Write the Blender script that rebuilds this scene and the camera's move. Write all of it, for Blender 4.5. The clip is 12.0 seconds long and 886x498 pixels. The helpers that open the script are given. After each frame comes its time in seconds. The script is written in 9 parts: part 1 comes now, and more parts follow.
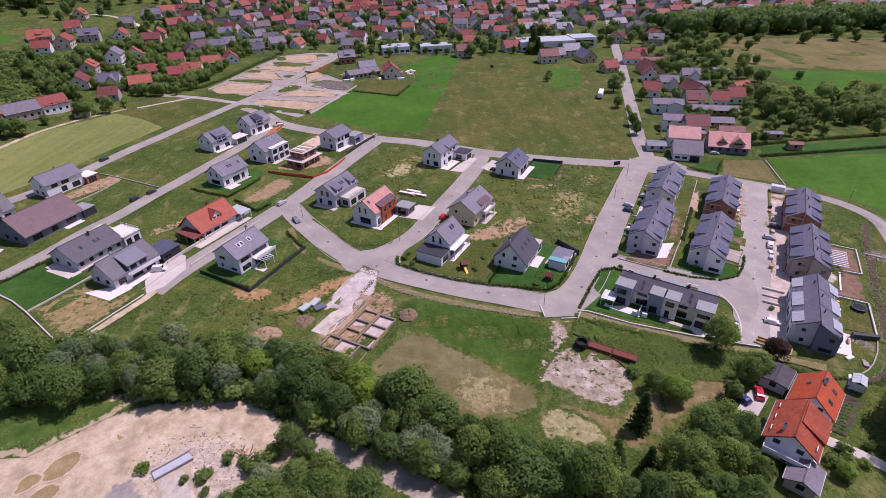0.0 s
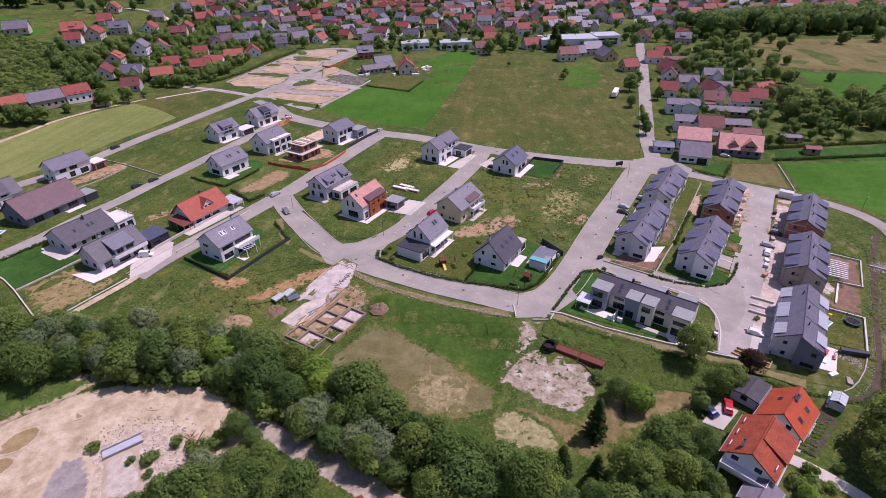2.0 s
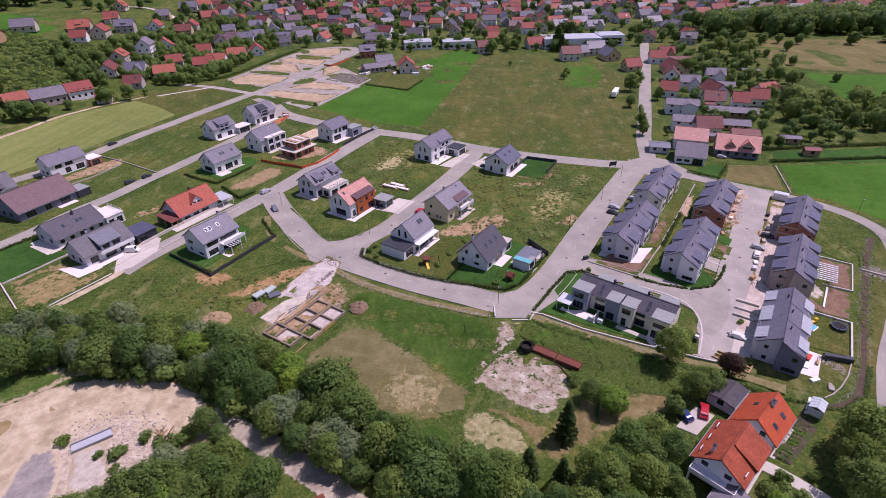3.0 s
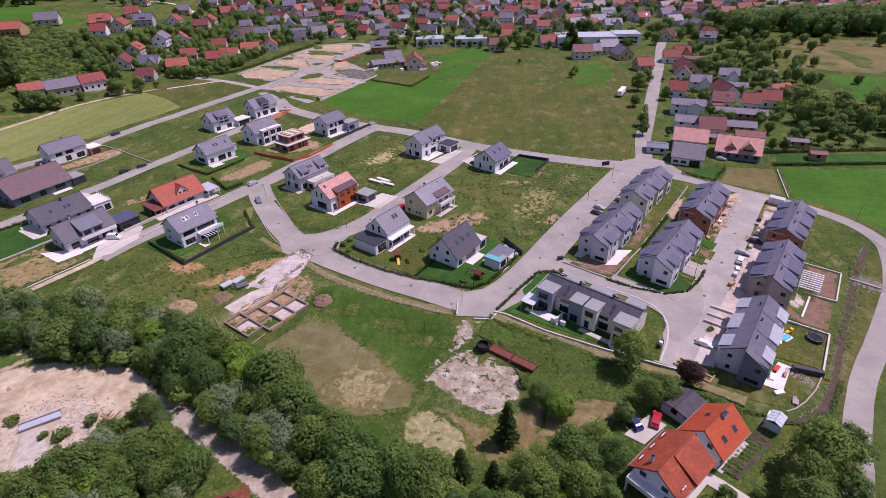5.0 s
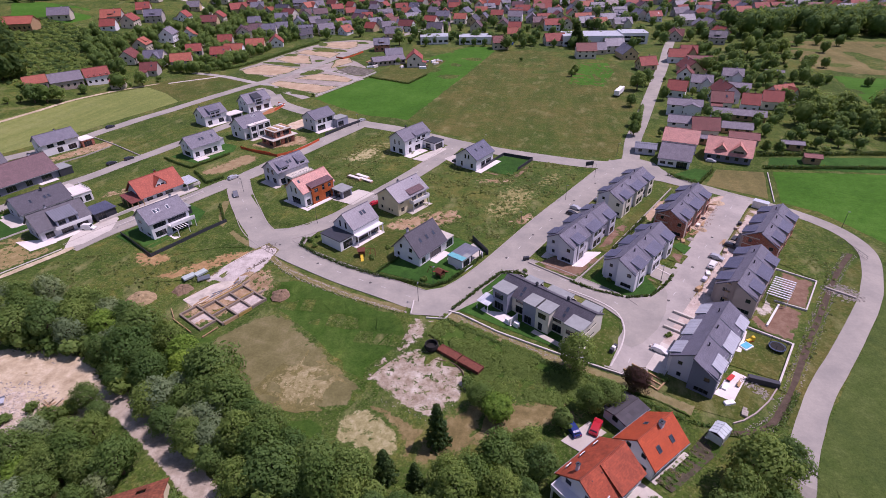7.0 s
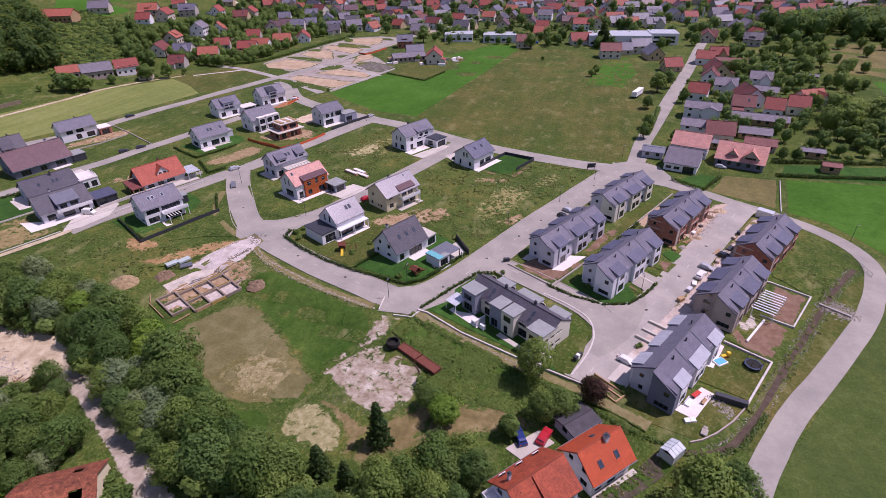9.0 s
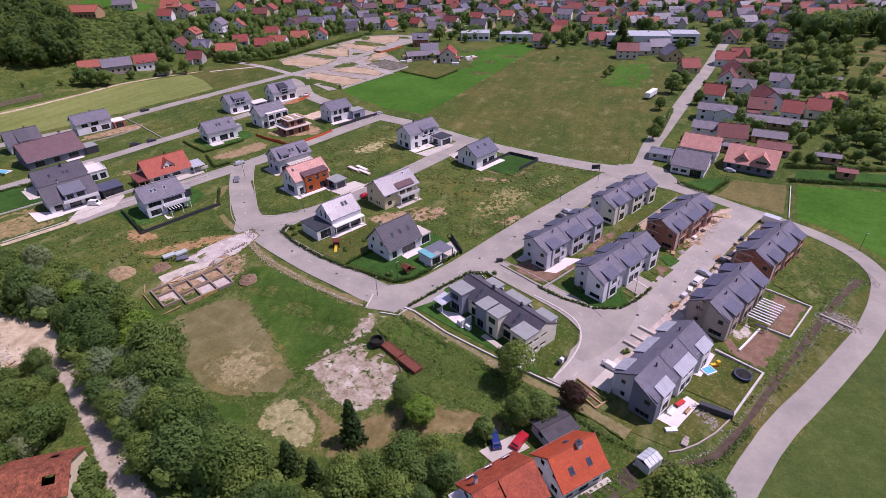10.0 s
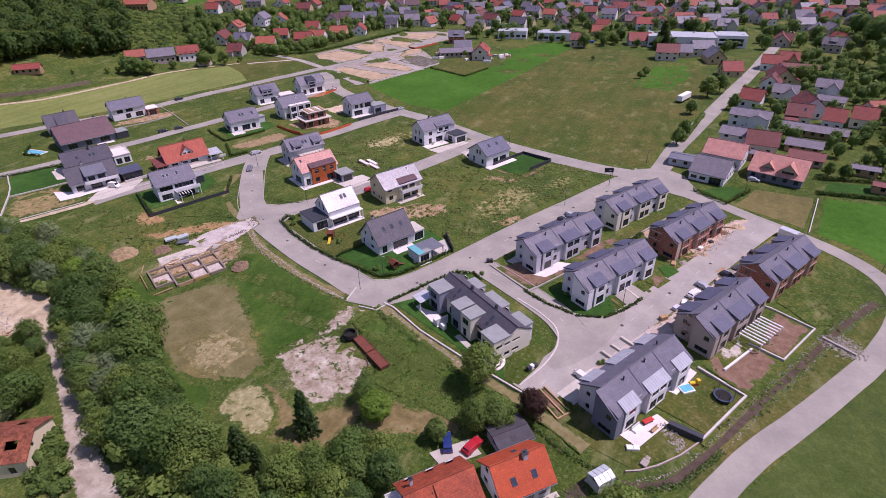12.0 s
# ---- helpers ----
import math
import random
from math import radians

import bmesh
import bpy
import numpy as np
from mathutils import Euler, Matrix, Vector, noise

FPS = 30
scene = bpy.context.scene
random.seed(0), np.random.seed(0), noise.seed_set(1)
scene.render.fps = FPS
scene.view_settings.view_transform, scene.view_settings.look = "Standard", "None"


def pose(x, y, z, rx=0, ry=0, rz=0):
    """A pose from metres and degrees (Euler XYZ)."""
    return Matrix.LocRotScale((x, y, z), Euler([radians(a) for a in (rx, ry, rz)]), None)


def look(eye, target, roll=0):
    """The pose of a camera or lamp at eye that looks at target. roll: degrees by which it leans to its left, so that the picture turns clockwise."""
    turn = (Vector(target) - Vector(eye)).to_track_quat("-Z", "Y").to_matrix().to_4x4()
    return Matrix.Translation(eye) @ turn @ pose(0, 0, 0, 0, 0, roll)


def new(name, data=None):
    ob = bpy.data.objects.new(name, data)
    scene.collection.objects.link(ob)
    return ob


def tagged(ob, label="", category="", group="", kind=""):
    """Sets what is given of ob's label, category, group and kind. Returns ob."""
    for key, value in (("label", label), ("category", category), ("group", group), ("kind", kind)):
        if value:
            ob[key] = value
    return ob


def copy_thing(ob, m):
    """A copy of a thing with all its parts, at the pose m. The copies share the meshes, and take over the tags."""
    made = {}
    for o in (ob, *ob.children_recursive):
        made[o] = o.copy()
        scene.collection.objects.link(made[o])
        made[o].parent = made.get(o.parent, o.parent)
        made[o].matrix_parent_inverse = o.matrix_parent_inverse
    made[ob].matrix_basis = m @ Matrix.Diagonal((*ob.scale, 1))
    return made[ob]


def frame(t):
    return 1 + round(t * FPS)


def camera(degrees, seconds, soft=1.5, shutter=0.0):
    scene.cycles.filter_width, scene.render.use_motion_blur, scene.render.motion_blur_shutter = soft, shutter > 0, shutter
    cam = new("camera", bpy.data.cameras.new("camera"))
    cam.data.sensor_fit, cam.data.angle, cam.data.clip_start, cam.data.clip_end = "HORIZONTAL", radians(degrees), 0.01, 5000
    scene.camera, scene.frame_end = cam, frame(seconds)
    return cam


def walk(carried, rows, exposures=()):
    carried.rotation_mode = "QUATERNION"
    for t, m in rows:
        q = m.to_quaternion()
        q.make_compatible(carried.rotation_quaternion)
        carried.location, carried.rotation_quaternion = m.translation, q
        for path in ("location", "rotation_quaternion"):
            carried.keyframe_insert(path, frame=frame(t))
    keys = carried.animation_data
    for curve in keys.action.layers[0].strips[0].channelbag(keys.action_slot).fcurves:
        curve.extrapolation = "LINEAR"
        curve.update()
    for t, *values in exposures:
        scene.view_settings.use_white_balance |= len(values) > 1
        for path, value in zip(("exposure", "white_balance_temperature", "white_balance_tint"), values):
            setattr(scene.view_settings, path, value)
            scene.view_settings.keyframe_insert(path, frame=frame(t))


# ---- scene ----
cam = camera(80.3, 12.0, soft=0.75)
METRES, EYE, TILT, LEAN, TURN = 85.0, 80.0, -31.7, 1.16, 0.0
ROWS = [
    (0.0, 0.0, 0.0, 0.0, -0.0, -0.0, 0.0),
    (0.5, 0.0397, 0.0055, -0.0019, 0.78, -0.03, -0.46),
    (1.0, 0.0829, 0.012, -0.0037, 1.78, -0.08, -1.04),
    (1.5, 0.1224, 0.0187, -0.0052, 2.63, -0.14, -1.55),
    (2.0, 0.1656, 0.0267, -0.0062, 3.46, -0.2, -2.04),
    (2.5, 0.2051, 0.0346, -0.0066, 4.05, -0.22, -2.39),
    (3.0, 0.2482, 0.0437, -0.0068, 4.57, -0.23, -2.67),
    (5.0, 0.4133, 0.0827, -0.0057, 7.38, -0.49, -4.35),
    (5.5, 0.4529, 0.0931, -0.0041, 7.88, -0.54, -4.65),
    (6.0, 0.4957, 0.1053, -0.0016, 8.34, -0.58, -4.9),
    (6.5, 0.5345, 0.1168, 0.0007, 8.81, -0.64, -5.2),
    (7.0, 0.5762, 0.1294, 0.0033, 9.52, -0.71, -5.62),
    (9.0, 0.7344, 0.1833, 0.0198, 13.42, -1.28, -7.95),
    (9.5, 0.7714, 0.1982, 0.0246, 14.5, -1.46, -8.54),
    (10.0, 0.8103, 0.2147, 0.0303, 15.74, -1.69, -9.28),
    (10.5, 0.8452, 0.2301, 0.0364, 16.89, -1.92, -9.94),
    (11.0, 0.8816, 0.2475, 0.0426, 18.11, -2.16, -10.65),
    (11.5, 0.9149, 0.2638, 0.0482, 19.35, -2.44, -11.36),
    (12.0, 0.9504, 0.2824, 0.055, 20.74, -2.75, -12.12),
]
walk(cam, [(t, pose(0, 0, EYE, TILT, LEAN, TURN) @ pose(METRES * x, METRES * y, METRES * z, 90 + pitch, roll, yaw)) for t, x, y, z, yaw, pitch, roll in ROWS],
     exposures=[(0.0, 0.04, 6060, 46), (12.0, 0.05, 6060, 46)])

# ---- world, sun, exposure ----
SUN = Vector((0.43, 0.19, 0.885)).normalized()
world = bpy.data.worlds.new("sky")
scene.world = world
world.use_nodes = True
wn = world.node_tree
sky = wn.nodes.new("ShaderNodeTexSky")
sky.sky_type, sky.sun_disc = "NISHITA", False
sky.sun_elevation, sky.sun_rotation = math.asin(SUN.z), math.atan2(SUN.x, SUN.y)
sky.air_density, sky.dust_density = 1.4, 0.8
wn.nodes["Background"].inputs[1].default_value = 0.08
wn.links.new(sky.outputs[0], wn.nodes["Background"].inputs[0])
sun_data = bpy.data.lights.new("sun", "SUN")
sun_data.energy, sun_data.angle, sun_data.color = 4.2, radians(0.6), (1.0, 0.945, 0.86)
new("sun", sun_data).matrix_world = look(SUN * 300, (0, 0, 0))
scene.view_settings.exposure = 0.0


# ---- materials ----
def srgb(c):
    c = c.lstrip("#")
    v = [int(c[i:i + 2], 16) / 255 for i in (0, 2, 4)]
    return [(x / 12.92 if x <= 0.04045 else ((x + 0.055) / 1.055) ** 2.4) for x in v]


class Mat:
    """A small builder of node materials in world metres."""

    def __init__(self, name, rough=0.85, metal=0.0, spec=0.3):
        self.m = bpy.data.materials.new(name)
        self.m.use_nodes = True
        self.nt = self.m.node_tree
        self.b = self.nt.nodes["Principled BSDF"]
        self.b.inputs["Roughness"].default_value = rough
        self.b.inputs["Metallic"].default_value = metal
        self.b.inputs["Specular IOR Level"].default_value = spec
        self.pos = self.nt.nodes.new("ShaderNodeNewGeometry").outputs["Position"]

    def node(self, kind, **values):
        n = self.nt.nodes.new(kind)
        for k, v in values.items():
            n.inputs[k].default_value = v
        return n

    def link(self, a, b):
        self.nt.links.new(a, b)

    def noise(self, scale, detail=4.0, rough=0.6, at=None, stretch=None):
        n = self.node("ShaderNodeTexNoise", Scale=scale, Detail=detail, Roughness=rough)
        src = at or self.pos
        if stretch:
            mp = self.nt.nodes.new("ShaderNodeMapping")
            mp.inputs["Rotation"].default_value = (0, 0, radians(stretch[0]))
            mp.inputs["Scale"].default_value = stretch[1]
            self.link(src, mp.inputs["Vector"])
            src = mp.outputs[0]
        self.link(src, n.inputs["Vector"])
        return n.outputs["Fac"]

    def ramp(self, fac, stops):
        r = self.nt.nodes.new("ShaderNodeValToRGB")
        e = r.color_ramp.elements
        while len(e) < len(stops):
            e.new(0.5)
        for el, (p, c) in zip(e, stops):
            el.position, el.color = p, (*c, 1) if len(c) == 3 else c
        self.link(fac, r.inputs["Fac"])
        return r.outputs["Color"]

    def grey(self, fac, lo, hi):
        n = self.node("ShaderNodeMapRange")
        n.inputs["From Min"].default_value, n.inputs["From Max"].default_value = lo, hi
        self.link(fac, n.inputs["Value"])
        return n.outputs[0]

    def mix(self, fac, a, b, mode="MIX"):
        n = self.nt.nodes.new("ShaderNodeMix")
        n.data_type, n.blend_type = "RGBA", mode
        for sock, v in ((n.inputs[0], fac), (n.inputs[6], a), (n.inputs[7], b)):
            if hasattr(v, "is_linked"):
                self.link(v, sock)
            elif isinstance(v, (int, float)):
                sock.default_value = v
            else:
                sock.default_value = (*v, 1)
        return n.outputs[2]

    def math(self, op, a, b=0.0):
        n = self.nt.nodes.new("ShaderNodeMath")
        n.operation = op
        for sock, v in ((n.inputs[0], a), (n.inputs[1], b)):
            if hasattr(v, "is_linked"):
                self.link(v, sock)
            else:
                sock.default_value = v
        return n.outputs[0]

    def attr(self, name):
        n = self.nt.nodes.new("ShaderNodeAttribute")
        n.attribute_name = name
        return n.outputs["Fac"]

    def rand(self):
        return self.nt.nodes.new("ShaderNodeObjectInfo").outputs["Random"]

    def uv(self):
        return self.nt.nodes.new("ShaderNodeTexCoord").outputs["UV"]

    def color(self, c):
        if hasattr(c, "is_linked"):
            self.link(c, self.b.inputs["Base Color"])
        else:
            self.b.inputs["Base Color"].default_value = (*c, 1)
        return self

    def bump(self, fac, strength=0.4, dist=0.05):
        n = self.node("ShaderNodeBump", Strength=strength, Distance=dist)
        self.link(fac, n.inputs["Height"])
        self.link(n.outputs[0], self.b.inputs["Normal"])
        return self


def plain(name, c, rough=0.7, var=0.12, scale=1.5, metal=0.0, spec=0.3, fine=14.0, bump=0.15):
    """One colour with stains at two scales and a fine grain."""
    k = Mat(name, rough, metal, spec)
    c = srgb(c)
    big = k.ramp(k.noise(scale, 5), [(0.3, [x * (1 - var) for x in c]), (0.7, [min(1, x * (1 + var)) for x in c])])
    grain = k.grey(k.noise(fine, 3), 0.2, 0.8)
    col = k.mix(0.12, big, k.ramp(grain, [(0, [x * 0.6 for x in c]), (1, c)]))
    k.color(col).bump(grain, bump, 0.02)
    return k.m


def grass_color(k, kind):
    """Colour of unmown grass: clumps, drier streaks, weeds."""
    big, mid, fine = k.noise(0.035, 6, 0.62), k.noise(0.35, 6, 0.7), k.noise(2.6, 5, 0.75)
    tones = {"rough": ("#374d1e", "#4c6029", "#6d6c38"), "lawn": ("#2d4f20", "#365c24", "#426a2d"), "field": ("#37601a", "#3f6b1f", "#4a7428"), "verge": ("#43552a", "#4d5d2d", "#5a6838"), "lush": ("#314c1b", "#425d23", "#546a2f"),
             "olive": ("#3f561f", "#535a2a", "#686237"), "mown": ("#686340", "#756d46", "#847b55"), "pale": ("#727d46", "#7d864c", "#878d58"), "hay": ("#85805a", "#989270", "#a9a280")}[kind]
    a, b, c = (srgb(t) for t in tones)
    col = k.ramp(k.math("ADD", k.math("MULTIPLY", big, 0.55), k.math("MULTIPLY", mid, 0.45)), [(0.38, a), (0.5, b), (0.62, c)])
    # broad drifts of other herbs, some lush, some dry
    drift = k.ramp(k.noise(0.11, 5, 0.65, stretch=(24, (1, 0.6, 1))), [(0.36, (0.68, 0.82, 0.6)), (0.48, (0.98, 1.0, 0.95)), (0.56, (1.0, 1.0, 1.0)), (0.66, (1.32, 1.16, 1.12))])
    col = k.mix({"rough": 0.9, "lush": 0.9, "olive": 0.7, "verge": 0.6}.get(kind, 0.25), col, drift, "MULTIPLY")
    wild = 0.95 if kind == "rough" else 0.55
    dark = k.ramp(fine, [(0.34, (0.42, 0.46, 0.38)), (0.5, (0.86, 0.87, 0.82)), (0.64, (1.2, 1.16, 1.12))])
    clump = k.ramp(k.noise(0.9, 5, 0.7), [(0.36, (0.58, 0.64, 0.54)), (0.5, (0.86, 0.88, 0.82)), (0.62, (1.12, 1.09, 1.02))])
    col = k.mix(wild * 0.7, col, clump, "MULTIPLY")
    col = k.mix(wild, col, dark, "MULTIPLY")
    if kind in ("olive", "mown", "pale"):
        # faint mowing stripes
        band = k.ramp(k.noise(0.22, 3, 0.5, stretch=(-17, (1, 0.04, 1))), [(0.4, (0.86, 0.9, 0.84)), (0.6, (1.06, 1.04, 1.02))])
        col = k.mix(0.8, col, band, "MULTIPLY")
    if kind in ("rough", "olive"):
        # dry straw in patches, streaks and specks
        patch = k.grey(k.noise(0.16, 7, 0.72, stretch=(30, (1, 0.55, 1))), 0.54, 0.68)
        speck = k.grey(k.noise(1.5, 5, 0.75), 0.52, 0.68)
        col = k.mix(k.math("MULTIPLY", k.math("MAXIMUM", k.math("MULTIPLY", patch, 0.55), k.math("MULTIPLY", speck, 0.5)), 0.9), col, srgb("#8f8a5e"))
    return col, k.math("ADD", mid, fine)


def grass(name, kind):
    k = Mat(name, 0.95, spec=0.12)
    col, h = grass_color(k, kind)
    k.color(col).bump(h, 0.7, 0.12)
    return k.m


def edged(name, colors, scale=0.5, rough=0.95, ground="rough", weeds=0.0, bump=0.5):
    """Bare ground that thins out into the grass round it along the sheet's edge."""
    k = Mat(name, rough, spec=0.15)
    if isinstance(ground, tuple):
        g, gh = k.ramp(k.noise(0.3, 7, 0.68), [(0.33, srgb(ground[0])), (0.67, srgb(ground[1]))]), k.noise(2.6, 5, 0.75)
    else:
        g, gh = grass_color(k, ground)
    a, b, c = (srgb(x) for x in colors)
    big, fine = k.noise(scale, 7, 0.68), k.noise(scale * 9, 5, 0.7)
    col = k.ramp(big, [(0.33, a), (0.5, b), (0.67, c)])
    col = k.mix(0.6, col, k.ramp(fine, [(0.3, (0.68, 0.67, 0.66)), (0.65, (1.12, 1.12, 1.12))]), "MULTIPLY")
    inside = k.math("ADD", k.attr("edge"), k.math("MULTIPLY", k.math("SUBTRACT", k.noise(0.9, 7, 0.72), 0.5), 1.5))
    if weeds:
        inside = k.math("SUBTRACT", inside, k.math("MULTIPLY", k.grey(k.noise(0.55, 6, 0.75), 0.48, 0.62), weeds))
    k.color(k.mix(k.grey(inside, 0.28, 0.46), g, col)).bump(k.math("ADD", fine, gh), bump, 0.06)
    return k.m


def paving(name, c, c2, joint=0.0):
    """Worn asphalt or concrete with patches, dust and tyre tracks."""
    k = Mat(name, 0.9, spec=0.2)
    a, b = srgb(c), srgb(c2)
    col = k.ramp(k.noise(0.12, 7, 0.65), [(0.35, a), (0.62, b)])
    col = k.mix(0.35, col, k.ramp(k.noise(1.7, 6, 0.7), [(0.3, (0.75, 0.74, 0.74)), (0.7, (1.1, 1.1, 1.08))]), "MULTIPLY")
    grain = k.noise(18, 3)
    k.color(k.mix(0.25, col, k.ramp(grain, [(0.3, (0.7, 0.7, 0.7)), (0.7, (1.15, 1.15, 1.15))]), "MULTIPLY")).bump(grain, 0.2, 0.01)
    return k.m


def tiles(name, c, rough=0.6, row=0.33, var=0.11, spec=0.4, wide=0.3, worn=0.25):
    """Roof covering in courses: u along the ridge, v down the slope, in metres."""
    k = Mat(name, rough, spec=spec)
    c = srgb(c)
    br = k.node("ShaderNodeTexBrick", Scale=1.0)
    br.inputs["Brick Width"].default_value, br.inputs["Row Height"].default_value = wide, row
    br.inputs["Mortar Size"].default_value, br.inputs["Mortar Smooth"].default_value = 0.02, 0.3
    br.inputs["Color1"].default_value = (*[x * (1 - var) for x in c], 1)
    br.inputs["Color2"].default_value = (*[min(1, x * (1 + var)) for x in c], 1)
    br.inputs["Mortar"].default_value = (*[x * 0.68 for x in c], 1)
    k.link(k.uv(), br.inputs["Vector"])
    st = k.ramp(k.noise(0.6, 6, 0.65), [(0.3, [1 - worn] * 3), (0.7, [1 + worn * 0.5] * 3)])
    col = k.mix(0.8, br.outputs["Color"], st, "MULTIPLY")
    tint = k.ramp(k.rand(), [(0, (0.86, 0.86, 0.88)), (1, (1.1, 1.08, 1.06))])
    k.color(k.mix(0.6, col, tint, "MULTIPLY")).bump(k.math("SUBTRACT", 1.0, br.outputs["Fac"]), 0.5, 0.03)
    return k.m


def seamed(name, c, pitch=0.6, rough=0.42, metal=0.35):
    """Sheet metal with standing seams that run down the slope."""
    k = Mat(name, rough, metal, 0.5)
    c = srgb(c)
    w = k.node("ShaderNodeTexWave", Scale=1.0 / pitch * 0.5 * 0.314 * 2, Distortion=0.0)
    w.wave_profile = "SIN"
    k.link(k.uv(), w.inputs["Vector"])
    seam = k.grey(w.outputs["Fac"], 0.93, 1.0)
    col = k.ramp(k.noise(0.9, 5), [(0.3, [x * 0.86 for x in c]), (0.7, [x * 1.1 for x in c])])
    k.color(k.mix(seam, col, [x * 0.6 for x in c])).bump(seam, 0.6, 0.03)
    return k.m


def brickwork(name, c, mortar):
    k = Mat(name, 0.9, spec=0.2)
    c = srgb(c)
    br = k.node("ShaderNodeTexBrick", Scale=1.0)
    br.inputs["Brick Width"].default_value, br.inputs["Row Height"].default_value = 0.4, 0.22
    br.inputs["Mortar Size"].default_value = 0.015
    br.inputs["Color1"].default_value, br.inputs["Color2"].default_value = (*[x * 0.85 for x in c], 1), (*[x * 1.15 for x in c], 1)
    br.inputs["Mortar"].default_value = (*srgb(mortar), 1)
    k.link(k.uv(), br.inputs["Vector"])
    k.color(k.mix(0.5, br.outputs["Color"], k.ramp(k.noise(0.8, 6), [(0.3, (0.75, 0.72, 0.7)), (0.7, (1.12, 1.1, 1.08))]), "MULTIPLY"))
    k.bump(k.math("SUBTRACT", 1.0, br.outputs["Fac"]), 0.4, 0.02)
    return k.m


def foliage(name, dark, light, tint=0.8):
    """Leaves: each clump and each tree has its own tone; thin enough to let some light through."""
    k = Mat(name, 0.7, spec=0.2)
    a, b = srgb(dark), srgb(light)
    isl = k.nt.nodes.new("ShaderNodeNewGeometry").outputs["Random Per Island"]
    col = k.mix(k.math("ADD", k.math("MULTIPLY", isl, 0.6), 0.2), a, b)
    per = k.ramp(k.rand(), [(0, (0.66, 0.76, 0.66)), (0.5, (1, 1, 1)), (1, (1.34, 1.2, 1.0))])
    col = k.mix(tint, col, per, "MULTIPLY")
    col = k.mix(0.5, col, k.ramp(k.noise(0.45, 4), [(0.35, (0.75, 0.78, 0.7)), (0.65, (1.15, 1.15, 1.1))]), "MULTIPLY")
    k.color(col)
    k.b.inputs["Subsurface Weight"].default_value = 0.0
    tr = k.nt.nodes.new("ShaderNodeBsdfTranslucent")
    k.link(k.mix(0.5, col, (0.25, 0.3, 0.05)), tr.inputs["Color"])
    mx = k.nt.nodes.new("ShaderNodeMixShader")
    mx.inputs[0].default_value = 0.5
    k.link(k.b.outputs[0], mx.inputs[1])
    k.link(tr.outputs[0], mx.inputs[2])
    k.link(mx.outputs[0], k.nt.nodes["Material Output"].inputs["Surface"])
    return k.m


def glass(name, c="#20262c"):
    k = Mat(name, 0.06, spec=0.6)
    c = srgb(c)
    k.color(k.ramp(k.noise(0.7, 3), [(0.3, [x * 0.7 for x in c]), (0.7, [x * 1.3 for x in c])]))
    return k.m


GRASS, LAWN, FIELD, OLIVE, MOWN, PALE, HAY, LUSH, VERGE = (grass("grass_" + n, n) for n in ("rough", "lawn", "field", "olive", "mown", "pale", "hay", "lush", "verge"))
DIRT = edged("dirt", ("#8a7254", "#9e8566", "#b5a084"), 0.4, weeds=0.8)
SOIL = edged("soil", ("#7a5a44", "#8a6a52", "#9a7c62"), 0.6)
GRAVEL = edged("gravel", ("#9a8b6f", "#b4a588", "#c9bca1"), 0.3)
LANE = edged("lane_gravel", ("#8b816f", "#a09685", "#b4ab9a"), 0.5, weeds=0.15)
RUBBLE = edged("rubble", ("#786852", "#9f9380", "#c1b9aa"), 0.45, weeds=0.85, bump=0.9)
RUBBLEB = edged("rubble_on_gravel", ("#96866f", "#b6a893", "#cec2b0"), 0.8, weeds=0.2, bump=0.9, ground=("#ab9c80", "#c2b59a"))
DRY = edged("dry_grass", ("#655c39", "#766a45", "#8b7e58"), 0.5, weeds=0.35)
MUD = edged("ditch_mud", ("#463d34", "#54483d", "#62564a"), 0.6)
ASPHALT = paving("asphalt", "#8d8a82", "#a09b90")
DUSTY = paving("dusty_asphalt", "#95918a", "#aaa49b")
CONCRETE = paving("concrete", "#b2aca1", "#c8c2b7")
SLAB = paving("pale_slabs", "#cfc8c2", "#e2dcd6")
KERB = plain("kerb_stone", "#a29b93", 0.9)
WHITE = plain("white_render", "#dcdcde", 0.85, 0.05, 0.6)
GREYW = plain("grey_render", "#c4c4cb", 0.85, 0.06, 0.6)
BLUED = plain("dark_blue_grey_render", "#6e7280", 0.85, 0.08, 0.6)
BLUEG = plain("blue_grey_render", "#8b8f9e", 0.85, 0.06, 0.6)
CREAM = plain("cream_render", "#cfc4a4", 0.85, 0.06, 0.6)
PALEC = plain("pale_cream_render", "#d8d4c2", 0.85, 0.05, 0.6)
TAUPE = plain("taupe_render", "#a89a92", 0.85, 0.08, 0.6)
ORANGEWOOD = plain("orange_timber", "#a9562a", 0.6, 0.2, 2.0)
TIMBER = plain("bare_timber", "#a78a66", 0.8, 0.2, 2.0)
ANTHRA = plain("anthracite", "#3b3d43", 0.5, 0.1)
FRAME = plain("window_frame_paint", "#4a4c52", 0.45, 0.08)
WALLC = plain("pale_wall_concrete", "#c2bcb4", 0.9, 0.15, 1.0)
FRAMEW = plain("white_frame_paint", "#dedede", 0.45, 0.05)
GLASS = glass("window_glass")
GLASSB = glass("skylight_glass", "#39424f")
BRICK = brickwork("hollow_brick", "#9c5a45", "#b3a397")
RGREY, RDARK, RBROWN = tiles("grey_tiles", "#696874", 0.5, spec=0.4), tiles("dark_tiles", "#514f57", 0.5, spec=0.4), tiles("brown_tiles", "#62474b", 0.5)
RSLATE = tiles("slate_blue_tiles", "#54576b", 0.48, spec=0.45)
RSALMON = tiles("red_orange_tiles", "#a5523d", 0.65)
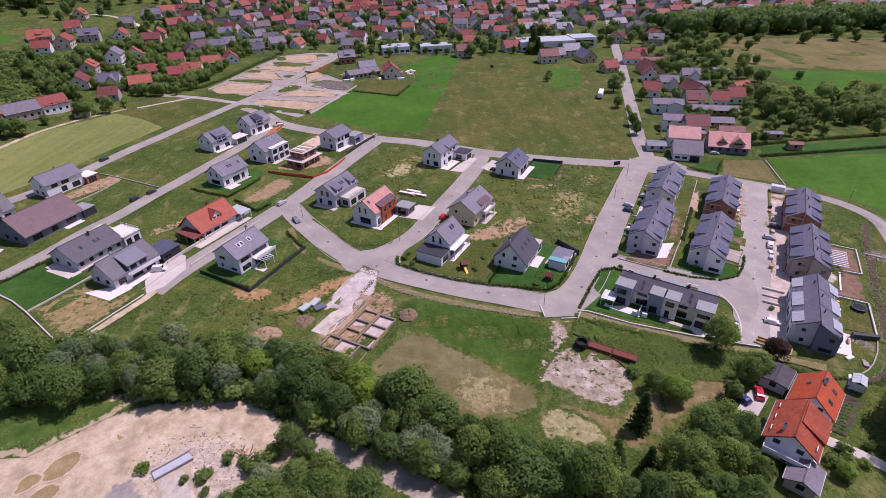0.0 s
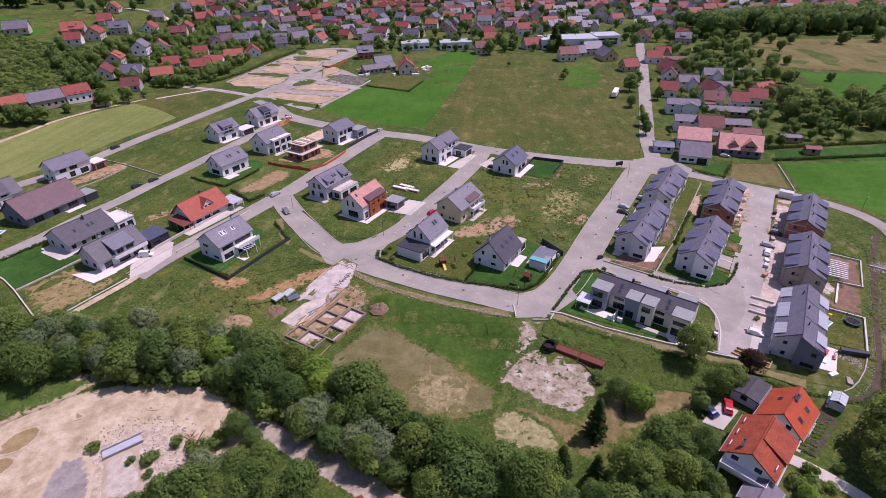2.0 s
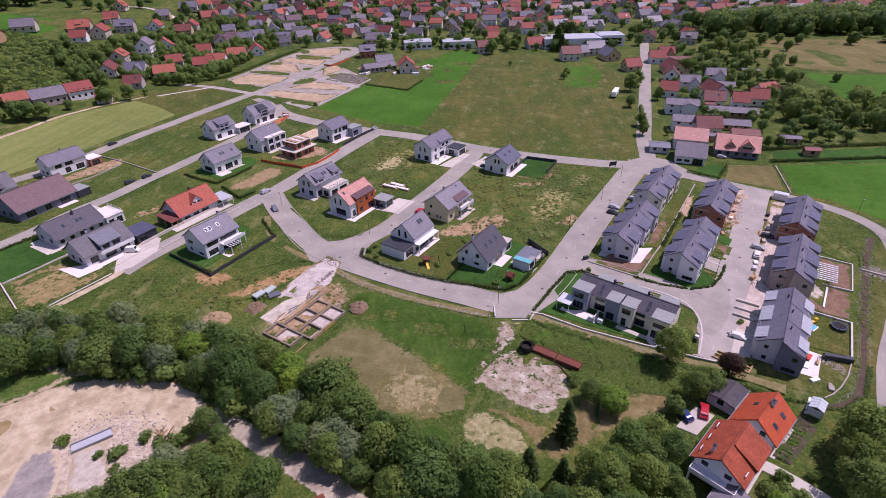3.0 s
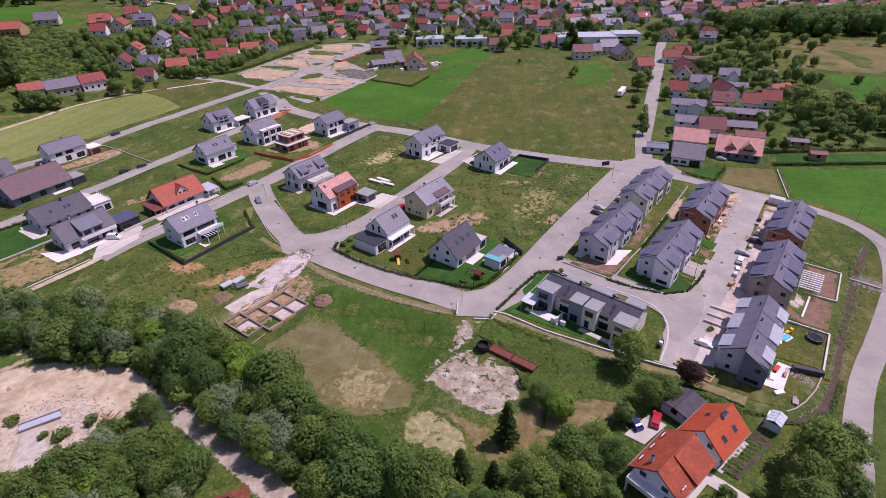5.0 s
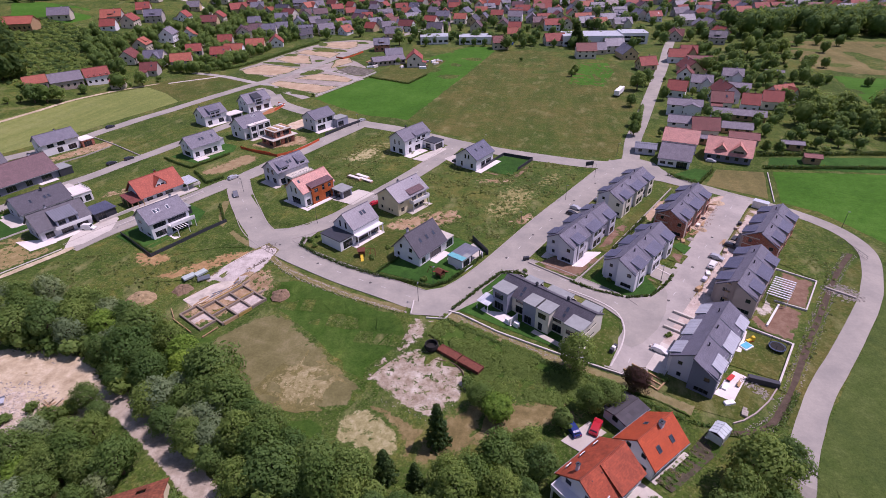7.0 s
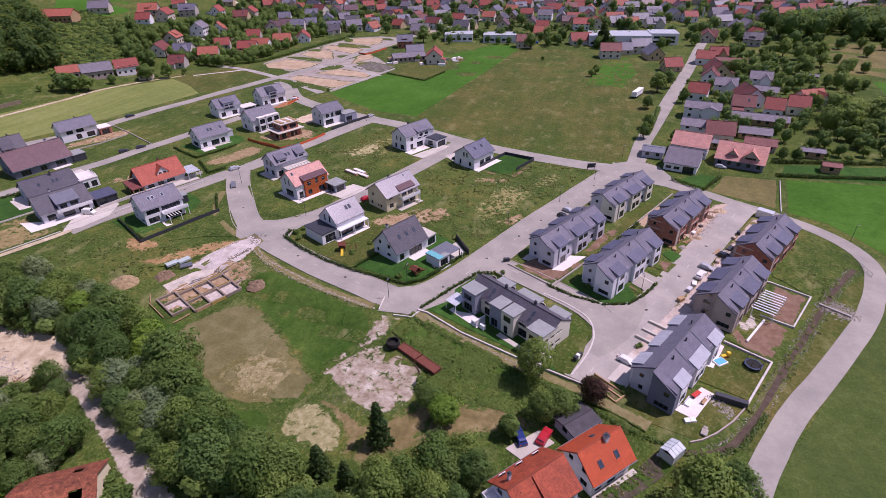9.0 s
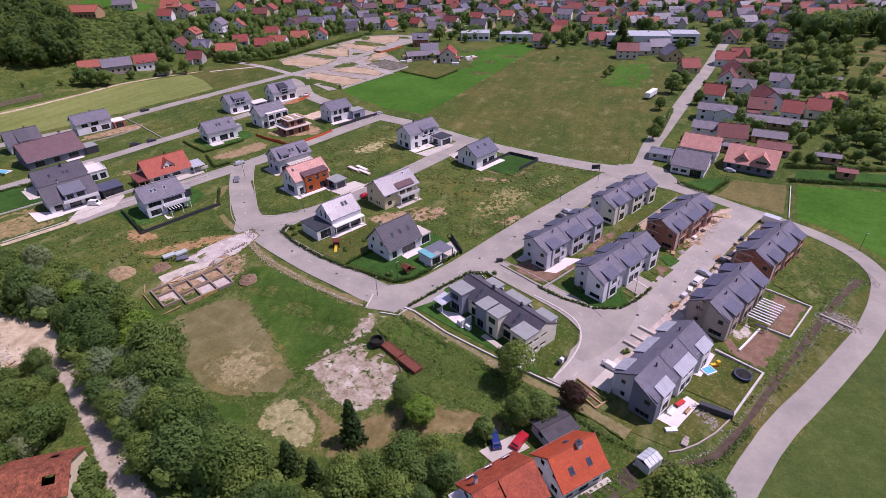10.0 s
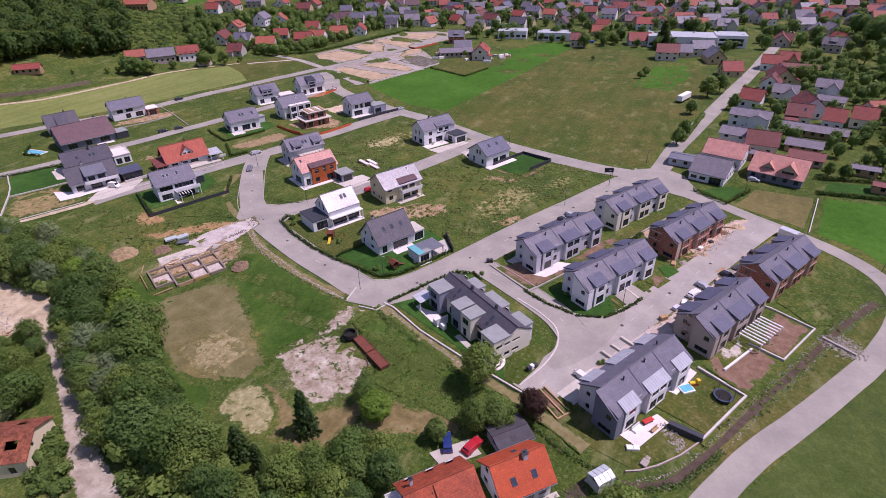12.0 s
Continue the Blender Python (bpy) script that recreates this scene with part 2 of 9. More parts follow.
RORANGE, RRED, RPINK, RMAROON = tiles("orange_tiles", "#b4502c", 0.65), tiles("red_tiles", "#93493e", 0.7), tiles("salmon_tiles", "#c08678", 0.5, spec=0.5), tiles("maroon_tiles", "#75403a", 0.6)
ROLDO = tiles("old_orange_tiles", "#9e4a2e", 0.7, worn=0.4, var=0.2)
RTAR = tiles("tarred_sheet", "#4b494d", 0.8, row=1.0, wide=1.0)
ROLDRED = tiles("weathered_rusty_tiles", "#8c5138", 0.8, worn=0.6, var=0.35)
RTERRA = tiles("terracotta_tiles", "#a25c48", 0.7)
RGLOSS = tiles("glossy_grey_tiles", "#77747c", 0.36, spec=0.8, worn=0.1)
ROLDG = tiles("old_grey_tiles", "#77727a", 0.7)
ZINC, METALG, METALL = seamed("zinc_sheet", "#a2a6ad", rough=0.65, metal=0.0), seamed("grey_sheet", "#7e8088"), seamed("pale_sheet", "#c9cccf")
GRAVELROOF = plain("flat_roof_gravel", "#8d918f", 0.95, 0.12, 0.8)
BARK = plain("bark", "#5a4a3c", 0.95, 0.3, 3.0)
LEAF = foliage("leaves", "#517235", "#879f57")
LEAFD = foliage("dark_leaves", "#486836", "#73914f")
LEAFB = foliage("bright_leaves", "#658f34", "#9cb950")
WILLOW = foliage("willow_leaves", "#6a825d", "#97aa80")
NEEDLE = foliage("needles", "#33502f", "#567345")
PURPLE = foliage("purple_leaves", "#3a2a2c", "#5b4244")
FOREST = foliage("forest_leaves", "#324d2a", "#54723c")
HEDGE = foliage("hedge_leaves", "#2c4423", "#4c6a36")
WEED = foliage("weeds", "#66783e", "#a3a86c")
RUBBER, STEEL, RUST = plain("black_rubber", "#22211f", 0.8), plain("dull_steel", "#8d9096", 0.4, metal=0.7), plain("rusty_steel", "#6e4032", 0.85, 0.3, 2.0)
PLASTIC_O, TEAL, POOLW = plain("orange_netting", "#c05a35", 0.7), plain("teal_cover", "#63a9ae", 0.5), plain("pool_water", "#5fb4c8", 0.1)
REDP, BLUEP, YELLOWP, WHITEP = plain("red_plastic", "#c03a34", 0.5), plain("blue_plastic", "#3158a8", 0.5), plain("yellow_plastic", "#d8b630", 0.5), plain("white_plastic", "#e6e6e4", 0.5)


# ---- building helpers ----
def smooth(a, b, x):
    u = min(1.0, max(0.0, (x - a) / (b - a)))
    return u * u * (3 - 2 * u)


EDGE_X, EDGE_Y = (-140, -95, -25, 22, 69, 95, 140), (60, 74, 109, 93, 82, 66, 55)


def land(x, y):
    """The height of the ground: a flat valley floor, a lower meadow in front, a hill to the north-west."""
    low = -1.3 * smooth(0, 5, float(np.interp(x, EDGE_X, EDGE_Y)) - y)
    d = -x + 0.2 * y - 232
    hill = 0.0
    if d > 0:
        hill = 44 * (1 - math.exp(-(d * d) / (d + 40) / 120))
        hill += 4 * noise.noise((x / 60, y / 60, 3.0)) * min(1, d / 60)
    far = math.hypot(x, y - 200) - 900
    if far > 0:
        hill += 60 * smooth(0, 1500, far)
    return low + hill + 0.15 * noise.noise((x / 14, y / 14, 0.0))


def soft_normals(me):
    """Leaves are shaded by the bulge of the clump that they belong to."""
    if "bulge" not in me.attributes:
        return
    v = np.zeros(len(me.vertices) * 3, np.float32)
    me.attributes["bulge"].data.foreach_get("vector", v)
    me.attributes.remove(me.attributes["bulge"])
    me.polygons.foreach_set("use_smooth", np.ones(len(me.polygons), bool))
    me.normals_split_custom_set_from_vertices(v.reshape(-1, 3).tolist())


def make(name, bm, material):
    me = bpy.data.meshes.new(name)
    if len(bm.faces) < 4000 and "bulge" not in bm.verts.layers.float_vector:
        bmesh.ops.recalc_face_normals(bm, faces=bm.faces[:])
    bm.to_mesh(me)
    bm.free()
    for m in (material if isinstance(material, (list, tuple)) else (material,)):
        me.materials.append(m)
    soft_normals(me)
    return new(name, me)


def part(name, bm, material, parent, label=""):
    ob = make(name, bm, material)
    ob.parent = parent
    return tagged(ob, label) if label else ob


def again(ob, parent, m):
    """Another part on the same mesh."""
    o = ob.copy()
    scene.collection.objects.link(o)
    o.parent, o.matrix_basis = parent, m
    return o


def thing(name, label, category, m, group="", kind=""):
    ob = new(name)
    ob.matrix_basis = m
    ob.empty_display_size = 0.3
    return tagged(ob, label, category, group, kind)


def at(x, y, rot=0, dz=0.0, s=1.0):
    return Matrix.Translation((x, y, land(x, y) + dz)) @ Matrix.Rotation(radians(rot), 4, "Z") @ Matrix.Scale(s, 4)


def box(bm, x0, y0, z0, x1, y1, z1, m=None, bevel=0.0):
    vs = [bm.verts.new(p) for p in ((x0, y0, z0), (x1, y0, z0), (x1, y1, z0), (x0, y1, z0), (x0, y0, z1), (x1, y0, z1), (x1, y1, z1), (x0, y1, z1))]
    fs = [bm.faces.new([vs[i] for i in f]) for f in ((3, 2, 1, 0), (4, 5, 6, 7), (0, 1, 5, 4), (1, 2, 6, 5), (2, 3, 7, 6), (3, 0, 4, 7))]
    if bevel:
        bmesh.ops.bevel(bm, geom=list({e for f in fs for e in f.edges}), offset=bevel, segments=1, affect="EDGES")
    if m:
        bmesh.ops.transform(bm, matrix=m, verts=vs)
    return fs


def rod(bm, a, b, r0, r1=None, n=6):
    """A tapered round bar from a to b."""
    a, b = Vector(a), Vector(b)
    r1 = r0 if r1 is None else r1
    q = (b - a).to_track_quat("Z", "Y").to_matrix()
    rings = []
    for c, r in ((a, r0), (b, r1)):
        rings.append([bm.verts.new(c + q @ Vector((r * math.cos(2 * math.pi * i / n), r * math.sin(2 * math.pi * i / n), 0))) for i in range(n)])
        bulge = bm.verts.layers.float_vector.get("bulge")
        for v in rings[-1] if bulge else ():
            v[bulge] = (v.co - c).normalized()
    for i in range(n):
        bm.faces.new((rings[0][i], rings[0][(i + 1) % n], rings[1][(i + 1) % n], rings[1][i]))
    bm.faces.new(rings[0][::-1])
    bm.faces.new(rings[1])


def uv_planar(bm, faces, u, v, o=(0, 0, 0)):
    lay = bm.loops.layers.uv.verify()
    u, v, o = Vector(u), Vector(v), Vector(o)
    for f in faces:
        for l in f.loops:
            p = l.vert.co - o
            l[lay].uv = (p.dot(u), p.dot(v))


def slab(bm, a, b, c, d, t, inset_uv=True):
    """A roof slab: a-b along the ridge, d-c along the eave, t thick (downwards)."""
    pts = [Vector(p) for p in (a, b, c, d)]
    n = (pts[1] - pts[0]).cross(pts[3] - pts[0]).normalized()
    n = n if n.z > 0 else -n
    top = [bm.verts.new(p) for p in pts]
    bot = [bm.verts.new(p - n * t) for p in pts]
    fs = [bm.faces.new(top), bm.faces.new(bot[::-1])] + [bm.faces.new((top[i], bot[i], bot[(i + 1) % 4], top[(i + 1) % 4])) for i in range(4)]
    u = (pts[1] - pts[0]).normalized()
    uv_planar(bm, fs, u, n.cross(u), pts[0])
    return fs


def ring(poly, step=1.0, rough=0.0, seed=0.0, soft=0):
    """A closed outline, rounded and roughened."""
    for _ in range(soft):
        poly = [p for i in range(len(poly)) for p in ((0.75 * poly[i][0] + 0.25 * poly[(i + 1) % len(poly)][0], 0.75 * poly[i][1] + 0.25 * poly[(i + 1) % len(poly)][1]),
                                                      (0.25 * poly[i][0] + 0.75 * poly[(i + 1) % len(poly)][0], 0.25 * poly[i][1] + 0.75 * poly[(i + 1) % len(poly)][1]))]
    out = []
    for i, a in enumerate(poly):
        b = poly[(i + 1) % len(poly)]
        n = max(1, int(math.hypot(b[0] - a[0], b[1] - a[1]) / step))
        for j in range(n):
            x, y = a[0] + (b[0] - a[0]) * j / n, a[1] + (b[1] - a[1]) * j / n
            if rough:
                x, y = x + rough * noise.noise((x / 3, y / 3, seed)), y + rough * noise.noise((x / 3, y / 3, seed + 9))
            out.append((x, y))
    return out


SHEETS = [0]


def sheet(name, label, category, poly, material, off=0.03, step=2.0, rough=0.4, soft=0, edge=1.5, cell=4.0, kind="structure"):
    """A patch of ground that follows the land, with its distance from the outline kept for the material."""
    SHEETS[0] += 1
    off += 0.0006 * SHEETS[0]
    pts = ring(poly, step, rough, SHEETS[0] * 3.7, soft)
    bm = bmesh.new()
    f = bm.faces.new([bm.verts.new((x, y, 0)) for x, y in pts])
    bmesh.ops.triangulate(bm, faces=[f], quad_method="BEAUTY", ngon_method="EAR_CLIP")
    xs, ys = [p[0] for p in pts], [p[1] for p in pts]
    for lo, hi, axis in ((min(xs), max(xs), 0), (min(ys), max(ys), 1)):
        c = max(cell, (hi - lo) / 60)
        v = math.floor(lo / c) * c + c
        while v < hi:
            co, no = [0, 0, 0], [0, 0, 0]
            co[axis], no[axis] = v + 0.011, 1
            bmesh.ops.bisect_plane(bm, geom=bm.verts[:] + bm.edges[:] + bm.faces[:], plane_co=co, plane_no=no, dist=1e-4)
            v += c
    A = np.array(pts)
    B = np.roll(A, -1, 0)
    D = B - A
    LL = (D * D).sum(1) + 1e-9
    dist = []
    bm.verts.index_update()
    for v in bm.verts:
        p = np.array((v.co.x, v.co.y))
        u = np.clip(((p - A) * D).sum(1) / LL, 0, 1)[:, None]
        dist.append(min(1.0, float(np.sqrt((((A + u * D) - p) ** 2).sum(1).min())) / edge) if edge else 1.0)
        v.co.z = land(v.co.x, v.co.y) + off
    for f in bm.faces:
        if f.normal.z < 0:
            f.normal_flip()
    me = bpy.data.meshes.new(name)
    bm.to_mesh(me)
    bm.free()
    me.attributes.new("edge", "FLOAT", "POINT").data.foreach_set("value", dist)
    me.materials.append(material)
    return tagged(new(name, me), label, category, kind=kind)


def spline(pts, step=2.0):
    """Points along a smooth line through pts."""
    P = [Vector((p[0], p[1], 0)) for p in pts]
    P = [2 * P[0] - P[1]] + P + [2 * P[-1] - P[-2]]
    out = []
    for i in range(1, len(P) - 2):
        a, b, c, d = P[i - 1:i + 3]
        n = max(1, int((c - b).length / step))
        for j in range(n):
            u = j / n
            out.append(0.5 * ((2 * b) + (c - a) * u + (2 * a - 5 * b + 4 * c - d) * u * u + (3 * b - a - 3 * c + d) * u ** 3))
    out.append(P[-2])
    return out


def sides(line, l, r):
    res = []
    for i, p in enumerate(line):
        t = (line[min(i + 1, len(line) - 1)] - line[max(i - 1, 0)]).normalized()
        n = Vector((-t.y, t.x, 0))
        res.append((p + n * l, p + n * r))
    return res


def ribbon(name, label, category, pts, width, material, off=0.05, kerb=0.0, kind="structure", step=2.0, wobble=0.0):
    """A road or path along pts; with kerb, a raised edge stone on both sides."""
    SHEETS[0] += 1
    off += 0.0006 * SHEETS[0]
    line = spline(pts, step)
    bm = bmesh.new()
    rows = []
    for i, (a, b) in enumerate(sides(line, width / 2, -width / 2)):
        w = wobble * noise.noise((i * 0.35, SHEETS[0], 0)) if wobble else 0
        d = (a - b).normalized() * w
        rows.append([bm.verts.new((*((a + d) * (1 - k / 4) + (b - d) * (k / 4)).xy, 0)) for k in range(5)])
    for r in rows:
        for v in r:
            v.co.z = land(v.co.x, v.co.y) + off
    for r, s in zip(rows, rows[1:]):
        for k in range(4):
            bm.faces.new((r[k], r[k + 1], s[k + 1], s[k]))
    ob = make(name, bm, material)
    me = ob.data
    me.attributes.new("edge", "FLOAT", "POINT").data.foreach_set("value", [min(1.0, 0.0 if k in (0, 4) else 1.0) for r in rows for k in range(5)])
    tagged(ob, label, category, kind=kind)
    if name == "road":
        ROADS.append((line, width, kerb, off))
    return ob


ROADS = []


def build_kerbs():
    """Raised edge stones along the streets, left out where another street joins."""
    pts = [np.array([(p.x, p.y) for p in spline([tuple(q.xy) for q in line], 1.0)]) for line, _, _, _ in ROADS]
    for n, (line, width, kerb, off) in enumerate(ROADS):
        if not kerb:
            continue
        bm = bmesh.new()
        for l, r in ((width / 2, width / 2 + 0.18), (-width / 2 - 0.18, -width / 2)):
            prev = None
            for a, b in sides(spline([tuple(q.xy) for q in line], 1.0), r, l):
                c = np.array(((a.x + b.x) / 2, (a.y + b.y) / 2))
                if any(m != n and np.sqrt(((pts[m] - c) ** 2).sum(1)).min() < ROADS[m][1] / 2 + 0.6 for m in range(len(ROADS))):
                    prev = None
                    continue
                za, zb = land(a.x, a.y) + off, land(b.x, b.y) + off
                cur = [bm.verts.new((a.x, a.y, za - 0.1)), bm.verts.new((a.x, a.y, za + kerb)), bm.verts.new((b.x, b.y, zb + kerb)), bm.verts.new((b.x, b.y, zb - 0.1))]
                if prev:
                    for k in range(3):
                        bm.faces.new((prev[k], prev[k + 1], cur[k + 1], cur[k]))
                prev = cur
        tagged(make("kerb", bm, KERB), "pale concrete kerb along the street", "kerb", kind="structure")



def wall_line(name, label, category, pts, height, thick, material, kind="structure", step=3.0, close=False, group=""):
    """A low wall, fence panel or beam along straight runs."""
    bm = bmesh.new()
    pts = list(pts) + ([pts[0]] if close else [])
    for a, b in zip(pts, pts[1:]):
        a, b = Vector((*a, 0)), Vector((*b, 0))
        t = (b - a).normalized()
        n = Vector((-t.y, t.x, 0)) * thick / 2
        k = max(1, int((b - a).length / step))
        a, b = a - t * thick * 0.45, b + t * thick * 0.45
        prev = None
        for j in range(k + 1):
            p = a + (b - a) * j / k
            z = land(p.x, p.y)
            cur = [bm.verts.new((*(p + n * s).xy, z + h)) for s, h in ((1, -0.2), (1, height), (-1, height), (-1, -0.2))]
            if prev:
                for q in range(4):
                    bm.faces.new((prev[q], prev[(q + 1) % 4], cur[(q + 1) % 4], cur[q]))
            else:
                bm.faces.new(cur)
            prev = cur
        bm.faces.new(prev[::-1])
    return tagged(make(name, bm, material), label, category, group, kind)


# ---- the ground: one sheet to the horizon ----
def ground():
    xs = sorted(set([-4500, -3200, -2300, -1600, -1200, -900] + list(range(-720, -260, 20)) + list(range(-260, 180, 4)) + list(range(180, 520, 20)) + [600, 900, 1400, 2200, 3200, 4500]))
    ys = sorted(set([-4500, -3000, -1800, -900, -400, -200, -100] + list(range(-60, 36, 12)) + list(range(36, 300, 4)) + list(range(300, 800, 16)) + [900, 1200, 1700, 2400, 3300, 4700]))
    verts = [(x, y, land(x, y)) for y in ys for x in xs]
    n = len(xs)
    faces = [(j * n + i, j * n + i + 1, (j + 1) * n + i + 1, (j + 1) * n + i) for j in range(len(ys) - 1) for i in range(n - 1)]
    me = bpy.data.meshes.new("ground")
    me.from_pydata(verts, [], faces)
    me.materials.append(GRASS)
    for p in me.polygons:
        p.use_smooth = True
    tagged(new("ground", me), "rough green grassland of a valley floor with a wooded hillside", "ground", kind="structure")


ground()

# fields round the estate
sheet("field", "bright green young crop field behind the cross street", "field", [(-68, 258), (-60, 281), (-50, 312), (-33, 352), (-8, 396), (12, 392), (2, 320), (-12, 231), (-35, 236)], FIELD, rough=1.2)
sheet("field", "olive brown hay meadow with faint mowing stripes", "field", [(-12, 231), (2, 320), (12, 392), (60, 378), (78, 372), (96, 320), (88, 262), (79, 222), (74, 197), (60, 197), (41, 202), (21, 209), (4, 217)], OLIVE, rough=0.5)
sheet("field", "bright green strip of crop within the meadow", "field", [(58, 300), (66, 366), (80, 366), (84, 330), (76, 296)], FIELD, rough=0.8)
sheet("field", "pale green hay field along the north-western road", "field", [(-164, 168), (-155, 186), (-148, 210), (-136, 245), (-152, 258), (-172, 269), (-189, 246), (-194, 226), (-199, 200), (-206, 176), (-215, 158), (-222, 140), (-200, 120)], PALE, rough=0.5)
sheet("field", "rough olive meadow beside the junction of lanes", "field", [(-135, 246), (-124, 270), (-119, 288), (-134, 296), (-166, 298), (-173, 272), (-152, 258)], OLIVE, rough=0.4)
sheet("field", "bright green crop field east of the ring road", "field", [(120, 168), (125, 192), (160, 194), (240, 196), (260, 150), (180, 130), (142, 140), (135, 152), (128, 163)], FIELD, rough=0.4)
sheet("field", "dark green strip of tall crop behind the eastern gardens", "field", [(124, 195), (128, 205), (200, 214), (240, 212), (240, 198), (160, 195)], LAWN, rough=0.4)
sheet("field", "dry mown field beside a garden hedge", "field", [(101, 178), (107, 191), (122, 191), (117, 170)], MOWN, rough=0.3)
sheet("field", "wide tan stubble field beyond the tree belt", "field", [(190, 340), (200, 430), (300, 430), (420, 400), (420, 330), (300, 320)], MOWN, rough=2.0)
sheet("field", "bright green field beyond the orchard", "field", [(190, 262), (196, 330), (300, 316), (420, 322), (420, 250), (300, 240)], FIELD, rough=2.0)
sheet("field", "bright green hay field high on the hillside", "field", [(-352, 374), (-336, 385), (-304, 391), (-276, 358), (-273, 342), (-292, 336), (-310, 328)], FIELD, rough=1.0, cell=6)
sheet("meadow", "deep green meadow beside the curved lane", "meadow", [(90, 60), (97, 76), (104, 87), (114, 102), (122, 114), (132, 134), (180, 128), (240, 100), (200, 20), (86, 20)], VERGE, rough=0.4)

sheet("meadow", "lush green grass of the lower meadow below the road", "meadow", [(-15, 101), (-11, 106), (0, 103), (10, 99.6), (20, 96.6), (23.4, 91), (17, 81), (18, 77), (9, 84), (-6, 95), (-12, 98)], LUSH, rough=1.5, soft=1)
sheet("meadow", "lush green grass beside the tree belt", "meadow", [(-34, 86), (-27, 87), (-22, 83), (-13, 87), (-14, 80), (-4, 71), (7, 66), (14, 68), (16, 62), (8, 63), (-8, 70), (-22, 78)], LUSH, rough=1.5, soft=1)
sheet("meadow", "rank dark green meadow beside the rubble yard", "meadow", [(31, 96), (40, 93), (56, 86), (64, 82), (58, 78), (48, 80), (40, 81), (38, 86), (29, 91)], LUSH, rough=1.5, soft=1)

# bare and mown ground of the lower meadow
sheet("mown_patch", "freshly mown dry brown patch of meadow", "mown grass", [(-17.4, 80), (-17.8, 84.2), (-14.4, 89.6), (-10.4, 94.6), (-6, 94.6), (0.4, 90.6), (5.8, 86.8), (12.6, 80.4), (18.4, 76.4), (17.2, 71.2), (10.6, 68.8), (2.9, 67.4), (-8, 74)], edged("mown_meadow", ("#605d3a", "#6c6843", "#7b7552"), 0.25, weeds=0.25), rough=0.4, edge=1.4)
sheet("hay_patch", "strewn pale cut hay on the meadow", "hay", [(-2, 72), (2, 86), (12, 80.4), (16, 76), (13, 69.4), (6, 68)], edged("strewn_hay", ("#7a714c", "#8c835c", "#a59c78"), 1.3, weeds=1.2, ground="mown"), rough=0.8, edge=5.0, cell=0.8)
sheet("hay_patch", "strewn pale cut hay on the meadow", "hay", [(17, 63.6), (16.4, 69.2), (20.6, 72.2), (27.6, 69), (29, 63.4), (27, 61.2)], edged("pale_hay", ("#7b7850", "#8f895f", "#a8a27c"), 0.9, weeds=0.8), rough=0.5, edge=1.6, cell=0.8)
sheet("rubble_yard", "grey rubble yard with dry weeds", "rubble", [(17, 79), (23, 88.6), (30, 89), (37, 86), (39, 80.6), (35, 72), (32.4, 70.4), (22.6, 74.4)], RUBBLE, rough=1.2, soft=1)
sheet("track", "trodden gravel track down from the road", "track", [(23, 97), (29, 97), (27, 90), (24, 87), (19, 80), (17, 81), (22, 89)], RUBBLE, rough=0.8)
sheet("dry_slope", "brown mown swath round the rubble yard", "mown grass", [(16.6, 75.4), (19.6, 72.8), (24, 72.6), (31, 69.4), (35.4, 70.6), (39.4, 77), (43, 77), (42, 70), (36, 62.6), (29.6, 61.6), (28.6, 66), (24, 70.4), (19, 72)], DRY, rough=0.8, edge=1.6, cell=1.2)
sheet("dry_slope", "dry trodden grass behind the orange-roofed houses", "mown grass", [(33, 72), (40, 78), (52, 79), (64, 83), (66, 79), (58, 74), (47, 70), (36, 62), (30, 60)], DRY, rough=1.0, edge=3.0)
sheet("quarry_floor", "pale sandy gravel yard with puddle stains", "gravel yard", [(-105, 40), (-95, 62), (-77, 68), (-66, 72), (-56, 76), (-46, 76), (-39, 74), (-33, 70), (-28, 66.4), (-26, 61.6), (-29, 58), (-35, 54), (-42, 44), (-60, 30), (-85, 25)], GRAVEL, rough=1.2, edge=2.0, soft=1)
sheet("rubble_mound", "broken concrete and pale rubble on the gravel yard", "rubble", [(-56, 60), (-48, 66), (-40, 63), (-34, 57), (-38, 50), (-48, 45), (-58, 50)], RUBBLEB, off=0.1, rough=1.6, soft=1, edge=2.5, cell=1.5)
ribbon("gravel_lane", "pale gravel lane between trees", "lane", [(-31.5, 67), (-29, 66), (-20, 62), (-12, 58.3), (-5, 54.2), (2, 50), (8, 46.8), (18, 43), (30, 36), (50, 22)], 5.6, LANE, wobble=0.8)
for p, w in (([(-62, 113), (-52, 104), (-44, 107), (-46, 113)], "dry"), ([(-28, 119), (-36, 112), (-46, 101), (-42, 99), (-30, 108), (-23, 116)], "worn")):
    sheet("bare_patch", "bare ochre earth showing through %s grass" % w, "bare earth", p, edged("bare_earth_" + w, ("#8a6c48", "#9c7e56", "#b09468"), 0.5, weeds=0.6), rough=1.2, edge=2.5, soft=1)
sheet("bare_patch", "heap of tan earth beside the tree belt", "bare earth", [(-48, 92), (-46, 96.4), (-40, 98), (-38, 93), (-43, 90.5)], DIRT, rough=0.8, soft=1, off=0.06)
sheet("bare_patch", "bare ochre earth behind the cream house", "bare earth", [(6, 139), (20, 150), (26, 149), (27, 142), (20, 136), (10, 132), (3, 134)], DIRT, rough=1.2, edge=2.5, soft=1)
sheet("bare_patch", "bare ochre earth in the overgrown plot", "bare earth", [(38, 141), (40, 150), (46, 153), (50, 147), (46, 142)], DIRT, rough=1.2, edge=3.0, soft=1)
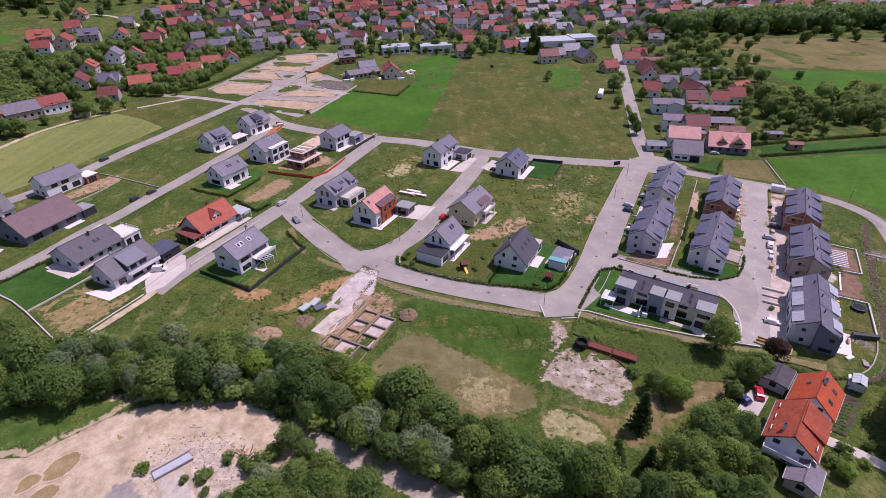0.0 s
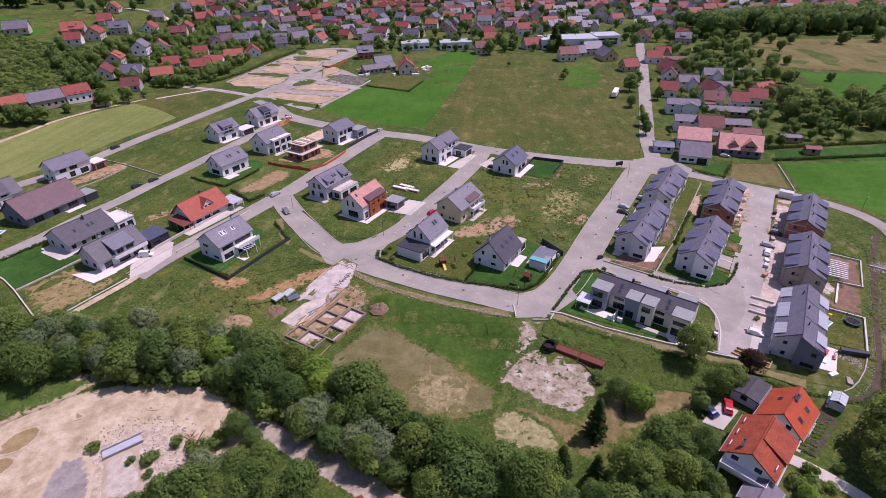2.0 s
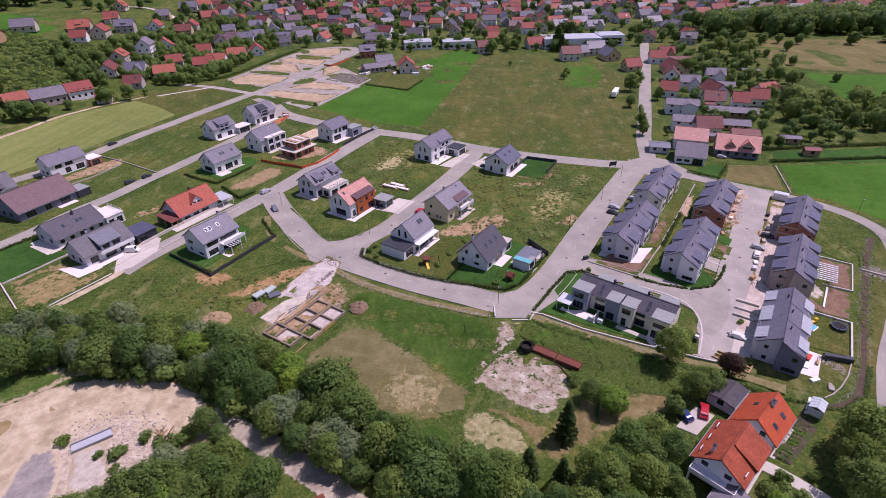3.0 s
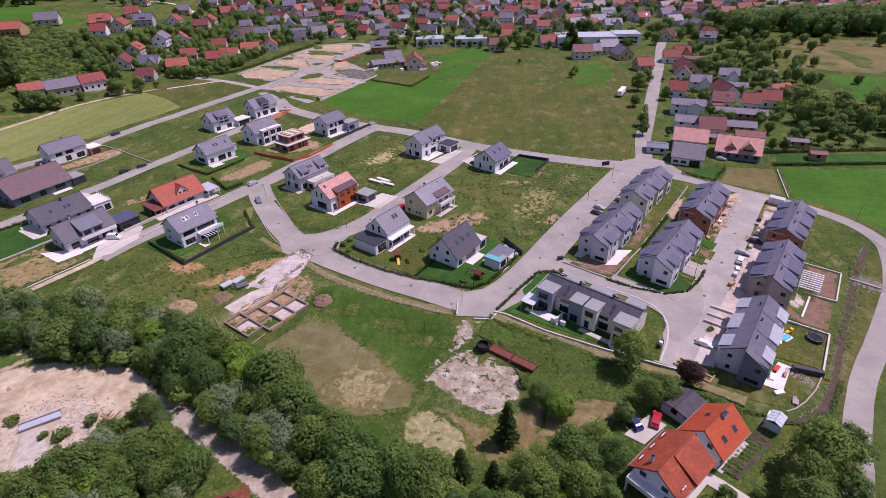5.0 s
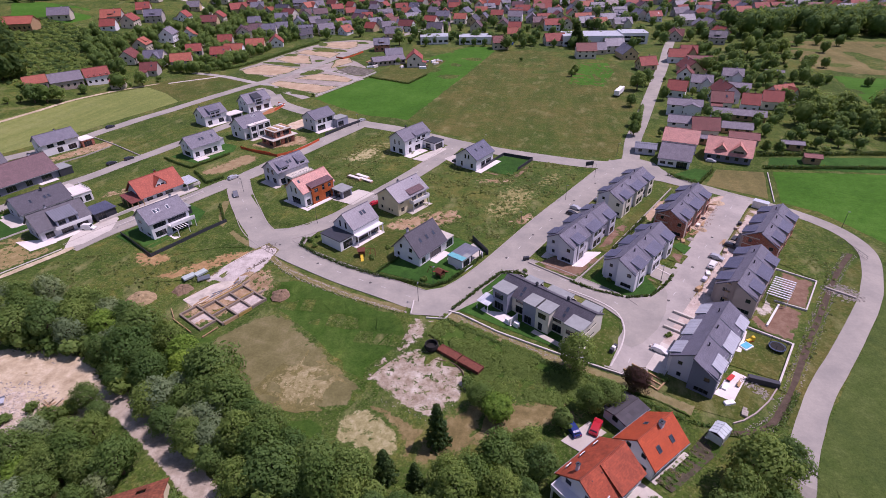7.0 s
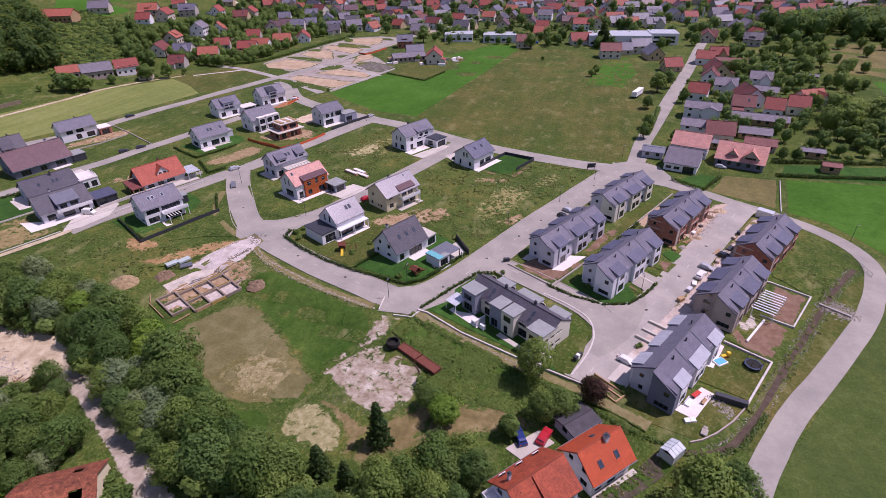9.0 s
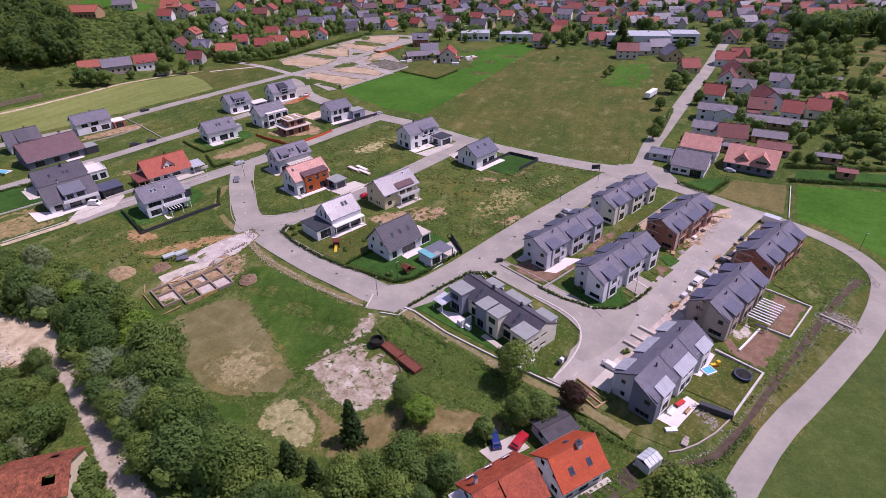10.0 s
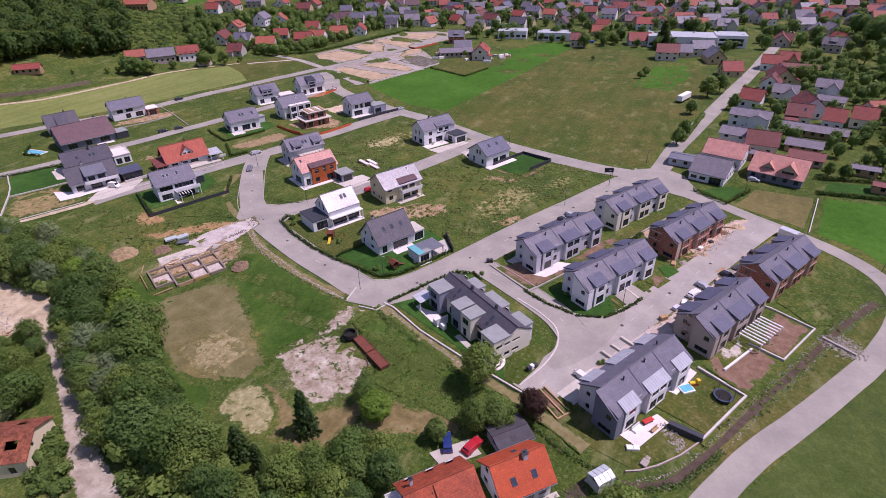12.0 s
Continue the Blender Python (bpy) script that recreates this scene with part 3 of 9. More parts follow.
sheet("bare_patch", "bare ochre earth in the overgrown plot", "bare earth", [(24, 167), (40, 168), (44, 175), (34, 176), (24, 172)], DIRT, rough=1.2, edge=6.0, soft=1)
sheet("dry_patch", "withered straw-coloured growth on the overgrown plot", "dry grass", [(28, 146), (33, 166), (42, 174), (52, 164), (47, 150), (38, 140)], edged("withered_growth", ("#6f6a3e", "#8a8454", "#a79f70"), 0.6, weeds=1.2), rough=1.5, edge=9.0, soft=1)
sheet("dry_patch", "withered straw-coloured growth on the overgrown plot", "dry grass", [(-30, 178), (-20, 206), (-4, 204), (-4, 190), (-14, 174)], bpy.data.materials["withered_growth"], rough=1.5, edge=9.0, soft=1)
sheet("dry_patch", "withered straw-coloured growth along the street", "dry grass", [(44, 172), (52, 184), (60, 184), (54, 170), (48, 160)], bpy.data.materials["withered_growth"], rough=1.5, edge=6.0, soft=1)
for q in ([(26.2, 180.8), (38.4, 175.0), (38.0, 173.2), (25.4, 179.2)], [(38.4, 175.0), (45.6, 191.4), (47.6, 190.8), (39.8, 173.6)]):
    sheet("bare_patch", "strip of bare brown soil outside a garden fence", "bare earth", q, edged("fence_soil", ("#6f5a44", "#7f6a52", "#907c62"), 0.6, weeds=0.4) if not bpy.data.materials.get("fence_soil") else bpy.data.materials["fence_soil"], rough=0.4, edge=0.8)
# pale flowering weeds, laid as a mottled straw-coloured ground sheet
sheet("bare_patch", "mottled patch of pale flowering weeds in an empty plot", "bare earth", [(-28, 180), (-22, 196), (-12, 198), (-10, 188), (-18, 178)], edged("pale_flower_weeds", ("#8a8258", "#a59c70", "#bdb48a"), 1.0, weeds=1.0, bump=1.0), rough=1.2, edge=5.0, soft=1)
sheet("bare_patch", "brown earth of an unbuilt garden plot", "bare earth", [(-73, 163), (-64, 184), (-54, 180), (-60, 166), (-68, 160)], edged("plot_earth", ("#877052", "#93805e", "#9d8c6a"), 0.4, weeds=0.35), rough=0.8, edge=3.0)
sheet("building_plot", "pale sand pad beside a brick shell", "building plot", [(-66, 214), (-58, 232), (-48, 228), (-55, 211)], edged("sand", ("#b09a80", "#c4b096", "#d0bfa8"), 0.4), rough=0.4)
sheet("building_plot", "earth and gravel round a house shell", "building plot", [(-68, 191), (-60, 208), (-48, 204), (-44, 196), (-57, 188)], DIRT, rough=0.6)
sheet("building_plot", "reddish earth bank behind a new house", "building plot", [(-88, 229), (-80, 246), (-76, 244), (-78, 232), (-83, 227)], edged("red_earth", ("#94643f", "#a4704c", "#b08060"), 0.6), rough=0.5)
sheet("building_plot", "bare earth and rubble beside a half-built white house", "building plot", [(-136, 162), (-122, 182), (-126, 192), (-134, 184), (-140, 168)], DIRT, rough=0.8, edge=2)
sheet("building_plot", "bare earth strip beside the middle street", "building plot", [(-96, 143), (-84, 154), (-80, 150), (-92, 138)], DIRT, rough=0.8, edge=2.5)

# the large earth plots under development in the distance
GROUNDWORK = edged("plot_gravel", ("#8a8178", "#9b9288", "#aaa299"), 0.2, weeds=0.2)
PLOT = edged("plot_tan", ("#a08a6e", "#ae997d", "#bca98e"), 0.15, weeds=0.1)
for q in ([(-112, 285), (-107, 279), (-68, 263), (-58, 288), (-54, 311), (-64, 330), (-74, 342), (-84, 352), (-100, 318)], [(-142, 313), (-112, 296), (-100, 316), (-88, 350), (-74, 396), (-84, 412), (-100, 414), (-122, 404), (-128, 368), (-136, 340)]):
    sheet("building_plot", "pale grey gravelled groundwork between the new plots", "building plot", q, GROUNDWORK, off=0.02, rough=0.5, edge=1.5)
for q in ([(-139, 313), (-132, 329), (-104, 320.5), (-105, 310), (-112, 301.5), (-131, 303.5)], [(-131, 343), (-127, 360), (-112, 355), (-101, 333), (-116, 334)], [(-126, 363), (-123, 376), (-94, 366), (-95, 350), (-110, 357.5)], [(-117, 388), (-120, 402), (-96, 408), (-90, 390), (-94, 379)],
          [(-105.5, 281), (-102.5, 290), (-63, 281), (-70, 267)], [(-96, 296), (-86, 309), (-59, 301), (-62, 291)], [(-84, 322), (-90, 346), (-82, 352), (-76, 340)]):
    sheet("building_plot", "levelled bare tan earth plot of the new estate", "building plot", q, PLOT, off=0.04, rough=0.4, edge=0.8)
for q in ([(-137, 337), (-109, 333), (-104, 322.5), (-133, 331)], [(-122, 386), (-92, 376), (-91, 369), (-119, 376)], [(-124, 401), (-117, 401), (-113, 389), (-119, 388)], [(-98, 303.5), (-95, 319), (-86, 318), (-85, 311), (-92, 303)], [(-111, 278), (-107, 281), (-83, 272.5), (-68.5, 265), (-68.6, 260.4), (-93, 268)]):
    sheet("verge", "weedy grass strip between bare plots", "verge", q, GRASS, off=0.06, rough=0.6, soft=1)
sheet("storage_yard", "cluttered grey storage yard with weeds", "yard", [(-80, 315), (-75, 331), (-54, 321), (-55, 304), (-72, 309)], edged("yard_clutter", ("#4d4a40", "#68645a", "#8a857a"), 0.5, weeds=0.5), off=0.06, rough=0.6)
sheet("meadow", "rough olive grass beside the storage yard", "meadow", [(-52, 303), (-27, 291.5), (-21, 315), (-17, 350), (-34, 350), (-49, 331)], OLIVE, off=0.05, rough=0.5)

# ---- streets ----
ST = "light grey asphalt residential street with dusty edges"
ribbon("road", ST, "road", [(-77.4, 110.5), (-75.6, 115.6), (-73.4, 121), (-66, 136), (-57.5, 154), (-51, 168), (-45.5, 183), (-39, 200), (-31.5, 219), (-28, 226)], 6.6, ASPHALT, kerb=0.1)
ribbon("road", ST, "road", [(-55, 161), (-51.5, 155), (-46, 147), (-38.5, 137.5), (-31, 128.5), (-23, 122.5), (-12, 116.5), (2, 110.5), (15, 106), (24, 103), (30, 103)], 7.4, ASPHALT, kerb=0.1)
ribbon("road", ST, "road", [(-24, 124), (-16, 130.5), (-10, 138), (-5.5, 148), (-0.5, 160), (5, 173), (11, 189), (15, 203)], 6.2, ASPHALT, kerb=0.1)
ribbon("road", "wide pale asphalt street past the terraces", "road", [(26, 101), (33, 108), (38.5, 117), (44.5, 130), (50.5, 143), (57, 156), (64, 170), (70, 182), (76, 193)], 8.6, ASPHALT, kerb=0.1)
ribbon("road", "grey asphalt cross street at the edge of the estate", "road", [(-92, 262), (-80, 247), (-62, 236), (-44, 228), (-30, 223), (-14, 218), (2, 210.5), (18, 203), (34, 197.5), (50, 193), (64, 190.5), (78, 190)], 7.0, ASPHALT)
ribbon("road", "narrow pale asphalt lane curving round the estate", "road", [(76, 191), (84, 185.8), (92, 180.3), (106, 171), (118, 163.5), (125.5, 156.8), (130, 149.8), (131.4, 142), (129.3, 133.5), (123.4, 120.6), (115.6, 108.4), (108.5, 98), (101.7, 88.4), (96.6, 79.6), (92.6, 71.6), (88.8, 61), (85.2, 45), (84, 20)], 4.3, ASPHALT, wobble=0.1)
ribbon("road", "straight asphalt road out to the village", "road", [(78, 190), (80, 200), (82.5, 217), (88, 240), (94.5, 268), (103, 305), (114, 352), (124, 400), (140, 470), (160, 560)], 6.0, ASPHALT)
ribbon("road", ST, "road", [(45, 122), (52, 118.5), (60, 114), (67, 109.5), (72, 104)], 6.6, ASPHALT, kerb=0.1)
ribbon("road", "dusty court road between two rows of terraced houses", "road", [(67, 87), (71, 97), (76.5, 107), (83.5, 120), (91, 135), (98, 149), (105, 163), (109, 170)], 7.6, DUSTY)
ribbon("road", "grey asphalt road along the hay field", "road", [(-172, 135), (-158, 162), (-147, 180), (-140, 204), (-131, 231), (-122, 257), (-114, 278), (-104, 304), (-96, 332), (-90, 362), (-84, 392), (-72, 428), (-58, 462), (-40, 510), (-20, 580)], 6.4, ASPHALT)
ribbon("road", ST, "road", [(-128, 108), (-123.5, 118), (-119, 128), (-114, 143), (-109.5, 154), (-105, 168), (-98, 188), (-91, 210), (-86, 228), (-86, 246), (-94, 262), (-106, 274)], 5.6, ASPHALT)
ribbon("road", "grey plot road across the development", "road", [(-110, 284), (-90, 270), (-72, 258)], 4.5, DUSTY)
ribbon("road", "grey plot road across the development", "road", [(-103, 310), (-82, 316), (-56, 296)], 5.0, DUSTY)
ribbon("road", "grey plot road across the development", "road", [(-114, 284), (-140, 296), (-165, 303)], 4.0, DUSTY)
sheet("verge", "dry olive grass between the brook and the lane", "verge", [(128, 137), (123, 120), (116, 108), (103, 89), (96, 79), (90, 79), (97, 87.5), (104, 99), (111, 111), (118, 123), (123, 131)], OLIVE, rough=0.3)
sheet("dry_garden", "dry trodden ground round the end of a terrace", "dry garden", [(70, 86), (78, 80.5), (85, 78.8), (91, 84), (94, 88.4), (89, 90), (84, 84), (76, 86.6), (73, 89)], OLIVE, rough=0.6, edge=2.0)
ribbon("lane", "pale gravel farm lane along the hay field", "lane", [(-232, 130), (-215, 164), (-206, 180), (-201, 197), (-196, 220), (-192, 242), (-184, 260), (-170, 277)], 2.6, GRAVEL)
ribbon("lane", "pale lane between garden fences", "lane", [(-165, 278), (-150, 290), (-141, 298)], 2.0, CONCRETE)
ribbon("lane", "pale village lane", "lane", [(-205, 310), (-190, 322), (-205, 345), (-180, 372), (-168, 380)], 4.0, CONCRETE)
ribbon("lane", "pale village lane", "lane", [(-300, 440), (-270, 452), (-240, 440), (-215, 420)], 4.0, CONCRETE)
sheet("junction", "asphalt apron of the village junction", "road", [(66, 186), (74, 197), (86, 197), (90, 186), (98, 172), (84, 180), (76, 180)], ASPHALT, off=0.07, rough=0.1, soft=1)
sheet("junction", "asphalt apron where the streets fork", "road", [(-26, 116), (-33, 127), (-24, 129.5), (-18, 131), (-12, 136), (-8, 136), (-14, 127), (-13, 120)], ASPHALT, off=0.07, rough=0.1, soft=1)
sheet("junction", "asphalt apron with a short dead end", "road", [(22.4, 97.6), (22, 106), (27, 108.5), (36, 112), (38, 106), (33, 101), (30.3, 98.2)], ASPHALT, off=0.07, rough=0.1)
sheet("junction", "asphalt apron at the corner of the court", "road", [(63, 113), (68, 112), (76, 113.5), (80, 118), (77, 104), (70, 94), (67, 96), (68.5, 102), (66, 107)], ASPHALT, off=0.07, rough=0.1, soft=1)
sheet("forecourt", "dusty gravel forecourts of the terraces", "forecourt", [(71, 92), (78, 104), (86, 117), (96, 136), (104, 152), (110, 163), (114, 160), (104, 140), (92, 118), (82, 98), (75, 88)], edged("forecourt_gravel", ("#a8988c", "#b8aa9e", "#c8bcb0"), 0.5, ground="mown"), rough=0.3)
sheet("forecourt", "dusty building yard at the head of the court", "forecourt", [(88, 150), (96, 162), (102, 172), (108, 168), (103, 158), (94, 142)], edged("yard_dust", ("#a08c78", "#b8a490", "#c8b8a6"), 0.5), rough=0.5)
sheet("forecourt", "pale concrete parking bays before the terrace", "forecourt", [(50, 126), (56, 139), (62, 152), (72, 171), (74, 170), (64, 150), (58, 137), (53, 125)], CONCRETE, rough=0.1)

build_kerbs()
# worn dashed centre lines and bay marks
WORN = plain("worn_road_paint", "#bdbab5", 0.8, 0.12, 3.0)
for line, width, kerb, off in ROADS[:4] + ROADS[7:9]:
    bm = bmesh.new()
    pts = spline([tuple(q.xy) for q in line], 1.0)
    for i in range(3, len(pts) - 4, 6):
        a, b = pts[i], pts[i + 1] * 0.6 + pts[i + 2] * 0.4
        n = Vector((a.y - b.y, b.x - a.x, 0)).normalized() * 0.055
        bm.faces.new([bm.verts.new((q.x, q.y, land(q.x, q.y) + 0.118)) for q in (a - n, b - n, b + n, a + n)])
    tagged(make("road_marking", bm, WORN), "worn white dashed centre line", "road marking", kind="structure")

# ---- plots with kept lawns ----
def lawn(label, poly, m=None, soft=0):
    sheet("lawn", label, "lawn", poly, m or LAWN, off=0.05, rough=0.1, soft=soft, cell=6)


lawn("deep green mown lawn round a grey-roofed white house", [(10, 113), (25.5, 109.5), (29, 112), (36, 127), (26, 133), (19, 128), (13, 119)])
lawn("olive lawn beside a white house", [(-13, 121), (-4, 117), (9, 113), (12, 119), (18, 129), (8, 134), (0, 137), (-6, 128)], OLIVE)
lawn("deep green lawn behind a fence", [(27, 181), (33, 194), (45, 191.5), (38, 176)])
lawn("deep green lawn of a corner plot", [(32.5, 101), (41, 116.5), (44, 117.5), (48, 113), (62, 88.5), (52, 93)])
lawn("olive lawn at the rounded corner of a plot", [(62, 89), (60, 106), (65, 106.5), (67.5, 102), (66.5, 94), (64.5, 88.5)], OLIVE)
lawn("deep green lawn before a terrace", [(62, 117), (68, 128), (72, 127), (75, 122), (77, 116), (75, 113), (70, 112)])
lawn("rough olive grass strip between terraces", [(64, 132), (74, 150), (81, 164), (84, 164), (77, 148), (68, 130)], OLIVE)
lawn("deep green lawn behind a white house", [(-69, 118), (-60, 140), (-52, 136), (-50, 128), (-55, 112)])
lawn("grass verge beside the estate street", [(-58, 111), (-51, 128), (-47, 141), (-35, 128), (-26, 119), (-36, 117), (-46, 112)], GRASS)
lawn("deep green lawn of a walled garden", [(93, 104), (101, 101.5), (94.5, 90), (86, 93)], OLIVE)
lawn("green lawn along a hedge", [(-119, 111), (-106, 103.9), (-99, 118.4), (-102.3, 119.6), (-109.7, 121.4), (-113.6, 125.7), (-118, 121.1), (-121, 115.3)])
sheet("garden_plot", "half-bare unsown garden plot with thin grass", "garden plot", [(-104.8, 103), (-97.4, 116.1), (-86.8, 107.2), (-81.9, 115.2), (-79, 113), (-86.6, 94.4), (-89, 91.2), (-91.4, 92.4)], edged("thin_garden", ("#7d7048", "#8c7c54", "#9f8e66"), 0.35, weeds=1.1), off=0.05, rough=0.5, edge=2.0)
sheet("bare_patch", "bare tan earth of a new garden", "bare earth", [(-101, 101.4), (-99, 109.4), (-94.6, 109), (-98, 102.8)], DIRT, off=0.06, rough=1.0, edge=2.5, soft=1)
ribbon("track", "pale gravel track past an unsown garden", "track", [(-76.8, 111), (-78.6, 106.4), (-81.0, 101.4), (-84.2, 94.6), (-87.4, 89.6)], 2.4, GRAVEL, wobble=0.4)
lawn("green garden of a grey house", [(-92, 176), (-84, 194), (-72, 190), (-70, 184), (-78, 171)])
lawn("green roadside plot", [(-44, 149), (-36, 156), (-20, 141), (-14, 139.5), (-17, 133), (-25, 131.5), (-34, 138)], GRASS)
lawn("green lawn beside a new white house", [(90, 183), (100, 191), (105, 189), (99, 178.5)])
lawn("green overgrown plot along the hay field road", [(-136, 200), (-117, 254), (-98, 234), (-108, 196), (-120, 178)], GRASS)


# ---- houses ----
def facade(bm, poly, holes, m, depth=0.16):
    """A wall face with real openings and their reveals. Plane y = 0, outside is -y."""
    t = bmesh.new()
    t.faces.new([t.verts.new((u, 0, z)) for u, z in poly])
    for u0, z0, u1, z1 in holes:
        for axis, v in ((0, u0), (0, u1), (2, z0), (2, z1)):
            co, no = [0, 0, 0], [0, 0, 0]
            co[axis], no[axis] = v, 1
            bmesh.ops.bisect_plane(t, geom=t.verts[:] + t.edges[:] + t.faces[:], plane_co=co, plane_no=no, dist=1e-5)
    dead = [f for f in t.faces if any(u0 < f.calc_center_median().x < u1 and z0 < f.calc_center_median().z < z1 for u0, z0, u1, z1 in holes)]
    bmesh.ops.delete(t, geom=dead, context="FACES")
    for u0, z0, u1, z1 in holes:
        for a, b in (((u0, z0), (u1, z0)), ((u1, z0), (u1, z1)), ((u1, z1), (u0, z1)), ((u0, z1), (u0, z0))):
            t.faces.new([t.verts.new(p) for p in ((a[0], 0, a[1]), (b[0], 0, b[1]), (b[0], depth, b[1]), (a[0], depth, a[1]))])
    uv_planar(t, t.faces, (1, 0, 0), (0, 0, 1))
    bmesh.ops.transform(t, matrix=m, verts=t.verts)
    me = bpy.data.meshes.new("tmp")
    t.to_mesh(me)
    t.free()
    bm.from_mesh(me)
    bpy.data.meshes.remove(me)


WINDOWS = {}


def lattice(bm, us, zs, deep):
    """A window frame with its mullions, all of one piece; every second cell is open."""
    keep = {(i, j) for i in range(len(us) - 1) for j in range(len(zs) - 1) if not (i % 2 and j % 2)}
    vs = {(i, j, k): bm.verts.new((u, k * deep, z)) for i, u in enumerate(us) for j, z in enumerate(zs) for k in (0, 1)}
    for i, j in keep:
        c = [(i, j), (i + 1, j), (i + 1, j + 1), (i, j + 1)]
        bm.faces.new([vs[(*p, 0)] for p in c])
        bm.faces.new([vs[(*p, 1)] for p in reversed(c)])
        for n, (di, dj) in enumerate(((0, -1), (1, 0), (0, 1), (-1, 0))):
            if (i + di, j + dj) not in keep:
                a, b = c[n], c[(n + 1) % 4]
                bm.faces.new((vs[(*b, 0)], vs[(*a, 0)], vs[(*a, 1)], vs[(*b, 1)]))


def window(parent, w, h, m, frame=None, pane=None, name="window"):
    """A framed window with its pane, set back in the opening; far off, one moulded piece."""
    frame, pane = frame or FRAME, pane or GLASS
    if frame == "far":
        key = (round(w, 2), round(h, 2), "far")
        if key not in WINDOWS:
            bm = bmesh.new()
            front = box(bm, 0, 0, 0, w, 0.05, h)[2]
            bmesh.ops.inset_region(bm, faces=[front], thickness=0.09, depth=-0.02)
            front.material_index = 1
            WINDOWS[key] = make("window", bm, (FRAMEW, GLASS)).data
            ob = scene.collection.objects[-1]
        else:
            ob = new("window", WINDOWS[key])
        ob.parent, ob.matrix_basis = parent, m
        return ob
    key = (round(w, 2), round(h, 2), frame.name, pane.name)
    if key not in WINDOWS:
        bm = bmesh.new()
        f = 0.08
        k = int(w / 1.25)
        lattice(bm, [0, f] + [w * i / (k + 1) + e for i in range(1, k + 1) for e in (-0.04, 0.04)] + [w - f, w], [0, f, h - f, h], 0.07)
        bp = bmesh.new()
        box(bp, f, 0.03, f, w - f, 0.045, h - f)
        fo, po = make("window", bm, frame), make("pane", bp, pane)
        po.parent = fo
        WINDOWS[key] = (fo.data, po.data)
        fo.parent, fo.matrix_basis = parent, m
        return fo
    fo, po = new(name, WINDOWS[key][0]), new("pane", WINDOWS[key][1])
    fo.parent, fo.matrix_basis, po.parent = parent, m, fo
    return fo


def side_pose(side, L, W):
    return {"S": Matrix.Translation((-L / 2, -W / 2, 0)), "N": Matrix.Translation((L / 2, W / 2, 0)) @ Matrix.Rotation(math.pi, 4, "Z"),
            "W": Matrix.Translation((-L / 2, W / 2, 0)) @ Matrix.Rotation(-math.pi / 2, 4, "Z"), "E": Matrix.Translation((L / 2, -W / 2, 0)) @ Matrix.Rotation(math.pi / 2, 4, "Z")}[side]


def auto(width, storeys, w=1.2, h=1.3, gap=2.8):
    n = max(1, int(width / gap))
    return [((i + 0.5) * width / n - w / 2, 0.95 + 2.8 * s, (i + 0.5) * width / n + w / 2, 0.95 + 2.8 * s + h) for s in range(storeys) for i in range(n)]


def glaze(house, holes, m, frame=None):
    for u0, z0, u1, z1 in holes:
        window(house, u1 - u0, z1 - z0, m @ Matrix.Translation((u0, 0.08, z0)), frame)


def roof_z(house, y):
    return house["ridge"] - abs(y) * (house["ridge"] - house["eave"]) / (house["wide"] / 2)


def gable_house(label, x, y, rot, L, W, eave, ridge, wall=None, roof=None, S=None, N=None, E=None, Wn=None, over=0.5, gover=0.4, frame=None, category="house", group="", thick=0.24, name="house"):
    """A house with a pitched roof; its ridge runs along local x."""
    h = thing(name, label, category, at(x, y, rot), group)
    h["ridge"], h["eave"], h["wide"], h["long"] = ridge, eave, W, L
    st = 2 if eave > 4.2 else 1
    h["gutters"] = 0 if frame == "far" else 1
    S = auto(L, st) if S is None else S
    N = auto(L, st) if N is None else N
    E = auto(W, st) if E is None else E
    Wn = auto(W, st) if Wn is None else Wn
    bm = bmesh.new()
    for side, holes in (("S", S), ("N", N), ("E", E), ("W", Wn)):
        w = L if side in "SN" else W
        poly = [(0, -0.6), (w, -0.6), (w, eave), (0, eave)] if side in "SN" else [(0, -0.6), (w, -0.6), (w, eave), (w / 2, ridge), (0, eave)]
        facade(bm, poly, holes, side_pose(side, L, W))
        glaze(h, holes, side_pose(side, L, W), frame)
    part("wall", bm, wall or WHITE, h)
    if roof:
        gable_roof(h, L, W, eave, ridge, roof, over, gover, thick)
    return h


def gable_roof(h, L, W, eave, ridge, roof, over=0.5, gover=0.4, thick=0.24, x0=None, x1=None, yc=0.0, halves=(1, -1)):
    k = (ridge - eave) / (W / 2)
    x0, x1 = (-L / 2 - gover if x0 is None else x0), (L / 2 + gover if x1 is None else x1)
    bm = bmesh.new()
    zt = ridge + thick * 0.9
    ye, ze = W / 2 + over, zt - (W / 2 + over) * k
    if 1 in halves:
        slab(bm, (x0, yc, zt), (x1, yc, zt), (x1, yc + ye, ze), (x0, yc + ye, ze), thick)
    if -1 in halves:
        slab(bm, (x0, yc, zt), (x1, yc, zt), (x1, yc - ye, ze), (x0, yc - ye, ze), thick)
    part("roof", bm, roof, h)
    bm = bmesh.new()
    rod(bm, (x0 - 0.02, yc, zt + 0.01), (x1 + 0.02, yc, zt + 0.01), 0.12, n=8)
    part("ridge_cap", bm, roof, h)
    for s in halves if h.get("gutters", 1) else ():
        bm = bmesh.new()
        rod(bm, (x0, yc + s * (ye + 0.07), ze - thick * 0.6), (x1, yc + s * (ye + 0.07), ze - thick * 0.6), 0.08, n=6)
        part("gutter", bm, STEEL, h)


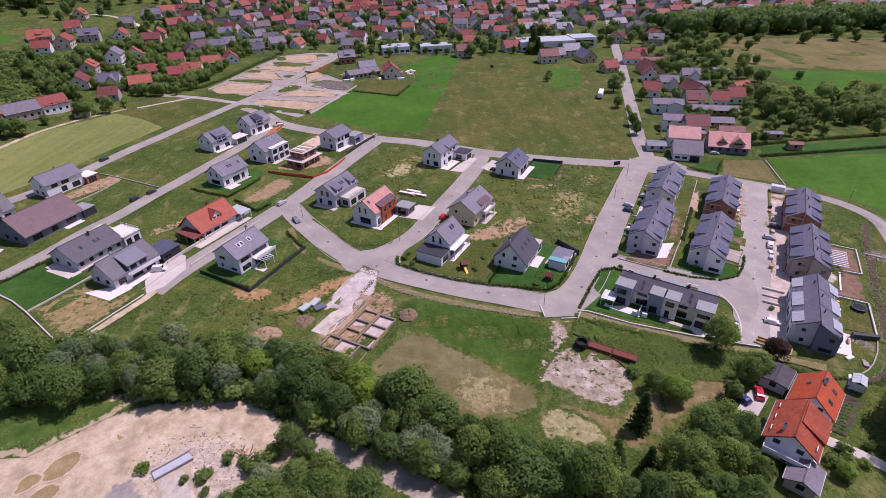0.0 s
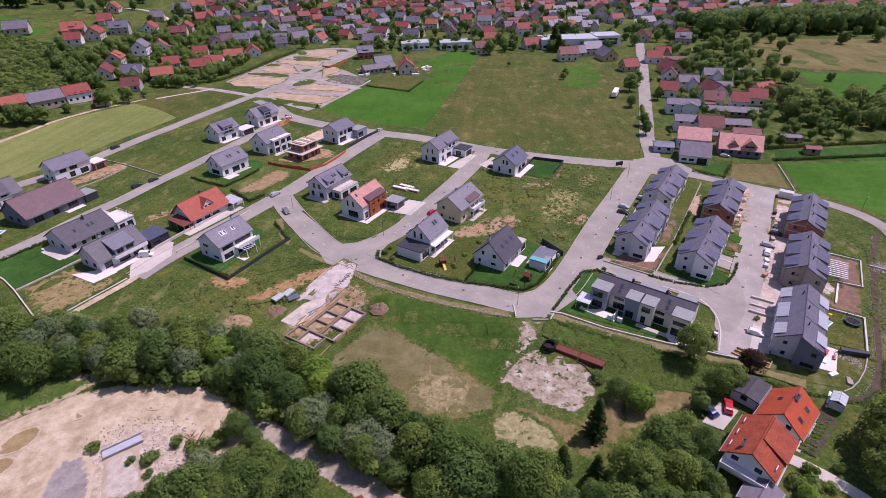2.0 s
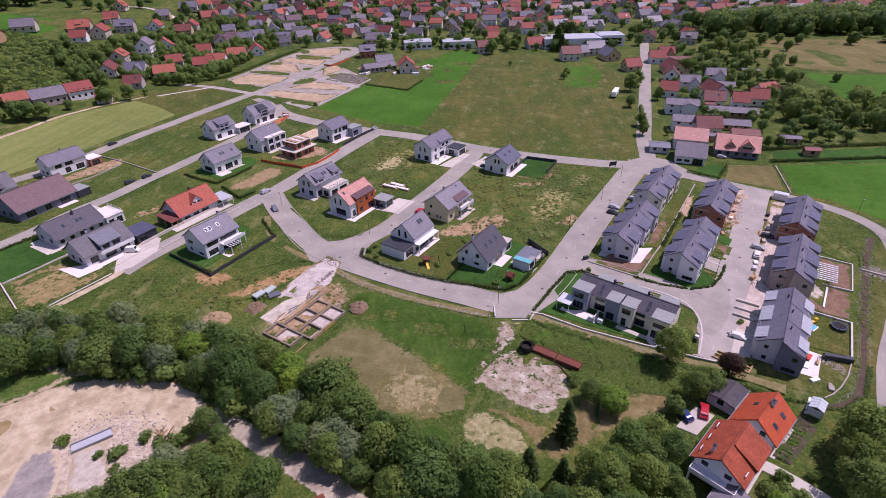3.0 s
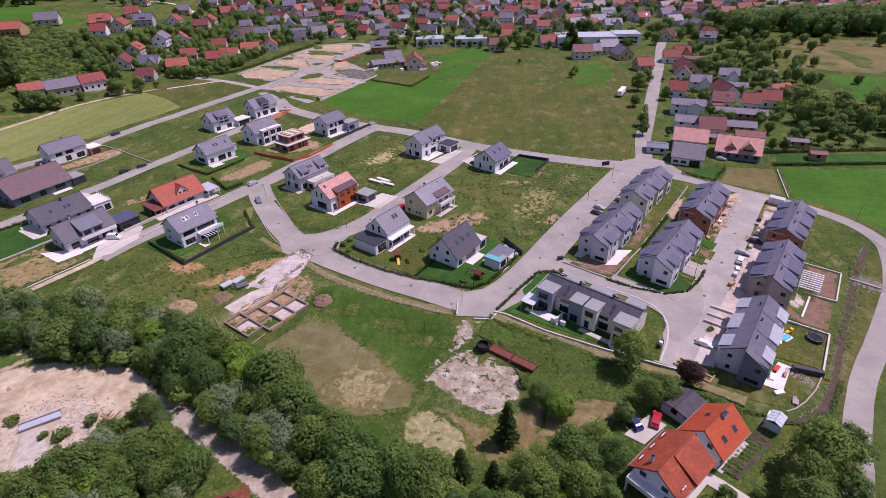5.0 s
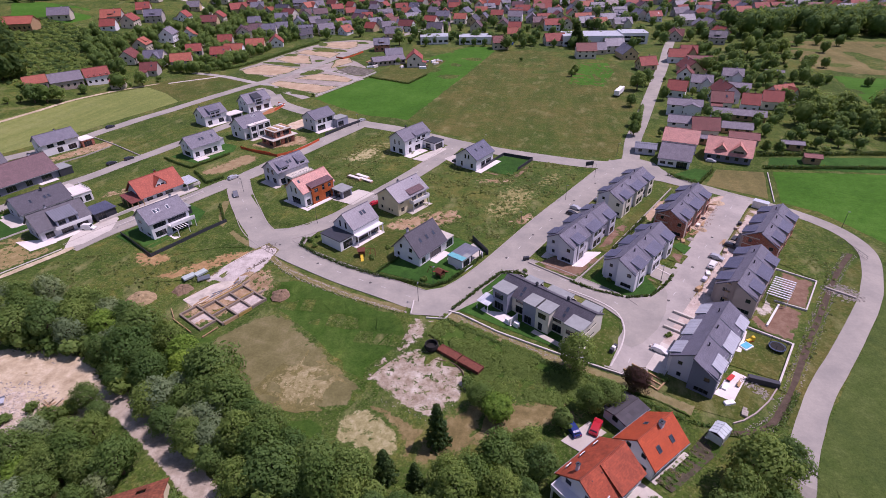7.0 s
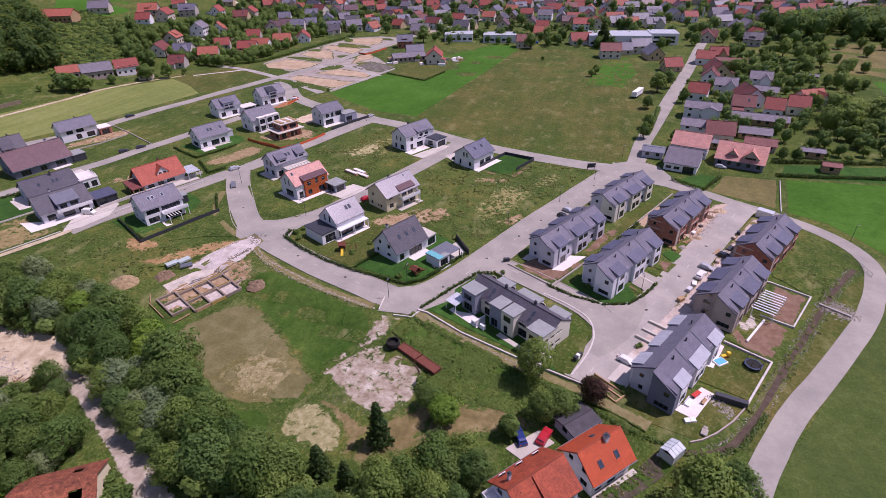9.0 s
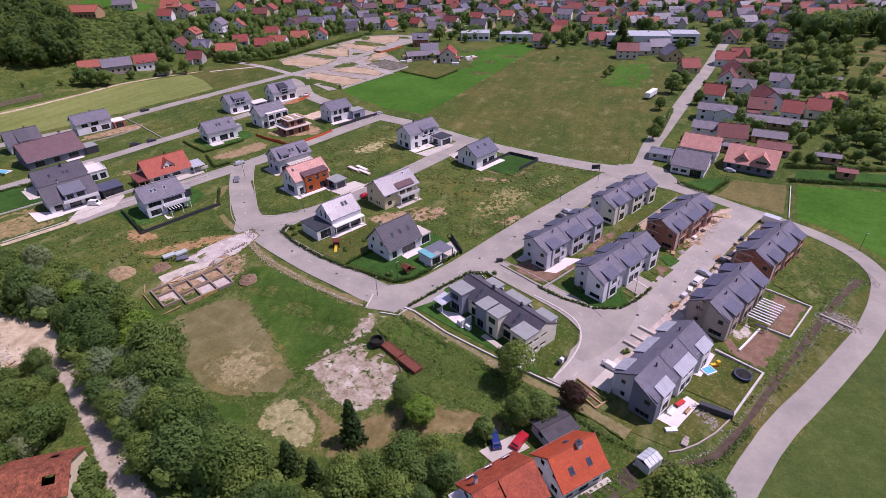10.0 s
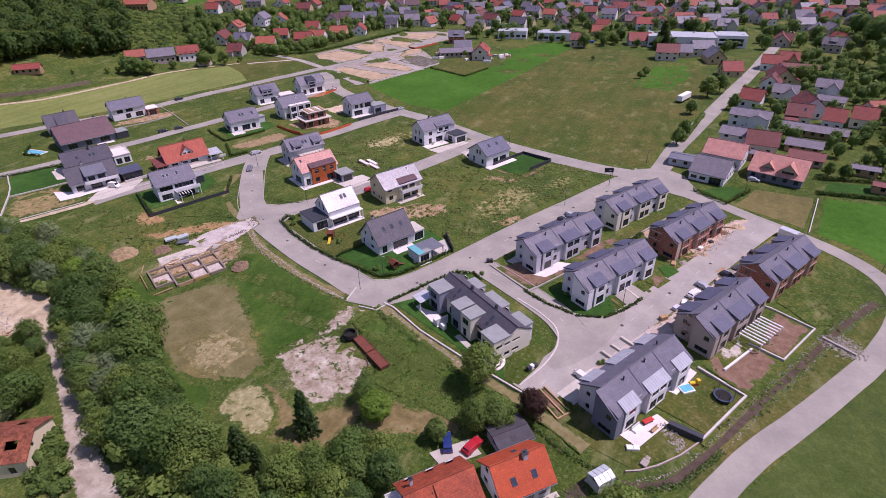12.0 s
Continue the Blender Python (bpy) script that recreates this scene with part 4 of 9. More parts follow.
def skylight(h, side, u, v, w=0.8, l=1.3):
    """A roof window on the slope; u along the ridge, v out from it."""
    k = (h["ridge"] - h["eave"]) / (h["wide"] / 2)
    a = math.atan(k)
    m = Matrix.Translation((u, side * v, h["ridge"] - v * k + 0.22)) @ Matrix.Rotation(-side * a, 4, "X")
    bm = bmesh.new()
    lattice(bm, [-w / 2, -w / 2 + 0.09, w / 2 - 0.09, w / 2], [-l / 2, -l / 2 + 0.09, l / 2 - 0.09, l / 2], 0.15)
    bmesh.ops.transform(bm, matrix=Matrix.Translation((0, 0, -0.06)) @ Matrix.Rotation(math.pi / 2, 4, "X"), verts=bm.verts)
    f = part("skylight", bm, STEEL if h["eave"] > 4.9 else FRAME, h)
    f.matrix_basis = m
    bm = bmesh.new()
    box(bm, -w / 2 + 0.09, -l / 2 + 0.09, 0.0, w / 2 - 0.09, l / 2 - 0.09, 0.05)
    part("pane", bm, GLASSB, f)


def chimney(h, x, y, up=1.0, s=0.5, m=None):
    z = roof_z(h, y)
    bm = bmesh.new()
    box(bm, x - s / 2, y - s / 2, z - 0.4, x + s / 2, y + s / 2, h["ridge"] + up)
    c = part("chimney", bm, m or GREYW, h)
    bm = bmesh.new()
    box(bm, x - s / 2 - 0.08, y - s / 2 - 0.08, h["ridge"] + up, x + s / 2 + 0.08, y + s / 2 + 0.08, h["ridge"] + up + 0.1)
    rod(bm, (x, y, h["ridge"] + up + 0.1), (x, y, h["ridge"] + up + 0.35), 0.14, n=8)
    part("chimney_cap", bm, ANTHRA, c)


def vent(h, x, y, up=0.6, r=0.1):
    z = roof_z(h, y)
    bm = bmesh.new()
    rod(bm, (x, y, z), (x, y, z + up), r, n=8)
    rod(bm, (x, y, z + up), (x, y, z + up + 0.12), r * 1.6, r * 0.6, n=8)
    part("vent_pipe", bm, ANTHRA, h)


def bay(h, side, x0, x1, out, z_out, y_in, z_in, wall, roof, holes=(), base=-0.6, over=0.3, frame=None, flat=False):
    """A projecting bay or dormer with a lean-to roof: its front stands at y = side * out; the roof climbs from z_out to z_in at y_in."""
    w = x1 - x0
    bm = bmesh.new()
    m = (Matrix.Translation((x0, -out, 0)) if side < 0 else Matrix.Translation((x1, out, 0)) @ Matrix.Rotation(math.pi, 4, "Z"))
    facade(bm, [(0, base), (w, base), (w, z_out), (0, z_out)], holes, m)
    d = out - y_in
    for u, flip in ((0, 1), (w, -1)):
        vs = [bm.verts.new(m @ Vector(p)) for p in ((u, 0, base), (u, 0, z_out), (u, d, z_in), (u, d, min(base, z_in) if not flat else base))]
        bm.faces.new(vs if flip > 0 else vs[::-1])
    b = part("bay", bm, wall, h)
    for u0, z0, u1, z1 in holes:
        window(b, u1 - u0, z1 - z0, m @ Matrix.Translation((u0, 0.08, z0)), frame)
    bm = bmesh.new()
    k = (z_in - z_out) / d
    e = over
    p = [m @ Vector(q) for q in ((-e, d, z_in + 0.2), (w + e, d, z_in + 0.2), (w + e, -e, z_out + 0.2 - k * e), (-e, -e, z_out + 0.2 - k * e))]
    slab(bm, *p, 0.2)
    part("bay_roof", bm, roof, b)
    return b


def gable_dormer(h, side, x, w, out, z0, zw, zr, wall, roof, holes=(), over=0.35):
    """A dormer with its own small gable; its ridge runs back level into the main slope."""
    m = Matrix.Translation((x - w / 2, -out, 0)) if side < 0 else Matrix.Translation((x + w / 2, out, 0)) @ Matrix.Rotation(math.pi, 4, "Z")
    back = out - max(0.1, (h["ridge"] - zr) * (h["wide"] / 2) / (h["ridge"] - h["eave"]))
    low = out - max(0.1, (h["ridge"] - zw) * (h["wide"] / 2) / (h["ridge"] - h["eave"]))
    bm = bmesh.new()
    facade(bm, [(0, z0), (w, z0), (w, zw), (w / 2, zr), (0, zw)], holes, m)
    for u in (0, w):
        bm.faces.new([bm.verts.new(m @ Vector(p)) for p in ((u, 0, z0), (u, 0, zw), (u, low, zw), (u, low, z0))])
    d = part("dormer", bm, wall, h)
    for u0, a, u1, b in holes:
        window(d, u1 - u0, b - a, m @ Matrix.Translation((u0, 0.08, a)))
    k = (zr - zw) / (w / 2)
    bm = bmesh.new()
    for s in (-1, 1):
        e = w / 2 + over
        slab(bm, m @ Vector((w / 2, -over, zr + 0.18)), m @ Vector((w / 2, back + 0.2, zr + 0.18)), m @ Vector((w / 2 + s * e, low, zr + 0.18 - k * e)), m @ Vector((w / 2 + s * e, -over, zr + 0.18 - k * e)), 0.16)
    part("dormer_roof", bm, roof, d)


def block(h, x0, y0, x1, y1, z1, wall, roof, holes=None, z0=-0.6, lip=0.15, name="wing", frame=None):
    """A flat-roofed wing with a shallow parapet. holes: openings by side."""
    holes = holes or {}
    L, W = x1 - x0, y1 - y0
    c = Matrix.Translation(((x0 + x1) / 2, (y0 + y1) / 2, 0))
    bm = bmesh.new()
    for s in "SNEW":
        w = L if s in "SN" else W
        facade(bm, [(0, z0), (w, z0), (w, z1), (0, z1)], holes.get(s, []), c @ side_pose(s, L, W))
    b = part(name, bm, wall, h)
    for s in "SNEW":
        for u0, a, u1, d in holes.get(s, []):
            window(b, u1 - u0, d - a, c @ side_pose(s, L, W) @ Matrix.Translation((u0, 0.08, a)), frame)
    bm = bmesh.new()
    fs = box(bm, x0 - lip, y0 - lip, z1, x1 + lip, y1 + lip, z1 + 0.22)
    uv_planar(bm, fs, (1, 0, 0), (0, 1, 0))
    part("flat_roof", bm, roof, b)
    return b


def pad(h, x0, y0, x1, y1, m=None, z=0.14, name="terrace"):
    bm = bmesh.new()
    box(bm, x0, y0, -0.3, x1, y1, z, bevel=0.03)
    return part(name, bm, m or SLAB, h)


def posts(h, pts, z0, z1, r=0.07, m=None, name="post"):
    for x, y in pts:
        bm = bmesh.new()
        box(bm, x - r, y - r, z0, x + r, y + r, z1)
        part(name, bm, m or ANTHRA, h)


def railing(h, pts, z, hgt=0.95, m=None):
    bm = bmesh.new()
    for a, b in zip(pts, pts[1:]):
        n = max(1, int(math.hypot(b[0] - a[0], b[1] - a[1]) / 1.2))
        rod(bm, (*a, z + hgt), (*b, z + hgt), 0.04, n=4), rod(bm, (*a, z + hgt * 0.5), (*b, z + hgt * 0.5), 0.025, n=4), rod(bm, (*a, z + 0.1), (*b, z + 0.1), 0.025, n=4)
        for i in range(n + 1):
            p = (a[0] + (b[0] - a[0]) * i / n, a[1] + (b[1] - a[1]) * i / n)
            rod(bm, (*p, z), (*p, z + hgt), 0.03, n=4)
    part("railing", bm, m or ANTHRA, h)


def two_tall(W, z=3.4, w=0.8, hgt=1.9):
    return [(W / 2 - 1.5, z, W / 2 - 1.5 + w, z + hgt), (W / 2 + 0.7, z, W / 2 + 0.7 + w, z + hgt)]


# ---- terraced rows ----
def terrace(label, x, y, rot, L, wall, roof, bayroof, end=None, hsplit=True, holes_end=None, W=7.6, eave=4.9, ridge=7.2, gaps=None, frame=None, bare=False, reach=1.9, low=0.0, fore=None):
    """A row of three dwellings: one long roof, lean-to bays with small gabled shadows on both sides, and an end that steps forward."""
    t = gable_house(label, x, y, rot, L, W, eave, ridge, wall, roof, S=auto(L, 2, 1.4, 1.4, 3.2), N=auto(L, 2, 1.2, 1.3, 3.6), E=[(1.4, 0.9, 2.6, 2.2), (4.6, 0.9, 5.8, 2.2)],
                    Wn=holes_end if holes_end is not None else [(1.2, 3.5, 2.0, 4.4), (1.4, 0.8, 2.2, 1.8)], over=0.35, gover=0.25, category="terrace", frame=frame)
    out = W / 2 + 0.7
    for s in (-1, 1):
        for a, b in ((-L / 2 + 0.8, -L / 2 + 4.3), (-2.6, 2.6), (L / 2 - 4.3, L / 2 - 0.8)):
            w = b - a
            holes = [(0.6, 3.4, w / 2 - 0.15, 4.7), (w / 2 + 0.15, 3.4, w - 0.6, 4.7), (0.7, 0.2, w / 2 - 0.1, 2.3), (w / 2 + 0.2, 0.5, w - 0.7, 2.2)] if w > 5 else [(w / 2 - 0.9, 3.4, w / 2 + 0.9, 4.7), (w / 2 - 1.1, 0.3, w / 2 + 1.1, 2.3)]
            bay(t, s, a, b, out, 5.25 - low, reach, 6.2 - low, end or wall, bayroof, holes, frame=frame, over=0.2)
    if hsplit:
        # the half of the near end that stands forward, with its own gable
        x0 = -L / 2 - 1.3
        bm = bmesh.new()
        facade(bm, [(0, -0.6), (W / 2 + 0.7, -0.6), (W / 2 + 0.7, 5.1), (0, ridge - 0.1)], [(1.2, 0.5, 3.7, 1.5), (2.4, 3.3, 3.4, 4.3)], Matrix.Translation((x0, 0, 0)) @ Matrix.Rotation(-math.pi / 2, 4, "Z"))
        for yy, z in ((0, ridge - 0.1), (-W / 2 - 0.7, 5.1)):
            bm.faces.new([bm.verts.new(p) for p in ((x0, yy, -0.6), (x0, yy, z), (-L / 2 + 0.2, yy, z), (-L / 2 + 0.2, yy, -0.6))])
        e = part("end_wall", bm, fore or end or wall, t)
        for u0, z0, u1, z1 in [(1.2, 0.5, 3.7, 1.5), (2.4, 3.3, 3.4, 4.3)]:
            window(e, u1 - u0, z1 - z0, Matrix.Translation((x0, 0, 0)) @ Matrix.Rotation(-math.pi / 2, 4, "Z") @ Matrix.Translation((u0, 0.08, z0)), frame)
        k = (ridge - eave) / (W / 2)
        bm = bmesh.new()
        zt = ridge + 0.22
        slab(bm, (x0 - 0.25, 0, zt), (-L / 2, 0, zt), (-L / 2, -W / 2 - 0.75, zt - (W / 2 + 0.75) * k), (x0 - 0.25, -W / 2 - 0.75, zt - (W / 2 + 0.75) * k), 0.24)
        part("end_roof", bm, roof, e)
    if wall is BRICK:
        # floor slab edges and roof ring beam, left bare
        for z in (2.62, 4.72):
            bm = bmesh.new()
            for x0, y0, x1, y1 in ((-L / 2 - 0.04, -W / 2 - 0.04, L / 2 + 0.04, -W / 2 + 0.1), (-L / 2 - 0.04, W / 2 - 0.1, L / 2 + 0.04, W / 2 + 0.04), (-L / 2 - 0.04, -W / 2 + 0.1, -L / 2 + 0.1, W / 2 - 0.1), (L / 2 - 0.1, -W / 2 + 0.1, L / 2 + 0.04, W / 2 - 0.1)):
                box(bm, x0, y0, z, x1, y1, z + 0.26)
            for s in (-1, 1):
                for a, b in ((-L / 2 + 0.76, -L / 2 + 4.34), (-2.64, 2.64), (L / 2 - 4.34, L / 2 - 0.76)):
                    box(bm, a, s * out - 0.05, z, b, s * out + 0.05, z + 0.26)
            part("floor_band", bm, CONCRETE, t, "bare pale concrete slab edge")
    for i, yy in ((-0.28, -0.9), (0.02, -0.6), (0.3, 0.7)):
        vent(t, i * L, yy, 0.9, 0.13)
    for i in (-1, 1):
        bm = bmesh.new()
        k = (ridge - eave) / (W / 2)
        rod(bm, (i * L / 6, -0.1, ridge + 0.25), (i * L / 6, -W / 2, ridge + 0.25 - W / 2 * k), 0.05, n=4)
        part("parting_strip", bm, STEEL, t)
    return t


GREY_ROW = "terrace with slate-grey pitched roof and projecting lean-to bays"
terrace("pale grey rendered " + GREY_ROW, 74.1, 163, 60, 21, GREYW, RGREY, RSLATE, PALEC)
terrace("pale grey rendered " + GREY_ROW, 60.4, 136, 59.5, 22, GREYW, RGREY, RSLATE, GREYW)
terrace("half-built brick " + GREY_ROW, 88.8, 153.2, 61, 20.5, BRICK, RGREY, RSLATE, BRICK)
terrace("pale grey rendered " + GREY_ROW, 73.9, 126.6, 59, 21.5, GREYW, RGREY, RSLATE, WHITE)
terrace("half-built brick " + GREY_ROW, 108.2, 143, 60, 19, BRICK, RGREY, RSLATE, BRICK)
terrace("taupe rendered " + GREY_ROW, 96.4, 119.6, 61, 18.5, TAUPE, RGREY, RSLATE, TAUPE)
terrace("blue-grey rendered terrace with pitched slate roof and zinc-covered bays", 83.1, 94.8, 61, 19.5, GREYW, RGREY, ZINC, WHITE, reach=2.7, low=0.4, fore=BLUED)


def flat_bay_terrace():
    t = gable_house("cream and blue-grey terrace with dark tiled roof and flat-roofed bays", 52.0, 102.2, -32, 23, 7.4, 4.4, 6.6, PALEC, RDARK, over=0.3, gover=0.1, category="terrace",
                    S=[(5.2, 3.1, 7.6, 4.0), (5.2, 0.3, 8.0, 2.3), (14.5, 3.0, 17.2, 4.0), (14.3, 0.3, 17.4, 2.3), (19, 0.4, 21.5, 2.2)], E=[(0.8, 1.0, 4.4, 1.6), (0.8, 3.4, 4.6, 3.9)])
    t.matrix_basis = at(52.3, 102.0, -32, s=0.95)
    w2 = [(0.6, 3.2, 3.0, 4.8), (0.6, 0.2, 3.2, 2.3)]
    block(t, -11.6, -5.6, -7.4, -1.0, 5.6, BLUEG, GRAVELROOF, {"S": w2, "W": [(1, 3.4, 3, 4.6)]})
    block(t, -3.2, -5.4, 0.2, -1.0, 5.7, BLUEG, GRAVELROOF, {"S": [(0.5, 0.2, 2.4, 2.3)]})
    block(t, 0.2, -5.4, 3.6, -1.0, 5.7, PALEC, GRAVELROOF, {"S": [(0.6, 3.4, 2.6, 4.9), (0.8, 0.1, 1.9, 2.2)]})
    block(t, 7.6, -5.8, 11.6, -1.2, 5.5, PALEC, GRAVELROOF, {"S": [(0.5, 3.2, 3.4, 4.4), (0.5, 0.2, 3.5, 2.3)], "E": [(0.6, 3.5, 4.0, 4.2), (0.6, 0.9, 4.0, 1.8)]})
    block(t, -8.5, 1.2, -4.6, 4.8, 5.0, WHITE, GRAVELROOF, {"N": [(1, 3.3, 3, 4.5)]})
    block(t, -2.2, 1.2, 3.6, 4.8, 5.0, WHITE, GRAVELROOF, {"N": [(1, 3.3, 3, 4.5)]})
    block(t, 6.6, 1.0, 10.8, 4.8, 5.0, WHITE, GRAVELROOF, {"N": [(1, 3.3, 3, 4.5)]})
    for u in (-5.5, 5.8):
        skylight(t, -1, u, 1.6), skylight(t, -1, u + 0.0, 2.9, 0.7, 0.9)
    chimney(t, -3.6, 0.4, 0.8, 0.45, ANTHRA), chimney(t, 4.6, 0.4, 0.8, 0.45, ANTHRA)
    pad(t, -13, -8.5, -4, -5.7, SLAB), pad(t, 0.5, -7.2, 11, -5.9, CONCRETE)
    bm = bmesh.new()
    rings = [bm.verts.new((10.4 + 3.0 * math.cos(a), -5.6 + 3.0 * math.sin(a), 0.16)) for a in [2 * math.pi * i / 24 for i in range(24)]]
    bm.faces.new(rings)
    part("terrace", bm, SLAB, t, "round pale paved terrace")
    bm = bmesh.new()
    slab(bm, (-14, -5.0, 2.9), (-10.6, -5.0, 2.9), (-10.6, -8.6, 2.5), (-14, -8.6, 2.5), 0.08)
    part("awning", bm, METALL, t, "white striped awning over the terrace")
    posts(t, [(-13.9, -8.5), (-10.8, -8.5)], 0, 2.5, 0.05, WHITEP)
    bm = bmesh.new()
    box(bm, -4.5, -8.4, 0.1, -4.3, -5.5, 1.9), box(bm, -5.9, -8.3, 0.1, -4.9, -7.5, 1.2)
    part("screen_wall", bm, FRAMEW, t)


flat_bay_terrace()

# ---- detached houses of the estate ----
h = gable_house("white house with steep slate roof and glazed garden front", 18.8, 123.2, 62, 10.4, 8.8, 3.2, 7.8, WHITE, RDARK, S=[(4.2, 0.2, 8.6, 2.4), (1.0, 0.3, 2.4, 2.3)], Wn=[(1.2, 0.9, 2.0, 2.0), (5.0, 1.0, 6.4, 1.8), (2.2, 3.4, 3.0, 4.6), (5.4, 3.2, 6.4, 4.4)])
for u in (-2.2, 0.3, 2.9):
    skylight(h, -1, u, 2.3)
chimney(h, -3.0, 1.2, 0.4)
pad(h, -1.5, -6.8, 4.5, -4.5)
block(h, 5.3, -4.4, 8.6, 0.5, 2.7, WHITE, CONCRETE, {"S": [(0.3, 0.2, 3.0, 2.4)]})

h = gable_house("white house with grey roof, low side wing and glazed loggia", -1.0, 130.6, 62, 9.6, 7.8, 4.3, 7.9, WHITE, RGLOSS, over=0.15, gover=0.1, S=[(0.6, 0.2, 5.2, 2.6), (5.6, 0.2, 9.2, 2.6)], Wn=two_tall(7.8, 3.9, 0.75, 2.0))
block(h, -9.6, -3.9, -4.85, 3.9, 3.0, WHITE, ANTHRA, {"W": [], "S": [(1.0, 0.2, 4.2, 2.5)]})
skylight(h, -1, 0.6, 1.6), skylight(h, -1, 1.7, 1.6)
pad(h, -6, -5.9, 5, -4.0)
bm = bmesh.new()
box(bm, -4.8, -5.6, 2.7, 4.9, -3.95, 2.95)
part("canopy", bm, FRAMEW, h)
posts(h, [(-4.6, -5.4), (0, -5.4), (4.7, -5.4)], 0, 2.7, 0.1, FRAMEW)

h = gable_house("cream house with brown roof, wide dormer and garden balcony", 7.2, 149.6, 61, 12.6, 8.6, 5.0, 8.0, CREAM, RGLOSS, over=0.7, S=[(6.2, 0.2, 8.6, 2.3), (9.2, 0.2, 11.4, 2.3), (1.2, 0.9, 2.6, 2.2), (1.0, 3.6, 2.4, 4.7)], Wn=[(1.3, 0.8, 2.1, 1.8), (4.4, 0.8, 5.0, 1.6), (5.6, 0.8, 6.2, 1.6), (2.0, 3.6, 2.9, 4.6)])
bay(h, -1, -1.2, 4.6, 4.5, 5.3, 1.0, 6.9, CREAM, RBROWN, [(0.6, 3.0, 2.6, 4.9), (3.2, 3.0, 5.2, 4.9)], base=2.6)
bm = bmesh.new()
box(bm, -1.6, -6.1, 2.5, 5.6, -4.3, 2.75), box(bm, -1.6, -6.15, 2.75, 5.6, -6.05, 3.65), box(bm, 5.5, -6.1, 2.75, 5.6, -4.3, 3.65), box(bm, -1.6, -6.1, 2.75, -1.5, -4.3, 3.65)
part("balcony", bm, FRAMEW, h)
posts(h, [(-1.4, -5.9), (5.4, -5.9)], 0, 2.5, 0.1, FRAMEW)
chimney(h, -1.0, 0.6, 0.5)
skylight(h, -1, 3.6, 0.8, 0.7, 0.8)
pad(h, -3, -6.8, 6, -4.4, CONCRETE)

h = gable_house("white house with grey roof and paved garden terrace", 24.4, 185.2, 63, 10.6, 8.8, 4.2, 7.2, WHITE, RSLATE, S=[(3.2, 0.2, 5.4, 2.3), (6.2, 0.2, 9.2, 2.3)], Wn=[(2.2, 0.6, 3.0, 2.4), (3.8, 3.6, 4.5, 5.2), (5.2, 3.6, 5.9, 5.2), (6.4, 0.7, 7.4, 2.3)])
for u in (-2.0, 1.6):
    skylight(h, -1, u, 1.9)
pad(h, -6, -6.9, 7, -4.5)

h = gable_house("white house with grey roof and flat-roofed garage", -2.4, 197.4, 61, 14, 8.0, 5.6, 8.3, WHITE, RGREY, over=0.3, S=[(2.0, 0.3, 3.4, 2.3), (5.4, 0.3, 8.4, 2.3), (2.2, 3.4, 3.6, 4.8), (6.0, 3.4, 7.6, 4.8), (9.0, 3.4, 10.6, 4.8)], Wn=[(1.6, 0.4, 2.6, 2.3), (4.6, 0.4, 6.6, 2.2), (2.4, 3.4, 3.1, 5.2), (4.6, 3.4, 5.3, 5.2)])
block(h, 3.2, -9.6, 8.6, -4.1, 2.9, WHITE, ANTHRA, {"S": [(0.6, 0.1, 4.8, 2.3)], "W": [(1, 0.3, 3.5, 2.2)]})
bay(h, -1, -1.0, 5.0, 4.2, 6.1, 0.8, 7.5, WHITE, RGREY, [(0.6, 4.2, 2.4, 5.6), (3.4, 4.2, 5.2, 5.6)], base=4.0)
chimney(h, -1.5, 0.5, 0.7, 0.5, ANTHRA)
pad(h, -8, -7.4, 2, -4.1)

h = gable_house("white house with salmon roof and orange timber dormer", -23.4, 150.8, 62.5, 12.0, 8.8, 4.6, 8.1, WHITE, RPINK, over=0.3, S=[(0.8, 0.2, 2.2, 2.3)], Wn=[(2.4, 3.6, 3.1, 5.6), (4.6, 3.6, 5.3, 5.6), (2.6, 0.2, 6.6, 2.3)])
bay(h, -1, -3.2, 5.4, 4.9, 5.5, 2.5, 6.25, ORANGEWOOD, RBROWN, [(1.0, 3.6, 2.4, 4.9), (4.0, 3.4, 5.0, 5.2), (6.4, 3.6, 7.6, 4.9), (1.0, 0.6, 2.4, 2.2), (5.0, 0.3, 7.2, 2.3)], over=0.15)
block(h, 4.6, -9.6, 8.6, -5.0, 2.6, BLUEG, GRAVELROOF, {"S": [(0.5, 0.1, 3.5, 2.2)], "W": [(0.6, 0.2, 3.6, 2.2)]}, lip=0.4, name="carport")
skylight(h, -1, -4.8, 1.2, 0.7, 1.0)
pad(h, -7.4, -6.8, -6.1, 5), pad(h, -6, -6.6, 4.4, -5.0, SLAB)

h = gable_house("unfinished grey house with dormers, scaffold planks and roof terrace", -38.0, 164.2, 61.5, 12.4, 8.2, 4.8, 7.7, GREYW, RGREY, S=[(0.8, 0.3, 2.6, 2.3), (4, 0.3, 6.6, 2.3), (8, 0.4, 10.4, 2.2)], Wn=[(1.2, 0.4, 2.4, 2.2), (4.8, 0.4, 6.6, 2.2), (2.2, 3.4, 3.4, 5.2), (4.6, 3.4, 5.8, 5.2)])
for a, b in ((-4.8, -1.6), (2.6, 5.4)):
    bay(h, -1, a, b, 4.2, 6.0, 0.9, 7.1, GREYW, RGREY, [(0.5, 4.2, b - a - 0.5, 5.6)], base=4.0, over=0.2)
